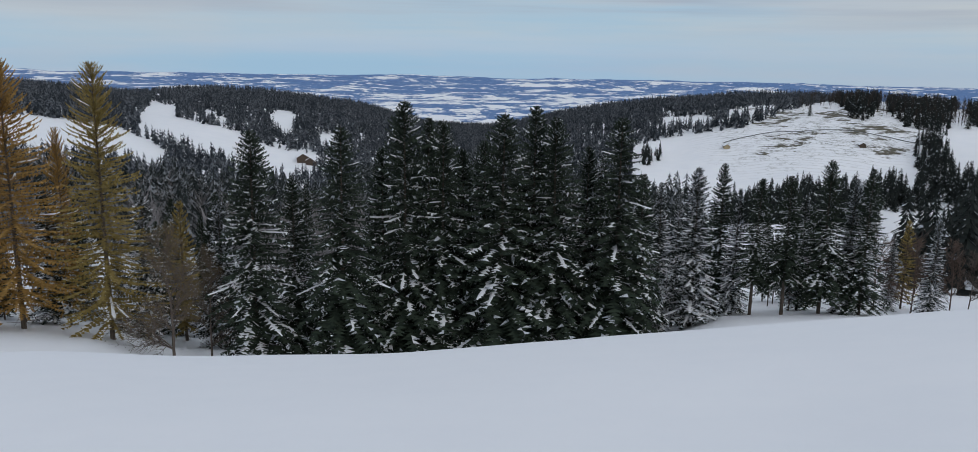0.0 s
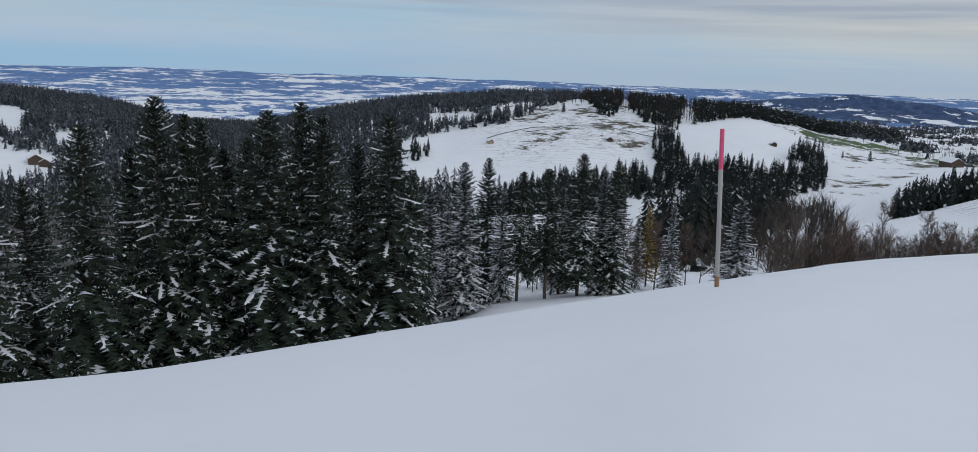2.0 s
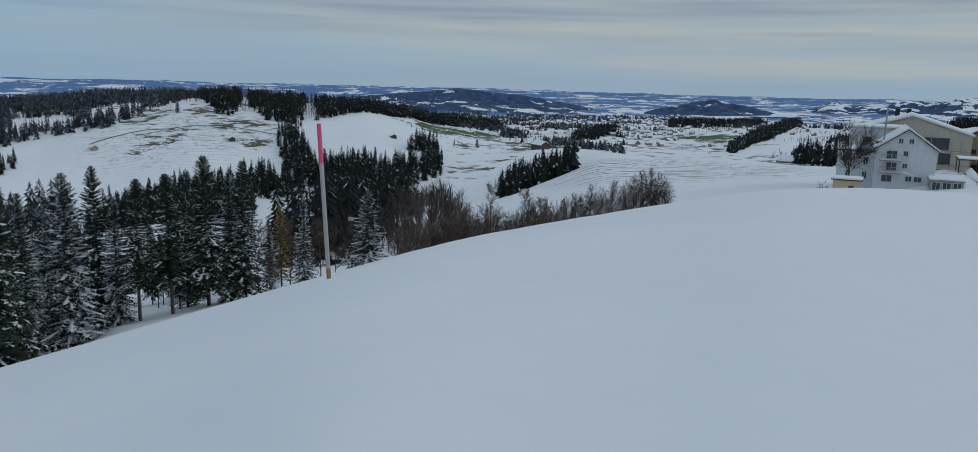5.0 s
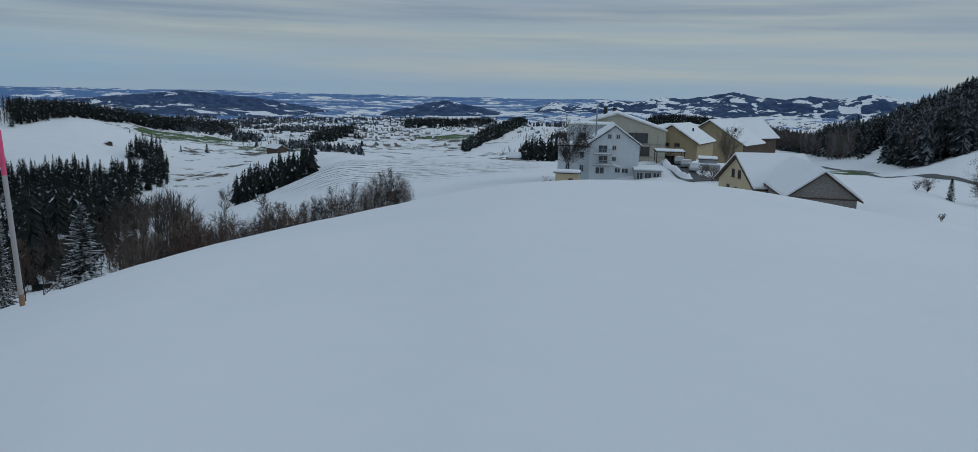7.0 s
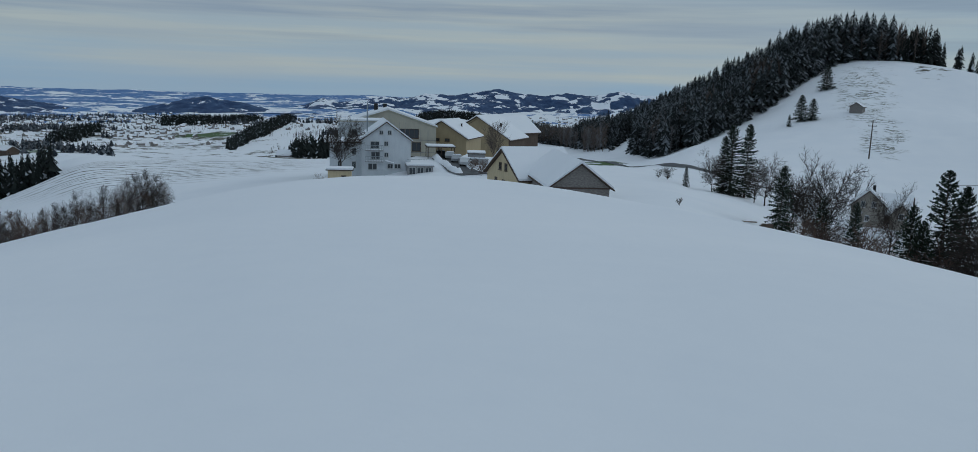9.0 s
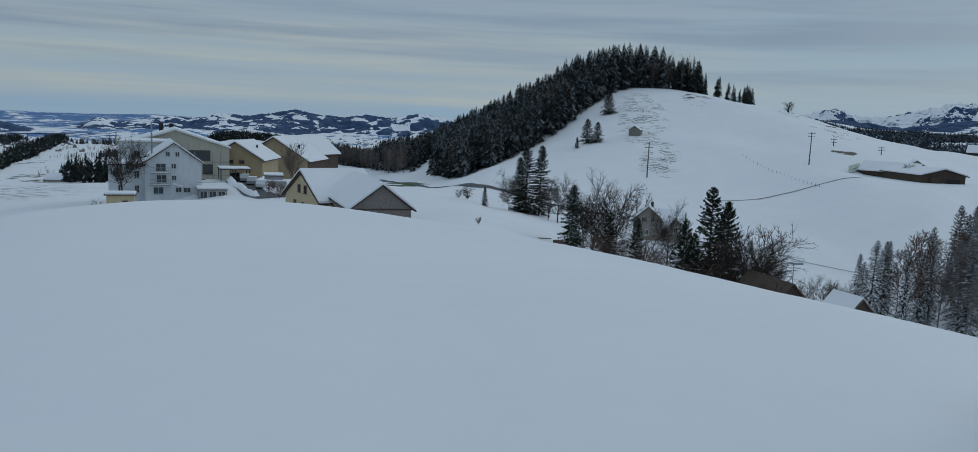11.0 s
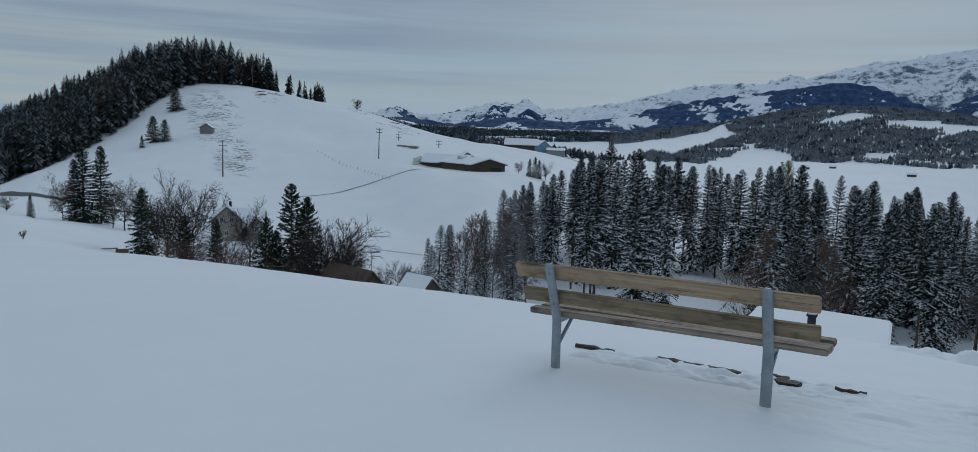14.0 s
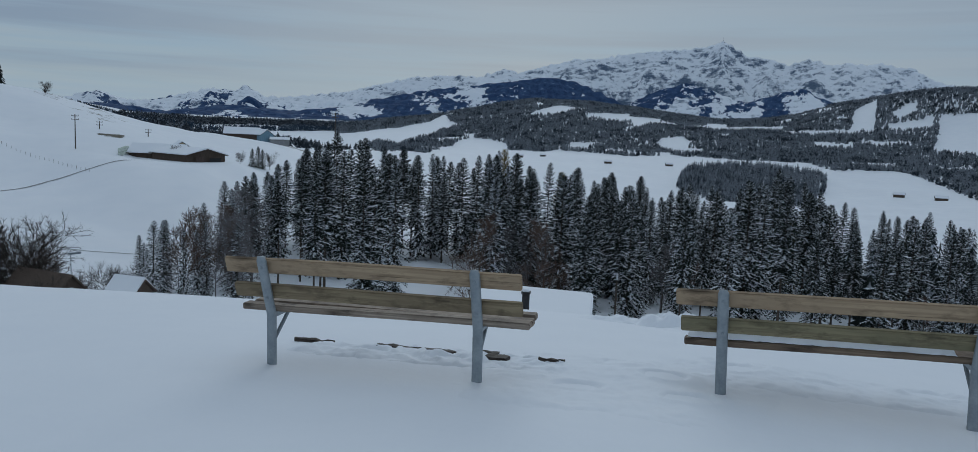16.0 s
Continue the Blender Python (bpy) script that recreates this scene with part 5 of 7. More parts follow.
woodland("frosted_forest", "island of frosted spruces in a snowy field", [[(161.8, 808), (162, 907), (162.8, 1050), (166.5, 1090), (171, 1030), (171.7, 955), (171.5, 859), (170.4, 690), (164.7, 668)]], [], 4.8, (7, 12), FROST_HAZE_NEEDLE, C5, 11)
woodland("remote_woods", "dark woods on far hills, tinted blue for haze", [[(118, 1350), (128, 1500), (137, 1500), (138, 1750), (128, 1800), (118, 1700)]], [[(120, 1500), (125, 1600), (125, 1500), (121, 1450)], [(128, 1750), (134, 1750), (134, 1600), (129, 1560)]], 5.4, (7, 12), HAZE_BLUE_NEEDLE, C3, 12, 0.50)
woodland("hedges_and_copses", "dark hedges and copses scattered over the valley", [[(45, 560), (75, 420), (76, 1300), (45, 1500)]], [[(58.5, 500), (72, 500), (72, 1250), (62, 1220), (58.5, 1050)]], 6.5, (5, 10), HAZED_NEEDLE, C3, 13, 0.74)
woodland("hedges_and_copses", "leafless hedges and orchard trees round the villages", [[(46, 700), (75, 560), (76, 1400), (46, 1700)]], [[(58.5, 600), (68.5, 600), (68.5, 1000), (58.5, 1000)]], 12, (4, 8), TWIG, B1, 14, 0.5)
woodland("hedges_and_copses", "garden trees among the houses of a distant village", [[(46, 1150), (62, 1150), (64, 1800), (46, 1800)]], [], 11, (4, 9), HAZED_NEEDLE, C3, 17, 0.42)
woodland("remote_woods", "patchy woods on rolling meadows below the range", [[(121, 760), (133, 860), (134, 1250), (126, 1350), (119, 1200)]], [], 4.6, (5, 9), HAZE_BLUE_NEEDLE, C3, 16, 0.60)
woodland("hedges_and_copses", "rows of dark trees between snowy fields", [[(125, 560), (140, 620), (141, 1050), (122, 900)]], [], 5.5, (5, 10), HAZED_NEEDLE, C3, 15, 0.80)

# ---- houses and barns ----
def panel(name, base, dark, scale=1.5, stretch=(1, 1, 0.3), rough=0.8, bump=0.2):
    return speckled(name, dark, base, scale, 0.3, 0.6, rough, bump, stretch)


WHITE_WALL = panel("white_render", (0.66, 0.69, 0.71), (0.56, 0.59, 0.62))
SHINGLE = panel("grey_wood_shingles", (0.27, 0.25, 0.23), (0.12, 0.11, 0.105), 3.5, (1, 1, 2.5), 0.9, 0.6)
BEIGE = panel("beige_cladding", (0.52, 0.49, 0.40), (0.44, 0.42, 0.35))
OCHRE = panel("ochre_render", (0.41, 0.335, 0.21), (0.33, 0.27, 0.17))
CREAM = panel("cream_boards", (0.60, 0.50, 0.32), (0.47, 0.39, 0.25), 2.0, (4, 4, 0.3))
DARK_WOOD = panel("weathered_dark_boards", (0.115, 0.085, 0.065), (0.05, 0.04, 0.033), 2.0, (3, 3, 0.2), 0.9, 0.5)
BLUE_WALL = panel("blue_sheet_cladding", (0.22, 0.34, 0.42), (0.17, 0.27, 0.34))
BROWN_ROOF = panel("brown_eaves", (0.10, 0.07, 0.055), (0.06, 0.045, 0.04))
STONE = panel("concrete_wall", (0.34, 0.34, 0.34), (0.24, 0.24, 0.245))
WEATHERED = panel("weathered_pale_boards", (0.34, 0.31, 0.27), (0.24, 0.22, 0.19))
FRAME = Mat("window_frame", (0.55, 0.56, 0.56), 0.5).m
BROWN_FRAME = Mat("brown_window_frame", (0.10, 0.07, 0.05), 0.6).m
PANE = Mat("window_glass", (0.035, 0.045, 0.055), 0.08)
PANE.b.inputs["Specular IOR Level"].default_value = 0.6
PANE = PANE.m
STEEL = speckled("galvanised_steel", (0.25, 0.285, 0.31), (0.41, 0.445, 0.47), 9.0, 0.3, 0.7, 0.5, 0.15, metal=0.7)
BLACK = speckled("sooty_metal", (0.012, 0.012, 0.013), (0.04, 0.04, 0.042), 6.0, rough=0.6)
ASPHALT = speckled("wet_asphalt", (0.035, 0.037, 0.04), (0.09, 0.092, 0.095), 0.8, rough=0.55, world_space=True)


def box_bm(lo, hi, bevel=0.0):
    bm = bmesh.new()
    bmesh.ops.create_cube(bm, size=1)
    for v in bm.verts:
        v.co = Vector([(a + b) / 2 + c * (b - a) for a, b, c in zip(lo, hi, v.co)])
    if bevel:
        bmesh.ops.bevel(bm, geom=bm.edges[:], offset=bevel, segments=2, affect="EDGES")
    return bm


def prism_bm(outline, y0, y1):
    """A solid with the outline (x, z) drawn out from y0 to y1."""
    bm = bmesh.new()
    a = [bm.verts.new((x, y0, z)) for x, z in outline]
    b = [bm.verts.new((x, y1, z)) for x, z in outline]
    n = len(outline)
    bm.faces.new(a)
    bm.faces.new(b[::-1])
    for k in range(n):
        bm.faces.new((a[k], b[k], b[(k + 1) % n], a[(k + 1) % n]))
    bmesh.ops.recalc_face_normals(bm, faces=bm.faces[:])
    return bm


def window(parent, face, half, u, z, w, h, frame_mat=None, mullions=1, shutter=None):
    """A window on one side of a house: casing, glass, sill."""
    place = {"S": pose(0, -half, 0), "N": pose(0, half, 0, 0, 0, 180), "E": pose(half, 0, 0, 0, 0, 90), "W": pose(-half, 0, 0, 0, 0, -90)}[face]
    t = 0.09
    bm = bmesh.new()
    bars = [(-w / 2, -h / 2, w / 2, -h / 2 + t), (-w / 2, h / 2 - t, w / 2, h / 2), (-w / 2, -h / 2 + t, -w / 2 + t, h / 2 - t), (w / 2 - t, -h / 2 + t, w / 2, h / 2 - t)]
    bars += [(-w / 2 + w * (k + 1) / (mullions + 1) - 0.03, -h / 2 + t, -w / 2 + w * (k + 1) / (mullions + 1) + 0.03, h / 2 - t) for k in range(mullions)]
    for x0, z0, x1, z1 in bars:
        b = box_bm((x0, -0.06, z0), (x1, 0.03, z1))
        me = bpy.data.meshes.new("t")
        b.to_mesh(me)
        b.free()
        bm.from_mesh(me)
        bpy.data.meshes.remove(me)
    win = part("window", bm, frame_mat or FRAME, parent)
    win.matrix_local = place @ pose(u, 0, z)
    part("pane", box_bm((-w / 2 + t * 0.8, -0.012, -h / 2 + t * 0.8), (w / 2 - t * 0.8, 0.02, h / 2 - t * 0.8)), PANE, win)
    part("sill", box_bm((-w / 2 - 0.08, -0.14, -h / 2 - 0.07), (w / 2 + 0.08, 0.03, -h / 2)), frame_mat or FRAME, win)
    return win


def gable(name, parent, W, L, foot, eave, ridge, wall_mat, over=0.5, snow=0.28, verge=None, left=None, right=None):
    """Walls, roof and the snow on it, under a parent. Ridge along y; heights are local."""
    hw = W / 2
    rise = (ridge - eave) / hw
    part("wall", prism_bm([(-hw, foot), (hw, foot), (hw, eave), (0, ridge), (-hw, eave)], -L / 2, L / 2), wall_mat, parent)
    tk, ox = 0.16, over
    y0, y1 = -L / 2 - over, L / 2 + over
    for sg in (1, -1):
        a, b = (0, ridge + 0.05), (sg * (hw + ox), eave - rise * ox + 0.05)
        pts = [a, b, (b[0], b[1] + tk), (0, ridge + 0.05 + tk)]
        roof = part("roof", prism_bm(pts, y0, y1), verge or BROWN_ROOF, parent)
        if not snow:
            continue
        lift = tk + 0.053
        c, d = (0, ridge + lift), (sg * (hw + ox - 0.06), eave - rise * (ox - 0.06) + lift)
        bm = prism_bm([c, d, (d[0] - sg * 0.05, d[1] + snow), (0, ridge + lift + snow * 1.15)], y0 + 0.12, y1 - 0.12)
        part("snow_cover", bm, SNOW, roof, "even blanket of snow")


def house(name, label, x, y, bearing, category="house"):
    """An empty at the eye's height over (x, y), turned so that its front (-y) looks along the bearing."""
    ob = new(name)
    ob.matrix_basis = pose(x, y, EYE, 0, 0, 180 - bearing)
    return tagged(ob, label, category)


def at_bearing(az, r):
    return r * math.sin(radians(az)), r * math.cos(radians(az))


def ground_under(az, r):
    return spot(az, r).z - EYE


# the white house with balconies
h1 = house("house", "white rendered three-storey house with balconies and snowy roof", *at_bearing(76.55, 145.5), 253)
gable("house", h1, 8.6, 11, -19, -9.5, -6.4, WHITE_WALL, 0.45)
for u, z, w, h in [(-0.93, -8.1, 0.75, 0.85), (0.55, -8.1, 0.75, 0.85), (-2.0, -10.3, 1.6, 1.35), (-0.05, -10.05, 0.8, 0.9), (-1.9, -12.15, 1.6, 1.35), (0.0, -12.0, 0.8, 0.85), (2.0, -14.0, 1.2, 0.9), (0.7, -14.0, 1.0, 0.9), (-2.4, -14.1, 1.6, 1.2)]:
    window(h1, "S", 5.5, u, z, w, h)
for z in (-11.15, -13.1):
    slab = part("balcony", box_bm((-3.7, -6.7, z - 0.15), (-0.6, -5.5, z)), STONE, h1, "balcony slab edged with snow")
    part("railing", box_bm((-3.7, -6.72, z + 0.85), (-0.6, -6.66, z + 0.92)), STEEL, slab)
    for k in range(12):
        part("baluster", box_bm((-3.68 + k * 0.275, -6.71, z), (-3.65 + k * 0.275, -6.68, z + 0.86)), STEEL, slab)
    part("snow_cover", box_bm((-3.65, -6.65, z + 0.003), (-0.65, -5.52, z + 0.16), 0.04), SNOW, slab)
part("awning", prism_bm([(-0.2, -13.0), (1.3, -13.4), (1.3, -13.3), (-0.2, -12.85)], -6.6, -5.5), SNOW, h1, "snowy canopy over the terrace")
part("flue", box_bm((-3.3, -1.2, -9), (-3.05, -0.95, -3.2)), STEEL, h1, "tall steel flue pipe")
h1b = house("annex", "low white annex with flat snowy roof", *at_bearing(74.0, 147), 253, "house")
part("wall", box_bm((-3.4, -3.5, -19), (2.2, 4, -10.3)), WHITE_WALL, h1b)
part("roof", box_bm((-3.7, -3.8, -10.3), (2.4, 4.2, -10.1)), BROWN_ROOF, h1b)
part("snow_cover", box_bm((-3.6, -3.7, -10.097), (2.3, 4.1, -9.8), 0.06), SNOW, h1b)
for u, z in [(-2.3, -11.6), (0.9, -11.8), (0.9, -14.2), (-1.6, -14.2)]:
    window(h1b, "S", 3.5, u, z, 0.8, 1.3)
h1c = house("house", "grey-blue flat-roofed block behind the white house", *at_bearing(74.9, 158), 253)
part("wall", box_bm((-4.5, -4, -19), (4.2, 5, -7.0)), WHITE_WALL, h1c)
part("roof", box_bm((-4.8, -4.3, -7.0), (4.5, 5.3, -6.8)), BEIGE, h1c)
part("snow_cover", box_bm((-4.7, -4.2, -6.797), (4.4, 5.2, -6.5), 0.06), SNOW, h1c)
window(h1c, "S", 4, -1.5, -9, 1.2, 1.2)

# the school
h2 = house("school_building", "pale beige modern building with wide dark windows", *at_bearing(76.7, 176), 255, "building")
gable("school", h2, 20.0, 20, -20, -8.3, -5.1, BEIGE, 0.35, 0.3, BEIGE)
for u, z, w, h, m in [(4.4, -9.7, 4.0, 2.0, 3), (5.9, -12.4, 1.9, 1.9, 1), (-2.5, -9.7, 3.0, 2.0, 2), (8.3, -15.2, 1.4, 1.6, 1), (4.2, -15.2, 3.0, 1.6, 2)]:
    window(h2, "S", 10, u, z, w, h, BROWN_FRAME, m)
for u in (1.2, 2.35, 3.5, 6.8, 8.3):
    part("panel_joint", box_bm((u - 0.04, -10.03, -19), (u + 0.04, -9.99, -8.9 if u > 6 else -7.4)), STONE, h2)
for z in (-11.0, -13.6):
    part("floor_band", box_bm((-10.02, -10.04, z - 0.06), (10.02, -9.985, z + 0.06)), STONE, h2)
for u, v in [(-2.4, 2), (-0.4, 3)]:
    part("chimney", box_bm((u - 0.42, v - 0.4, -7.5), (u + 0.42, v + 0.4, -3.9)), BLACK, h2, "black sheet-metal chimney")

# ochre barns
h3 = house("barn", "ochre barn with small windows and snowy roof", *at_bearing(81.25, 184), 277, "barn")
gable("barn", h3, 11.5, 14, -20, -11.0, -7.5, OCHRE, 0.6)
for u in (-1.0, 1.35):
    window(h3, "S", 7, u, -11.5, 1.15, 0.7, BROWN_FRAME)
part("lower_wall", box_bm((-5.78, -7.03, -20), (5.78, 7.03, -15.4)), STONE, h3)
part("vent_pipe", box_bm((2.6, -0.2, -9.5), (2.9, 0.1, -8.0)), BLACK, h3)
h4 = house("barn", "large ochre farm building with broad snowy roof", *at_bearing(83.9, 208), 283, "barn")
gable("barn", h4, 17, 15, -22, -12.2, -7.0, OCHRE, 0.8)
part("boarding", box_bm((8.5, -7.4, -15.5), (8.56, 7.4, -12.4)), DARK_WOOD, h4, "dark timber boarding")
part("boarding", prism_bm([(-8.3, -9.4), (-3, -9.4), (0, -7.5), (-2.6, -9.0)], -7.56, -7.5), DARK_WOOD, h4)
part("vent_pipe", box_bm((4.6, -3, -10.2), (5.0, -2.6, -8.5)), BLACK, h4)
h4b = house("house", "roof of a farmhouse behind the barns", *at_bearing(85.6, 225), 300)
gable("house", h4b, 10, 14, -22, -11.5, -7.6, DARK_WOOD, 0.7)

# cream farmhouse with a shingled barn wing
fx, fy = at_bearing(87.05, 105.4)
fx, fy = fx + 0.24, fy - 0.44
h5 = house("farmhouse", "cream boarded farmhouse with grey shingled barn wing", fx, fy, 331.6)
gable("farmhouse", h5, 11.0, 8.4, -16, -11.15, -7.85, CREAM, 0.5, 0.28, BROWN_ROOF)
for u, z in [(-1.0, -10.0), (0.9, -10.0), (-2.3, -12.1), (0.2, -12.2)]:
    window(h5, "S", 4.2, u, z, 0.85, 1.0, BROWN_FRAME)
wx, wy = at_bearing(89.75, 95.5)
h6 = house("barn", "barn wing with grey wood-shingle gable and snowy roof", wx, wy, 258, "barn")
gable("barn", h6, 6.7, 16.5, -15, -10.4, -7.9, SHINGLE, 0.5)
part("ledge", box_bm((-3.4, -8.32, -10.55), (3.4, -8.24, -10.4)), BROWN_ROOF, h6, "dark shingled drip ledge")

# yard: carport, cars, walls, little shed
car_paint = [Mat("silver_car_paint", (0.36, 0.38, 0.40), 0.3, 0.4).m, Mat("dark_car_paint", (0.05, 0.055, 0.06), 0.3, 0.3).m, Mat("white_car_paint", (0.6, 0.62, 0.64), 0.3).m]
TYRE = Mat("tyre_rubber", (0.02, 0.02, 0.02), 0.9).m


def car(label, az, r, bearing, paint):
    """A parked car with snow on its roof."""
    c = new("car")
    p = spot(az, r)
    c.matrix_basis = pose(p.x, p.y, p.z, 0, 0, 180 - bearing)
    tagged(c, label, "car", "parked cars")
    side = [(-2.1, 0.35), (2.1, 0.35), (2.15, 0.75), (1.9, 0.92), (1.0, 1.0), (0.4, 1.45), (-1.2, 1.47), (-1.95, 1.0), (-2.15, 0.85)]
    part("body", prism_bm(side, -0.85, 0.85), paint, c)
    part("windscreen", prism_bm([(1.02, 1.02), (0.44, 1.42), (-1.15, 1.42), (-1.8, 1.03)], -0.86, 0.86), PANE, c)
    part("snow_cover", box_bm((-1.15, -0.72, 1.474), (0.38, 0.72, 1.55), 0.03), SNOW, c)
    for x in (-1.35, 1.35):
        for y in (-0.78, 0.78):
            bm = bmesh.new()
            bmesh.ops.create_cone(bm, cap_ends=True, segments=16, radius1=0.33, radius2=0.33, depth=0.22)
            bmesh.ops.rotate(bm, verts=bm.verts, matrix=Matrix.Rotation(math.pi / 2, 3, "X"))
            bmesh.ops.translate(bm, verts=bm.verts, vec=(x, y, 0.33))
            part("wheel", bm, TYRE, c)


car("dark estate car parked under the carport", 80.6, 159, 170, car_paint[1])
car("silver hatchback parked in the snowy yard", 81.3, 156, 175, car_paint[0])
car("white car with snow on its roof", 82.45, 144, 180, car_paint[2])
car("grey car half hidden by a snow bank", 81.8, 150, 178, car_paint[0])
cp = spot(80.55, 159)
carport = new("carport")
carport.matrix_basis = pose(cp.x, cp.y, cp.z, 0, 0, 180 - 255)
tagged(carport, "open timber carport with snow on its flat roof", "carport")
part("roof", box_bm((-2.9, -3, 2.2), (2.9, 3, 2.35)), BROWN_ROOF, carport)
part("snow_cover", box_bm((-2.8, -2.9, 2.353), (2.8, 2.9, 2.58), 0.06), SNOW, carport)
for x in (-2.6, 0, 2.6):
    for y in (-2.7, 2.7):
        part("post", box_bm((x - 0.08, y - 0.08, -1), (x + 0.08, y + 0.08, 2.2)), DARK_WOOD, carport)
gp = spot(83.2, 152)
garage = new("garage")
garage.matrix_basis = pose(gp.x, gp.y, gp.z, 0, 0, 180 - 262)
tagged(garage, "small concrete garage with snowy flat roof", "garage")
part("wall", box_bm((-1.6, -2.5, -2), (1.6, 2.5, 1.7)), STONE, garage)
part("roof", box_bm((-1.8, -2.7, 1.7), (1.8, 2.7, 1.82)), BROWN_ROOF, garage)
part("snow_cover", box_bm((-1.75, -2.65, 1.823), (1.75, 2.65, 2.05), 0.06), SNOW, garage)
tp = spot(79.2, 138)
terrace = new("winter_garden")
terrace.matrix_basis = pose(tp.x, tp.y, EYE + 0.6, 0, 0, 180 - 255)
tagged(terrace, "glazed terrace building with snow on its roof", "terrace")
part("wall", box_bm((-2.4, -1.5, -19), (2.0, 2.5, -14.2)), STONE, terrace)
part("roof", box_bm((-2.7, -1.8, -14.2), (2.2, 2.7, -14.05)), STONE, terrace)
part("snow_cover", box_bm((-2.6, -1.7, -14.047), (2.1, 2.6, -13.8), 0.05), SNOW, terrace)
for u in (-1.6, -0.2, 1.2):
    window(terrace, "S", 1.5, u, -15.0, 1.2, 1.3)
part("railing", box_bm((-2.6, -1.75, -13.0), (2.1, -1.7, -12.94)), STEEL, terrace)
sp = spot(73.4, 118)
shed = new("garden_shed")
shed.matrix_basis = pose(sp.x, sp.y, EYE - 14.35, 0, 0, 180 - 256)
tagged(shed, "small pale wooden shed with snowy roof", "shed")
part("wall", box_bm((-1.7, -1.2, -1.5), (1.7, 1.2, 1.9)), CREAM, shed)
part("roof", box_bm((-2.0, -1.5, 1.9), (2.0, 1.5, 2.02)), BROWN_ROOF, shed)
part("snow_cover", box_bm((-1.95, -1.45, 2.023), (1.95, 1.45, 2.3), 0.06), SNOW, shed)
window(shed, "S", 1.2, 0.6, 0.9, 0.7, 0.6, BROWN_FRAME)

# the dark farm on the far shoulder
h7 = house("barn", "long dark timber barn with broad snowy roof", *at_bearing(127.4, 274), 275, "barn")
gable("barn", h7, 13.5, 20, -17, -10.7, -8.95, DARK_WOOD, 0.8, 0.35)
# no opening here: a black slab on the wall paints the doorway's shade
part("door", box_bm((0.5, -11.06, -13.6), (4.5, -10.98, -11.6)), BLACK, h7, "black panel standing for the shade inside an open barn doorway")
part("door", box_bm((-4.4, -11.06, -13.6), (-1.2, -10.98, -11.2)), BROWN_ROOF, h7, "closed timber door")
h8 = house("barn", "older timber barn with snowy roof", *at_bearing(125.6, 285), 230, "barn")
gable("barn", h8, 11, 16, -17, -11.0, -8.6, DARK_WOOD, 0.8, 0.35)
h8b = house("house", "small yellow gabled farmhouse", *at_bearing(126.9, 296), 300)
gable("house", h8b, 6, 9, -17, -9.5, -7.6, CREAM, 0.5)
h9 = house("barn", "long pale barn with snowy roof", *at_bearing(130.9, 545), 225, "barn")
gable("barn", h9, 12, 22, -16, -7.0, -3.4, DARK_WOOD, 0.8, 0.45)
h9b = house("barn", "blue sheet-clad barn gable", *at_bearing(132.3, 540), 285, "barn")
gable("barn", h9b, 9, 10, -16, -7.2, -4.0, BLUE_WALL, 0.5, 0.4)
h9c = house("shed", "low grey machine shed with snowy roof", *at_bearing(133.4, 535), 225, "shed")
gable("shed", h9c, 10, 12, -18, -10.0, -8.8, STONE, 0.5, 0.4)

# wrapped bales, summit station, fence posts
BALE = speckled("bale_wrap", (0.40, 0.48, 0.36), (0.74, 0.77, 0.72), 0.7, rough=0.4)
bx, by = at_bearing(123.2, 278)
for k in range(12):
    bale = new("wrapped_bale")
    bm = bmesh.new()
    bmesh.ops.create_cone(bm, cap_ends=True, segments=14, radius1=0.62, radius2=0.62, depth=1.2)
    bmesh.ops.rotate(bm, verts=bm.verts, matrix=Matrix.Rotation(math.pi / 2, 3, "X"))
    bmesh.ops.bevel(bm, geom=[e for e in bm.edges if len(e.link_faces) == 2 and e.calc_face_angle(0) > 1], offset=0.1, segments=2, affect="EDGES")
    part("wrap", bm, BALE, bale)
    i, j = k % 6, k // 6
    px, py = bx + 1.26 * i * math.cos(0.9), by - 1.26 * i * math.sin(0.9)
    bale.matrix_basis = pose(px, py, height(px, py) + 0.6 + 1.12 * j, 0, 0, -50)
    tagged(bale, "pale green film-wrapped hay bale dusted with snow", "bale", "stacked bales")
station = new("summit_station")
sx, sy = at_bearing(164.3, 4250)
station.matrix_basis = pose(sx, sy, EYE + 4250 * math.tan(radians(6.9)), 0, 0, 20)
tagged(station, "summit station with a tall transmitter mast", "building")
part("block", box_bm((-5, -4, -14), (5, 4, -1), 0.5), STONE, station)
mf = Faces()
mf.tube((2, 0, -8), (2, 0, 11), 0.9, 0.7, 8)
mf.tube((2, 0, 11), (2, 0, 24), 0.5, 0.35, 8)
part("transmitter_mast", mf.mesh("transmitter_mast", STONE), None, station)

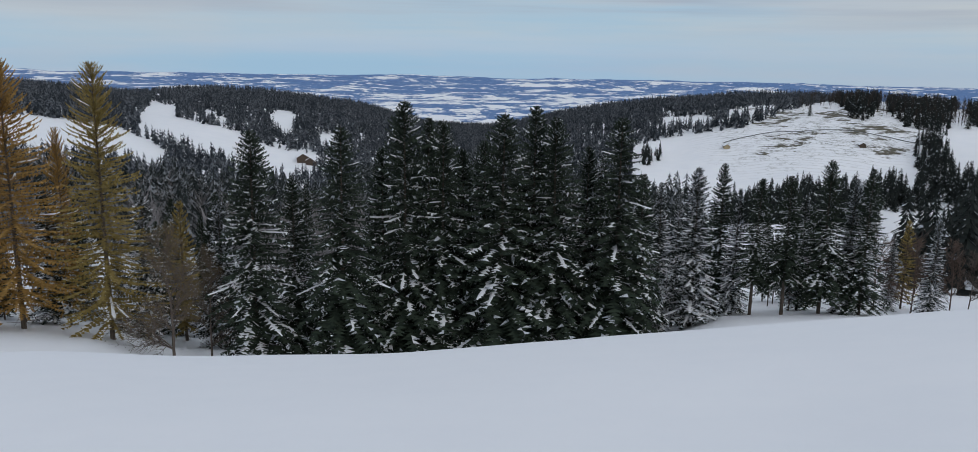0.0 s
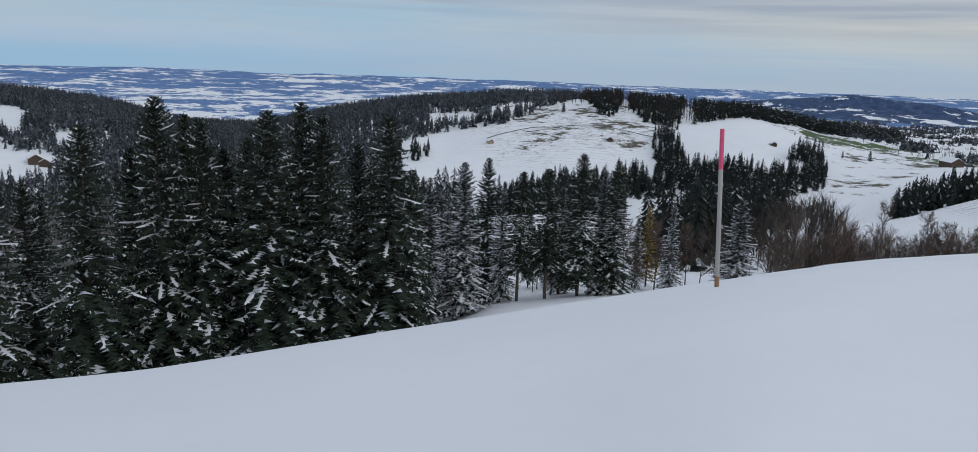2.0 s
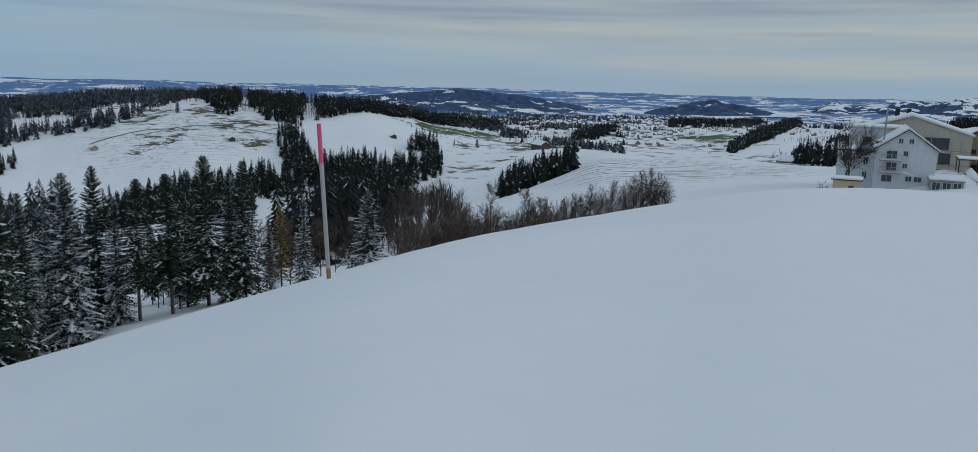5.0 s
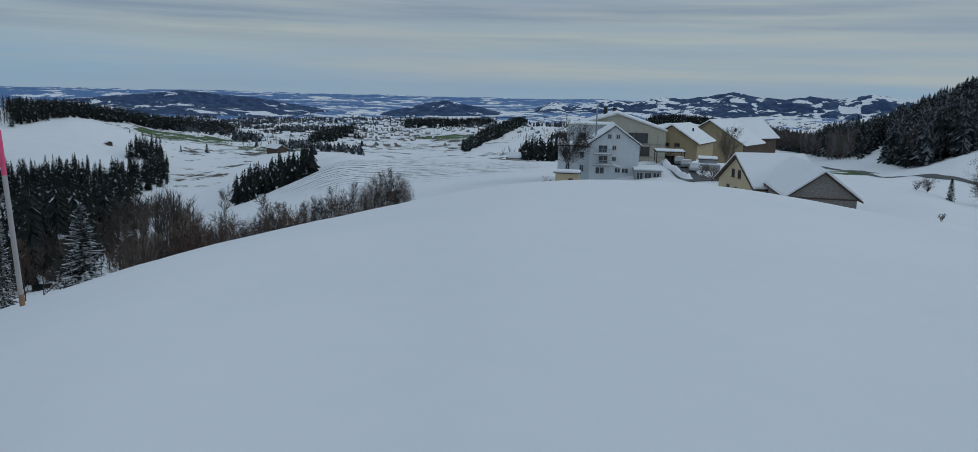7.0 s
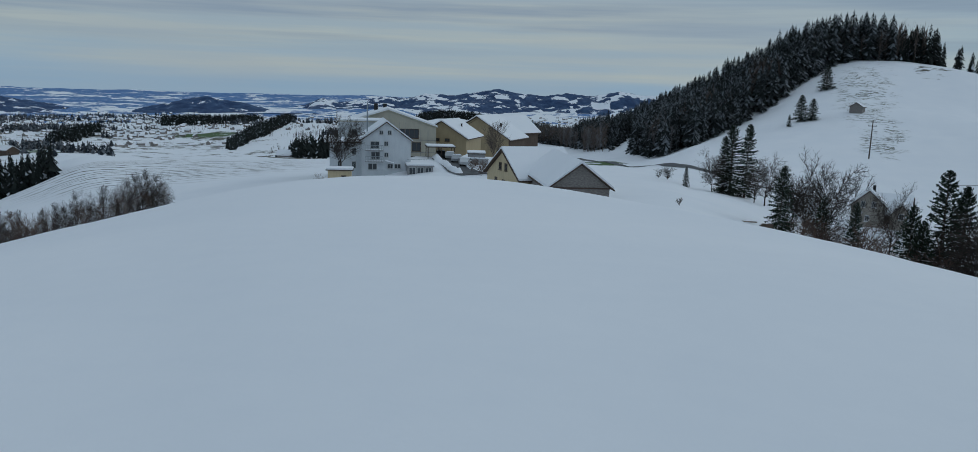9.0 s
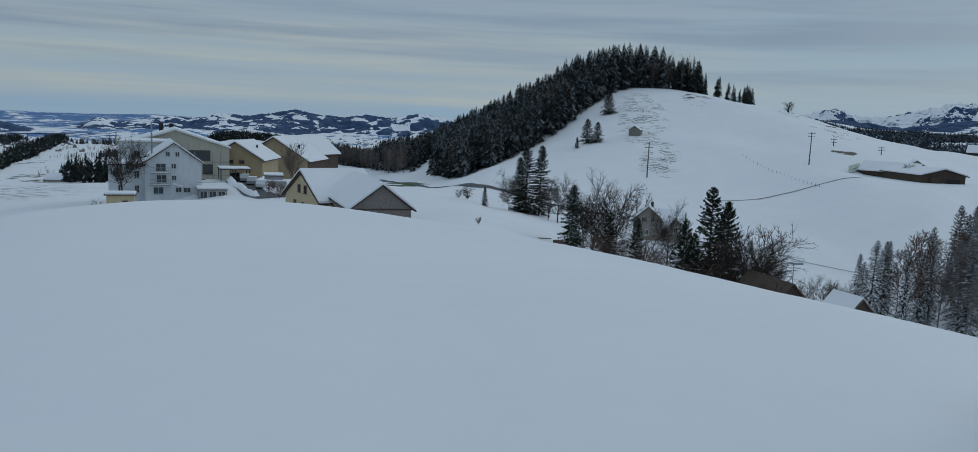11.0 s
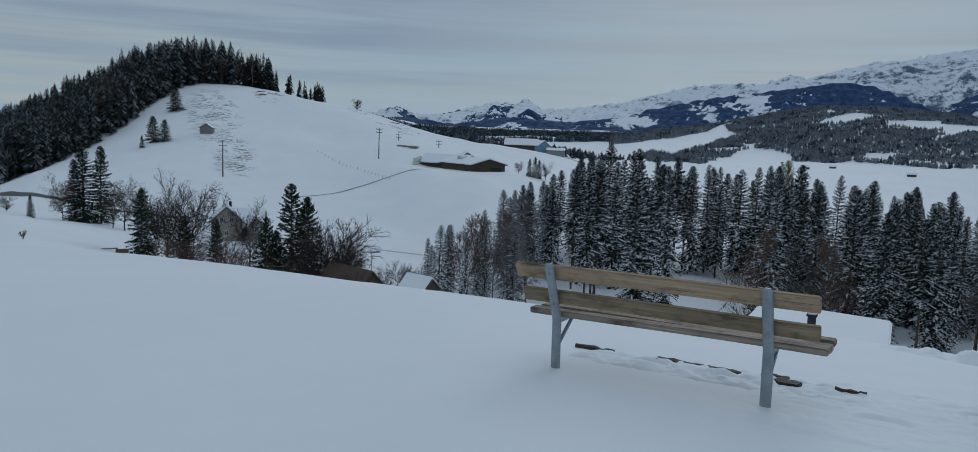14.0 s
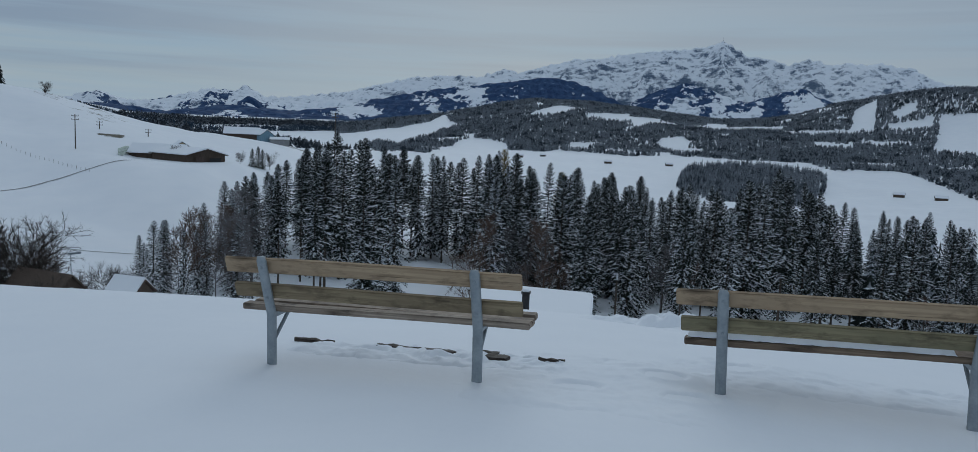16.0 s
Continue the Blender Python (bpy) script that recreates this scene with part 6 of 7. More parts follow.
# the lower farmhouse and roofs among the trees
h10 = house("farmhouse", "old farmhouse with pale gables among bare trees", *at_bearing(111.2, 129), 205)
gable("farmhouse", h10, 6.4, 6.5, -24, -15.9, -13.6, DARK_WOOD, 0.4)
h10b = house("farmhouse_wing", "pale gabled wing of an old farmhouse", *at_bearing(110.16, 125), 290)
gable("farmhouse_wing", h10b, 4.3, 5, -24, -14.45, -12.45, WEATHERED, 0.35)
for u, z in ((-0.7, -14.2), (0.7, -14.2), (0.0, -16.2)):
    window(h10b, "S", 2.5, u, z, 0.6, 0.9)
h10c = house("farmhouse_wing", "second pale gabled wing of the farmhouse", *at_bearing(112.16, 125), 292)
gable("farmhouse_wing", h10c, 2.8, 5, -24, -15.6, -14.15, WEATHERED, 0.3)
window(h10c, "S", 2.5, 0.0, -15.6, 0.7, 0.9)
part("chimney", box_bm((0.35, 0, -14), (0.75, 0.4, -11.7)), BLACK, h10b)
h11 = house("cottage", "dark brown roof of a cottage below the slope", 71.3, -39.2, 263, "house")
gable("cottage", h11, 3.2, 6.6, -24, -15.9, -14.3, DARK_WOOD, 0.35, 0, DARK_WOOD)
window(h11, "S", 3.3, 0.0, -15.6, 0.5, 0.6)
h12 = house("cottage", "snow-roofed cottage with brown gable", *at_bearing(123.75, 77), 256, "house")
gable("cottage", h12, 2.1, 3.0, -24, -15.45, -14.5, DARK_WOOD, 0.3, 0.18)
lp = spot(120.25, 110)
lamp_post = new("street_lamp")
lamp_post.matrix_basis = pose(lp.x, lp.y, lp.z, 0, 0, 0)
tagged(lamp_post, "slim grey street lamp with a flat head dusted with snow", "street lamp")
tall = reach(120.25, 110, -8.85)
f = Faces()
f.tube((0, 0, -0.5), (0, 0, tall), 0.07, 0.05, 8)
part("post", f.mesh("post", STEEL), None, lamp_post)
part("head", box_bm((-0.25, -1.2, tall - 0.1), (0.25, 0.25, tall + 0.12), 0.03), STEEL, lamp_post)
part("snow_cover", box_bm((-0.2, -1.1, tall + 0.123), (0.2, 0.2, tall + 0.22), 0.03), SNOW, lamp_post)

# hut on the steep meadow, pylons
hp = spot(108.9, 305)
hut = house("hay_hut", "small weathered wooden hay hut", hp.x, hp.y, 300, "hut")
gable("hay_hut", hut, 4.2, 4.5, hp.z - EYE - 2, hp.z - EYE + 1.8, hp.z - EYE + 3.2, SHINGLE, 0.3, 0.08)
POLE_WOOD = panel("pole_timber", (0.12, 0.10, 0.085), (0.07, 0.06, 0.05))


def mast(az, r, el):
    p = spot(az, r)
    tall = reach(az, r, el)
    m = new("power_pole")
    m.matrix_basis = pose(p.x, p.y, p.z, 0, 0, -az)
    tagged(m, "tall wooden power pole with cross-arms", "pole", "power poles")
    f = Faces()
    f.tube((0, 0, -1), (0, 0, tall), 0.2, 0.13, 8)
    part("post", f.mesh("post", POLE_WOOD), None, m)
    for dz in (0.5, 1.6):
        part("cross_arm", box_bm((-1.1, -0.08, tall - dz - 0.08), (1.1, 0.08, tall - dz + 0.08)), POLE_WOOD, m)
        for x in (-1.0, 1.0):
            part("insulator", box_bm((x - 0.07, -0.07, tall - dz + 0.08), (x + 0.07, 0.07, tall - dz + 0.35)), STONE, m)


for a, r, e in [(120.6, 283, 0.09), (109.9, 243, -1.15), (137.2, 262, 1.0), (122.0, 332, -0.26), (124.9, 336, -0.65)]:
    mast(a, r, e)


# ---- roads and far village ----
def strip(name, label, pts, width, material, lift=0.12):
    """A road draped over the ground along a line of bearings and distances."""
    f = Faces()
    line = [Vector(at_bearing(a, r)) for a, r in pts]
    run = []
    for p, q in zip(line, line[1:]):
        n = max(2, int((q - p).length / 3))
        run += [p.lerp(q, k / n) for k in range(n)]
    run.append(line[-1])
    v = []
    for k, p in enumerate(run):
        d = (run[min(k + 1, len(run) - 1)] - run[max(k - 1, 0)]).normalized()
        s = Vector((-d.y, d.x)) * width / 2
        for q in (p + s, p - s):
            v.append((q.x, q.y, height(q.x, q.y) + lift))
    fs = [(2 * k, 2 * k + 1, 2 * k + 3, 2 * k + 2) for k in range(len(run) - 1)]
    return tagged(new(name, mesh_of(name, v, fs, material)), label, "road", kind="structure")


strip("road", "cleared asphalt lane between snow banks", [(90.5, 330), (93.0, 285), (95.2, 250), (98.7, 205), (102.7, 188), (107, 178)], 3.6, ASPHALT)
strip("road", "narrow farm track scraped through snow", [(114.6, 222), (119.0, 240), (122.4, 250), (124.1, 256)], 0.7, STONE, 0.08)
strip("road", "farm track along the pasture hill", [(21.8, 575), (25, 600), (29, 605), (33.6, 590)], 1.8, ASPHALT)
strip("road", "yard and drive between the houses", [(82.4, 172), (81.4, 162), (80.9, 155), (81.5, 146), (82.3, 135), (83.2, 128)], 5.0, ASPHALT)
strip("road", "narrow farm track along the valley", [(117.5, 165), (121, 160), (124.5, 158)], 0.5, STONE, 0.06)

def snow_bank(label, pts, width, tall, seed):
    """A long heap of ploughed snow along a line of bearings and distances."""
    line = [Vector(at_bearing(a, r)) for a, r in pts]
    run = []
    for p, q in zip(line, line[1:]):
        n = max(3, int((q - p).length / 0.8))
        run += [p.lerp(q, k / n) for k in range(n)]
    run.append(line[-1])
    rnd = random.Random(seed)
    v, m = [], 6
    for k, p in enumerate(run):
        d = (run[min(k + 1, len(run) - 1)] - run[max(k - 1, 0)]).normalized()
        s = Vector((-d.y, d.x))
        h = tall * rnd.uniform(0.7, 1.2) * min(1, (k + 0.3) / 2, (len(run) - 0.7 - k) / 2)
        for j in range(m + 1):
            u = j / m * 2 - 1
            q = p + s * (u * width / 2)
            v.append((q.x, q.y, height(q.x, q.y) - 0.05 + h * (1 - u * u) * rnd.uniform(0.85, 1.15)))
    fs = [(k * 7 + j, k * 7 + j + 1, k * 7 + j + 8, k * 7 + j + 7) for k in range(len(run) - 1) for j in range(m)]
    return tagged(new("snow_bank", mesh_of("snow_bank", v, fs, SNOW, True)), label, "snow")


snow_bank("ploughed snow bank beside the drive", [(80.2, 160), (80.5, 150), (81.2, 141), (82.1, 131)], 1.6, 0.9, 1)
snow_bank("ploughed snow bank between yard and farmhouse", [(83.0, 165), (82.2, 155), (82.4, 147), (83.1, 138)], 1.6, 0.8, 2)
wall_line = new("garden_wall")
wp = spot(83.0, 146)
wall_line.matrix_basis = pose(wp.x, wp.y, wp.z, 0, 0, 180 - 262)
tagged(wall_line, "grey concrete retaining wall capped with snow", "wall")
part("wall", box_bm((-2.8, -0.15, -1.5), (2.8, 0.15, 1.1)), STONE, wall_line)
part("snow_cover", box_bm((-2.75, -0.2, 1.103), (2.75, 0.2, 1.35), 0.06), SNOW, wall_line)

vil = random.Random(21)
VW = [speckled("village_walls", (0.16, 0.15, 0.15), (0.36, 0.33, 0.30), 0.02, world_space=True)]
walls, roofs = Faces(), Faces()
for k in range(900):
    if k < 640:
        a, r = vil.gauss(58, 6), vil.gauss(1350, 260)
    elif k < 690:
        a, r = vil.uniform(69, 73.5), vil.uniform(390, 560)
    else:
        a, r = vil.uniform(74, 92), vil.uniform(1300, 1900)
    if r < 300 or (640 <= k < 690 and a < 69.5) or (k < 640 and r < 820):
        continue
    p = spot(a, r)
    s = vil.uniform(0.7, 1.5) * (0.37 if r > 800 else 0.46)
    w, l, e, t = 4 * s, 6 * s, 5 * s, 8 * s
    c, d = math.cos(k), math.sin(k)
    loc = lambda x, y, z: (p.x + x * c - y * d, p.y + x * d + y * c, p.z + z)
    walls.add([loc(x, y, z) for z in (-2, e) for x, y in ((-w, -l), (w, -l), (w, l), (-w, l))] + [loc(0, -l, t), loc(0, l, t)],
              [(0, 1, 5, 4), (1, 2, 6, 5), (2, 3, 7, 6), (3, 0, 4, 7), (4, 5, 8), (6, 7, 9)])
    roofs.add([loc(-w - 0.6, -l - 0.6, e - 0.6), loc(0, -l - 0.6, t + 0.3), loc(0, l + 0.6, t + 0.3), loc(-w - 0.6, l + 0.6, e - 0.6), loc(w + 0.6, -l - 0.6, e - 0.6), loc(w + 0.6, l + 0.6, e - 0.6)],
              [(0, 1, 2, 3), (1, 4, 5, 2)])
village = tagged(new("distant_village", walls.mesh("distant_village", VW[0])), "distant village of small houses with snowy roofs", "village", kind="stuff")
part("snow_cover", roofs.mesh("snow_cover", SNOW), None, village)

# single farm buildings dotted over the far fields
for n, (a, r, b, s, mat_) in enumerate([(152.2, 1120, 240, 0.6, DARK_WOOD), (156.9, 1054, 250, 0.75, DARK_WOOD), (176.0, 844, 265, 0.75, DARK_WOOD), (178.4, 836, 262, 0.8, DARK_WOOD), (52.5, 626, 200, 1.1, DARK_WOOD),
                                        (30.6, 560, 200, 0.45, DARK_WOOD), (22.0, 560, 190, 0.45, OCHRE), (41.8, 600, 210, 0.45, DARK_WOOD), (-17.5, 820, 180, 0.8, DARK_WOOD), (-8.2, 500, 170, 0.9, DARK_WOOD), (-7.4, 490, 200, 0.8, DARK_WOOD),
                                        (19.0, 420, 180, 0.5, DARK_WOOD), (150.5, 1080, 240, 0.8, DARK_WOOD), (161.2, 1065, 240, 0.7, DARK_WOOD)]):
    x0, y0 = at_bearing(a, r)
    g0 = ground_under(a, r)
    hh = house("farm_building", "small dark farm building on a snowy slope", x0, y0, b, "barn")
    gable("farm_building", hh, 8 * s, 13 * s, g0 - 3, g0 + 3.2 * s, g0 + 5.6 * s, mat_, 0.5, 0.3)

# ---- on the knoll: snow pole, benches, shed roof ----
def wood_material(name, pale, dark, tint):
    k = Mat(name, pale, 0.75)
    v = k.coords((0.7, 22, 22), False)
    grain = k.noise(v, 2.2, 6.0, 0.6)
    stain = k.noise(k.coords((1.5, 5, 5), False), 1.3, 4.0)
    col = k.ramp(grain, [(0.30, dark), (0.47, tuple((p + q) / 2 for p, q in zip(dark, pale))), (0.60, pale)])
    col = k.mix(k.ramp(stain, [(0.42, (0, 0, 0)), (0.62, (1, 1, 1))]), col, tint)
    knot = k.node("ShaderNodeTexVoronoi", Scale=1.0)
    k.link(k.coords((1.9, 0.4, 7.5), False), knot.inputs["Vector"])
    col = k.mix(k.ramp(knot.outputs["Distance"], [(0.10, (1, 1, 1)), (0.26, (0, 0, 0))]), col, tuple(c * 0.28 for c in dark))
    crack = k.noise(k.coords((0.5, 60, 60), False), 2.0, 3.0, 0.5)
    col = k.mix(k.ramp(crack, [(0.66, (0, 0, 0)), (0.70, (0.8, 0.8, 0.8))]), col, tuple(c * 0.35 for c in dark))
    grime = k.noise(k.coords((3.0, 3.0, 9.0), False), 1.6, 5.0, 0.65)
    col = k.mix(k.ramp(grime, [(0.50, (0, 0, 0)), (0.68, (0.85, 0.85, 0.85))]), col, tuple(c * 0.5 for c in dark))
    k.color(col)
    k.bump(k.mix(0.5, grain, crack), 0.5, 0.005)
    return k.m


TOP_WOOD = wood_material("warm_plank_wood", (0.48, 0.36, 0.23), (0.30, 0.215, 0.135), (0.385, 0.285, 0.185))
LOW_WOOD = wood_material("stained_plank_wood", (0.35, 0.28, 0.17), (0.16, 0.12, 0.075), (0.22, 0.17, 0.105))
GREEN_WOOD = wood_material("mossy_plank_wood", (0.34, 0.29, 0.17), (0.17, 0.14, 0.085), (0.21, 0.185, 0.11))
SEAT_WOOD = wood_material("weathered_seat_wood", (0.46, 0.38, 0.30), (0.15, 0.115, 0.09), (0.27, 0.215, 0.165))
WET_WOOD = wood_material("wet_seat_wood", (0.27, 0.20, 0.14), (0.11, 0.08, 0.058), (0.16, 0.115, 0.08))
PINK = speckled("pink_paint", (0.62, 0.07, 0.17), (0.72, 0.11, 0.22), 3.0, rough=0.6)
POLE_GREY = speckled("weathered_pole_wood", (0.30, 0.28, 0.27), (0.48, 0.46, 0.45), 2.2, 0.3, 0.7, 0.8, 0.3, (1, 1, 0.2))
POLE_FOOT = speckled("brown_pole_foot", (0.22, 0.12, 0.06), (0.36, 0.24, 0.15), 3.0, 0.3, 0.7)

pole = new("snow_pole")
base, tip = Vector((5.86, 7.61, EYE - 2.4)), Vector((5.95, 7.89, EYE - 0.585))
pole.matrix_basis = Matrix.Translation(base) @ (tip - base).to_track_quat("Z", "Y").to_matrix().to_4x4()
tagged(pole, "slim wooden snow pole with a pink painted top", "snow pole")
long = (tip - base).length


def rod(name, a, b, ra, rb, mat_, label=""):
    f = Faces()
    f.tube((0, 0, a), (0, 0, b), ra, rb, 14)
    f.add([(rb * math.cos(k * 2 * math.pi / 14), rb * math.sin(k * 2 * math.pi / 14), b) for k in range(14)], [tuple(range(14))])
    part(name, f.mesh(name, mat_, True), None, pole, label)


rod("shaft", 0.12, long - 0.47, 0.027, 0.026, POLE_GREY, "bare grey wooden shaft")
rod("foot", -0.6, 0.12, 0.028, 0.027, POLE_FOOT, "rusty brown foot of the pole")
rod("painted_top", long - 0.47, long, 0.0265, 0.026, PINK, "bright pink painted top")


def plank_bm(x0, x1, y0, y1, z0, z1, seed):
    """A plank with softened edges and a slight bow."""
    bm = box_bm((x0, y0, z0), (x1, y1, z1))
    bmesh.ops.subdivide_edges(bm, edges=[e for e in bm.edges if abs(e.verts[0].co.x - e.verts[1].co.x) > 0.5], cuts=9)
    rnd = random.Random(seed)
    p = rnd.uniform(0, 6)
    for v in bm.verts:
        v.co.z += 0.004 * math.sin(v.co.x * 2.2 + p)
        v.co.y += 0.003 * math.sin(v.co.x * 3.1 + p * 2)
    sharp = [e for e in bm.edges if len(e.link_faces) == 2 and e.calc_face_angle(0) > 0.6]
    bmesh.ops.bevel(bm, geom=sharp, offset=0.006, segments=2, affect="EDGES")
    return bm


def bench(x, y, z, yaw, tilt, seed, label, snow):
    """A park bench of planks on two steel uprights. Local x runs along the bench, +y is the side of the seat."""
    b = new("bench")
    # local -y is the back
    b.matrix_basis = Matrix.Translation((x, y, z)) @ Matrix.Rotation(yaw, 4, "Z") @ Matrix.Rotation(-math.atan(tilt), 4, "Y")
    tagged(b, label, "bench", "benches on the knoll")
    H, lean = 0.695, 0.149
    back = lambda zz: -lean * max(0, (zz - 0.28) / (H - 0.28)) ** 1.0
    for sx in (-0.7135, 0.7135):
        f = Faces()
        prof = [(-0.25, 0.0), (0.28, 0.0), (0.36, back(0.36)), (H - 0.03, back(H - 0.03)), (H, back(H))]
        rings = []
        for zz, yy in prof:
            w, d = (0.032, 0.026) if zz < H - 0.01 else (0.022, 0.018)
            n = len(f.v)
            f.v.extend([(sx + w * math.cos(q) * 1.08, yy + d * math.sin(q), zz) for q in [k * math.pi / 5 for k in range(10)]])
            rings.append(n)
        for p, q in zip(rings, rings[1:]):
            f.f.extend([(p + k, p + (k + 1) % 10, q + (k + 1) % 10, q + k) for k in range(10)])
        f.f.append(tuple(rings[-1] + k for k in range(10)))
        up = part("upright", f.mesh("upright", STEEL, True), None, b, "galvanised steel upright")
        for zz in (0.40, 0.62):
            bm = bmesh.new()
            bmesh.ops.create_uvsphere(bm, u_segments=10, v_segments=6, radius=0.013)
            bmesh.ops.translate(bm, verts=bm.verts, vec=(sx, back(zz) - 0.027, zz))
            part("bolt", bm, STEEL, up)
        part("seat_bracket", box_bm((sx - 0.02, -0.0, 0.255), (sx + 0.02, 0.42, 0.295), 0.005), STEEL, b)
        br = Faces()
        br.tube((sx, 0.01, 0.08), (sx, 0.26, 0.26), 0.014, 0.014, 6)
        part("brace", br.mesh("brace", STEEL), None, b, "slanting steel brace")
    ends = (-1.0, 1.0)
    # back boards, on the seat side of the uprights
    for z0, z1, m, nm in ((0.565, 0.672, TOP_WOOD, "warm brown top back board"), (0.385, 0.487, GREEN_WOOD if snow else LOW_WOOD, "green-stained lower back board" if snow else "stained brown lower back board")):
        yb = back((z0 + z1) / 2) + 0.03
        bm = plank_bm(ends[0] + (0.03 if z0 < 0.5 else 0), ends[1], yb, yb + 0.034, z0, z1, seed + int(z0 * 100))
        bmesh.ops.rotate(bm, verts=bm.verts, cent=(0, yb, (z0 + z1) / 2), matrix=Matrix.Rotation(math.atan(0.149 / 0.415), 3, "X"))
        part("back_board", bm, m, b, nm)
    for k in range(3):
        y0 = 0.04 + k * 0.128
        drop_ = (0.0, 0.006, -0.004)[k]
        part("seat_board", plank_bm(ends[0] + 0.02 * k + 0.05, ends[1] + 0.04, y0, y0 + 0.096, 0.295 - drop_, 0.337 - drop_, seed + 40 + k), WET_WOOD if snow else SEAT_WOOD, b)
    if snow:
        lo, hi = snow
        n = 60
        v, fs = [], []
        rnd = random.Random(seed)
        rows = [(0.052, 0.341), (0.062, 0.374), (0.2, 0.392), (0.34, 0.386), (0.39, 0.341)]
        for i in range(n + 1):
            xx = lo + (hi - lo) * i / n
            e = min(1, i / 2, (n - i) / 2)
            for j, (yy, zz) in enumerate(rows):
                v.append((xx + rnd.uniform(-0.01, 0.01), yy + rnd.uniform(-0.008, 0.008), 0.341 + (zz - 0.341) * (0.35 + 0.65 * e) * rnd.uniform(0.85, 1.12)))
        for i in range(n):
            for j in range(4):
                a = i * 5 + j
                fs.append((a, a + 5, a + 6, a + 1))
        tagged(new("seat_snow", mesh_of("seat_snow", [b.matrix_basis @ Vector(q) for q in v], fs, SNOW, True)), "thin crusted snow lying on the bench seat", "snow")
    return b


bench(3.537, -4.212, EYE - 1.537, -2.796, 0.015, 3, "plank bench with steel uprights, its seat swept clear of snow", None)
bench(0.832, -5.429, EYE - 1.551, -2.89, 0.041, 9, "plank bench with steel uprights and snow on its seat", (-0.93, 0.62))


def lumps(name, label, cx, cy, length, width, tall, turn, seed, bumps=0.5):
    """A low ridge of disturbed snow."""
    n, m = 64, 22
    v, fs = [], []
    for i in range(n + 1):
        for j in range(m + 1):
            u, w = i / n * 2 - 1, j / m * 2 - 1
            x, y = u * length / 2, w * width / 2
            px = cx + x * math.cos(turn) - y * math.sin(turn)
            py = cy + x * math.sin(turn) + y * math.cos(turn)
            env = max(0, 1 - u * u) ** 0.5 * max(0, 1 - w * w) ** 0.8
            q = noise.fractal(Vector((px * 5 + seed, py * 5, 0)), 0.8, 2.1, 5)
            v.append((px, py, height(px, py) - 0.02 + env * tall * max(0, 1 - bumps + bumps * (0.5 + 1.4 * q))))
    for i in range(n):
        for j in range(m):
            a = i * (m + 1) + j
            fs.append((a, a + m + 1, a + m + 2, a + 1))
    return tagged(new(name, mesh_of(name, v, fs, SNOW, True)), label, "snow", kind="structure")


# beside the first bench: a half-buried footboard and kicked-up snow
ux, uy = math.cos(-2.796), math.sin(-2.796)
wx0, wy0 = math.sin(-2.796), -math.cos(-2.796)


def by_bench(u, w):
    return 3.537 + ux * u - wx0 * w, -4.212 + uy * u - wy0 * w


SODDEN = speckled("sodden_board", (0.035, 0.028, 0.023), (0.10, 0.08, 0.065), 4.0, 0.3, 0.7, 0.7, 0.5, (0.4, 3, 3))


def crust(name, label, cx, cy, length, width, turn, lift, rough, seed, pits):
    """A patch of broken, trodden snow over the smooth cover, with pits where it was kicked out."""
    n, m = int(length / 0.022), int(width / 0.022)
    c, s = math.cos(turn), math.sin(turn)
    v = []
    for i in range(n + 1):
        for j in range(m + 1):
            u, w = i / n * 2 - 1, j / m * 2 - 1
            x, y = u * length / 2, w * width / 2
            px, py = cx + x * c - y * s, cy + x * s + y * c
            wav = noise.noise(Vector((px * 1.9 + seed, py * 1.9, 3)))
            env = min(1, max(0, (1 - (u * u) ** 1.5) * (1 - (w * w) ** 1.5)) * 2.2 * (0.75 + 0.5 * wav))
            q = noise.fractal(Vector((px * 6 + seed, py * 6, 0)), 0.7, 2.1, 4)
            blocks = min(0.9, max(0.0, noise.fractal(Vector((px * 13, py * 13, seed)), 0.8, 2.1, 4) - 0.15))
            z = lift * (0.7 + 0.5 * q) + rough * (q * 0.6 + blocks)
            for pu, pw, pr, deep in pits:
                d = ((x - pu) ** 2 + ((y - pw) * 1.5) ** 2) / pr**2
                z -= deep * math.exp(-d * d) - 0.35 * deep * math.exp(-((math.sqrt(d) - 1.35) / 0.3) ** 2)
            v.append((px, py, height(px, py) - 0.02 + env * max(0.004, z + 0.02)))
    fs = [(i * (m + 1) + j, (i + 1) * (m + 1) + j, (i + 1) * (m + 1) + j + 1, i * (m + 1) + j + 1) for i in range(n) for j in range(m)]
    return tagged(new(name, mesh_of(name, v, fs, SNOW, True)), label, "snow", kind="structure")


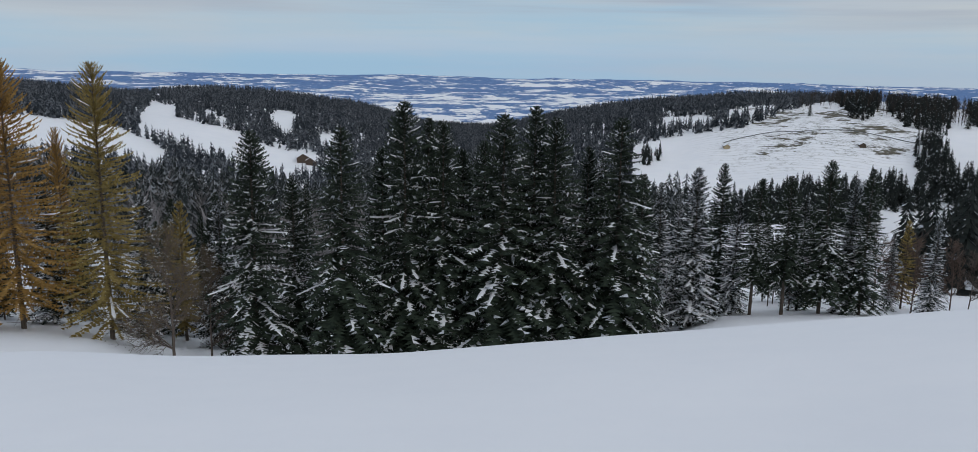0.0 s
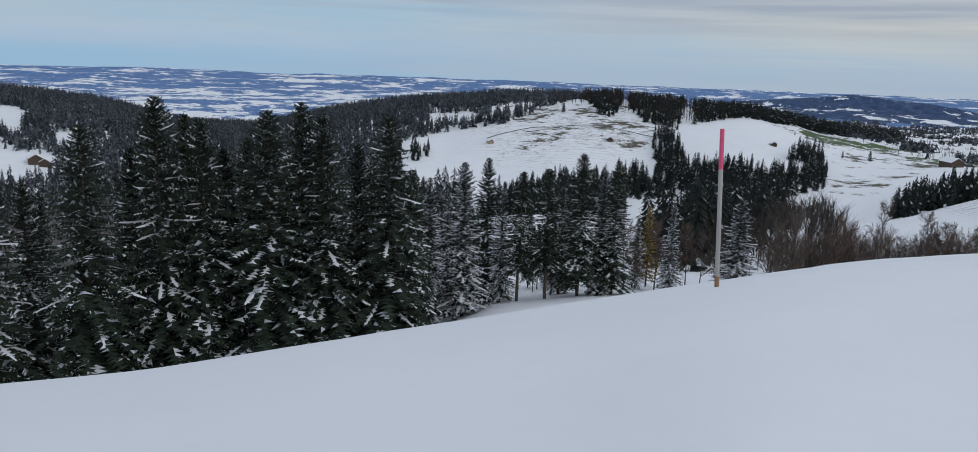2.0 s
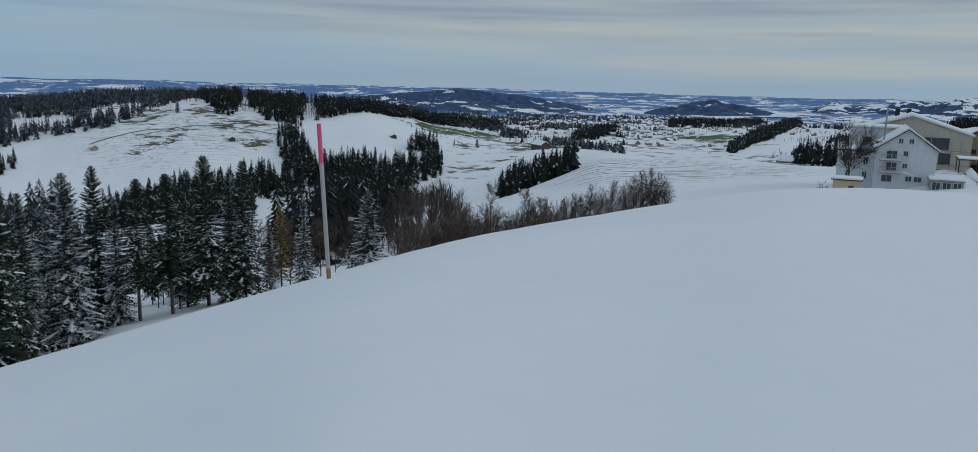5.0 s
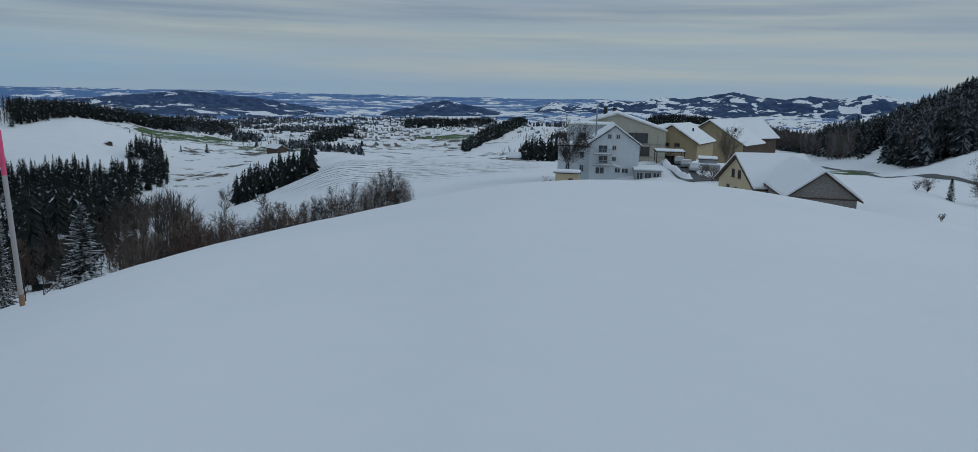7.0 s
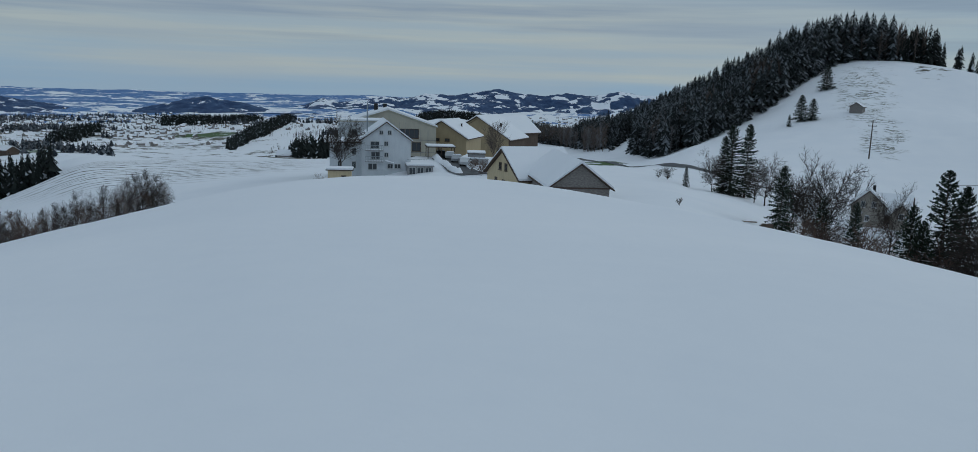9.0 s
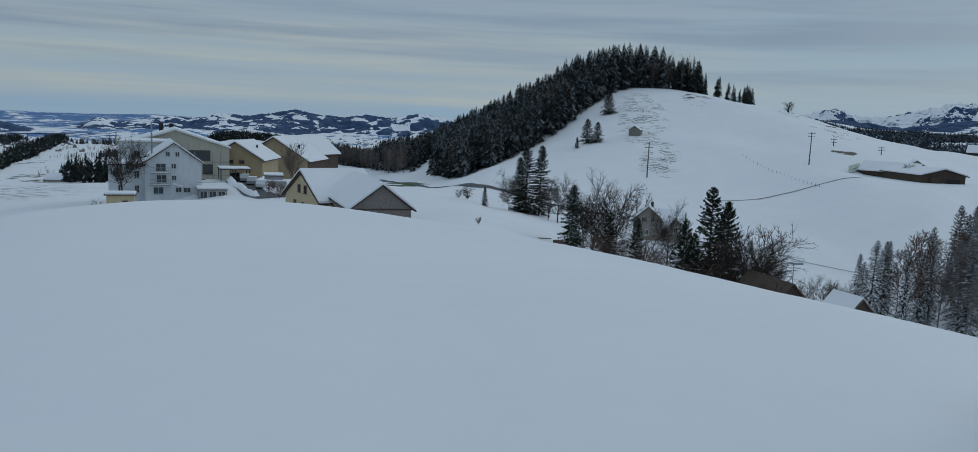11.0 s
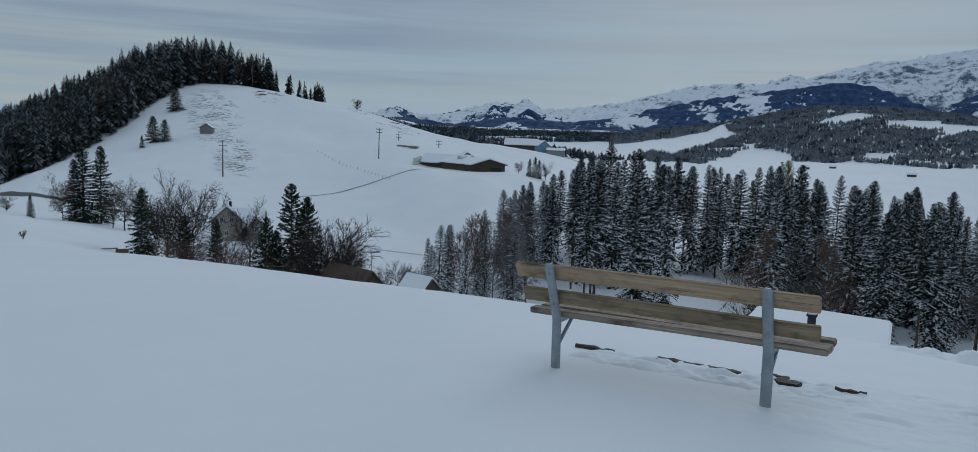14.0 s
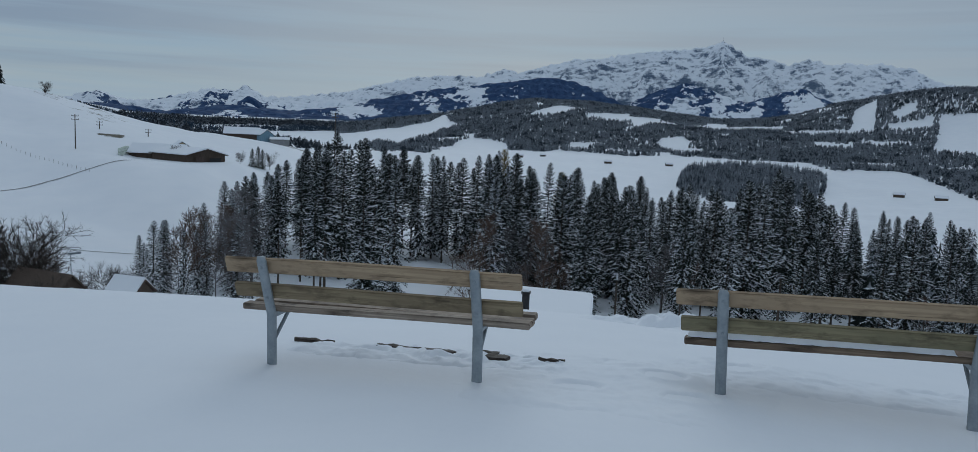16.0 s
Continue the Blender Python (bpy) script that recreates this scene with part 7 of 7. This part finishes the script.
x, y = by_bench(0.25, 0.66)
crust("trodden_snow", "broken crusted snow kicked up under the bench", x, y, 2.4, 0.62, -2.796, 0.018, 0.026, 3, [(0.55, 0.05, 0.16, 0.05), (0.1, -0.05, 0.12, 0.05), (-0.5, 0.0, 0.12, 0.04), (0.8, 0.1, 0.1, 0.04)])
for k, (u, w, ln, wd, turn) in enumerate([(0.06, 0.80, 0.62, 0.055, 0.03), (0.66, 0.74, 0.26, 0.11, -0.1), (0.60, 0.86, 0.2, 0.05, 0.12), (1.1, 0.76, 0.2, 0.04, 0.05), (-0.78, 0.84, 0.34, 0.045, -0.03)]):
    x, y = by_bench(u, w)
    rnd = random.Random(k)
    bm = plank_bm(-ln / 2, ln / 2, -wd / 2, wd / 2, -0.06, 0.0, 70 + k) if ln > 0.5 else box_bm((-ln / 2, -wd / 2, -0.06), (ln / 2, wd / 2, 0.0), 0.006)
    bmesh.ops.subdivide_edges(bm, edges=[e for e in bm.edges if e.calc_length() > 0.15], cuts=5)
    for q in bm.verts:
        q.co += Vector((0, rnd.uniform(-0.008, 0.008), rnd.uniform(-0.012, 0.004)))
    ob = new("footboard")
    part("board", bm, SODDEN, ob)
    ob.matrix_basis = pose(x, y, height(x, y) + (0.029 if k != 1 else 0.036), 0, 0, math.degrees(-2.796 + math.pi + turn))
    tagged(ob, "dark sodden footboard buried in crusted snow", "board")
x, y = by_bench(1.55, 0.35)
crust("trodden_snow", "trodden snow with shallow footprints between the benches", x, y, 2.4, 2.0, -2.8, 0.014, 0.007, 11, [(-0.5, 0.3, 0.14, 0.03), (-0.2, -0.2, 0.14, 0.028), (0.35, 0.25, 0.14, 0.03), (0.5, -0.3, 0.15, 0.03), (0.05, 0.55, 0.13, 0.025)])
x, y = 0.75, -6.25
crust("trodden_snow", "softly trodden snow behind the second bench", x, y, 3.2, 1.1, -2.89, 0.02, 0.010, 23, [(-0.9, 0.1, 0.17, 0.03), (-0.3, -0.1, 0.16, 0.025), (0.4, 0.1, 0.17, 0.03), (1.0, 0.0, 0.16, 0.03)])
for k, (a, r, ln, wd, t) in enumerate([(161.6, 9.6, 1.0, 0.7, 0.22), (158.6, 9.8, 1.4, 0.7, 0.10), (164.0, 9.2, 1.2, 0.8, 0.08)]):
    x, y = at_bearing(a, r)
    lumps("snow_heap", "low rounded heap of snow on the edge", x, y, ln, wd, t, radians(-a), 20 + k, 0.35)

# the hut under the brow: only its snowy roof and stove pipe look over the edge
hx, hy = at_bearing(151.6, 22.5)
brow = house("garden_hut", "hut below the brow with thick snow on its roof", hx, hy, 336.6, "hut")
part("wall", box_bm((-1.75, -2.6, -9), (1.5, 2.6, -5.26)), DARK_WOOD, brow)
part("roof", prism_bm([(-1.9, -5.22), (1.68, -5.32), (1.68, -5.19), (-1.9, -5.09)], -3.0, 3.0), BLACK, brow)
bm = prism_bm([(-1.88, -5.087), (1.76, -5.19), (1.75, -4.92), (-1.86, -4.81)], -3.02, 2.95)
bmesh.ops.bevel(bm, geom=bm.edges[:], offset=0.05, segments=3, affect="EDGES")
part("snow_cover", bm, SNOW, brow)
part("fascia", box_bm((1.685, -3.0, -5.76), (1.73, 3.0, -5.33)), BLACK, brow, "dark fascia board")
pf = Faces()
pf.tube((0.02, -1.9, -5.3), (0.02, -1.9, -4.1), 0.1, 0.1, 12)
flue = part("stove_pipe", pf.mesh("stove_pipe", BLACK, True), None, brow, "black stove pipe")
part("pin", box_bm((-1.03, -2.3, -5.0), (-1.0, -2.27, -4.6)), BLACK, brow)
part("cap", box_bm((-0.10, -2.02, -4.1), (0.14, -1.78, -4.06)), BLACK, flue)
part("snow_cover", box_bm((-0.09, -2.01, -4.057), (0.13, -1.79, -3.98), 0.03), SNOW, flue)

# small things on the slope: a buried beam, a rail, a dry stalk
x, y = at_bearing(103.8, 23.5)
beam = new("beam")
part("timber", box_bm((-0.16, -0.06, -0.06), (0.16, 0.06, 0.05), 0.008), DARK_WOOD, beam)
beam.matrix_basis = pose(x, y, height(x, y) + 0.06, 0, 3, -70)
tagged(beam, "dark timber end sticking out of the snow", "timber")
x, y = at_bearing(102.6, 88)
rail = new("fence_rail")
part("timber", plank_bm(-1.1, 1.1, -0.06, 0.06, -0.05, 0.08, 91), SEAT_WOOD, rail)
rail.matrix_basis = pose(x, y, height(x, y) + 0.12, 0, 1, 77.4)
tagged(rail, "fallen fence rail lying on the snow", "rail")
stalk = broadleaf("dry_shrub", "small dry shrub poking out of the snow", 0.7, 0.9, 99, 2, TWIG, stems=3, low=0.3, thick=0.008)
p = spot(97.85, 72)
stalk.matrix_basis = pose(p.x, p.y, p.z)
for n, (a, r, h) in enumerate([(69.6, 60, 1.0), (64.9, 75, 1.3), (71.8, 64, 0.9)]):
    p = spot(a, r)
    st = new("marker_stake")
    f = Faces()
    f.tube((0, 0, -0.3), (0, 0, h), 0.025, 0.02, 6)
    part("stake", f.mesh("stake", POLE_WOOD), None, st)
    st.matrix_basis = pose(p.x, p.y, p.z)
    tagged(st, "thin wooden marker stake in the snow", "stake", "marker stakes")

# posts along the meadow
for n in range(21):
    a, r = 116.3 + 5.1 * n / 20, 288 - 45 * n / 20
    p = spot(a, r)
    post = new("fence_post")
    f = Faces()
    f.tube((0, 0, -0.4), (0.03, 0, 0.75 + 0.25 * (n * 7 % 5) / 5), 0.045, 0.04, 6)
    part("stake", f.mesh("stake", POLE_WOOD), None, post)
    post.matrix_basis = pose(p.x, p.y, p.z)
    tagged(post, "short wooden fence post standing in snow", "post", "fence posts")
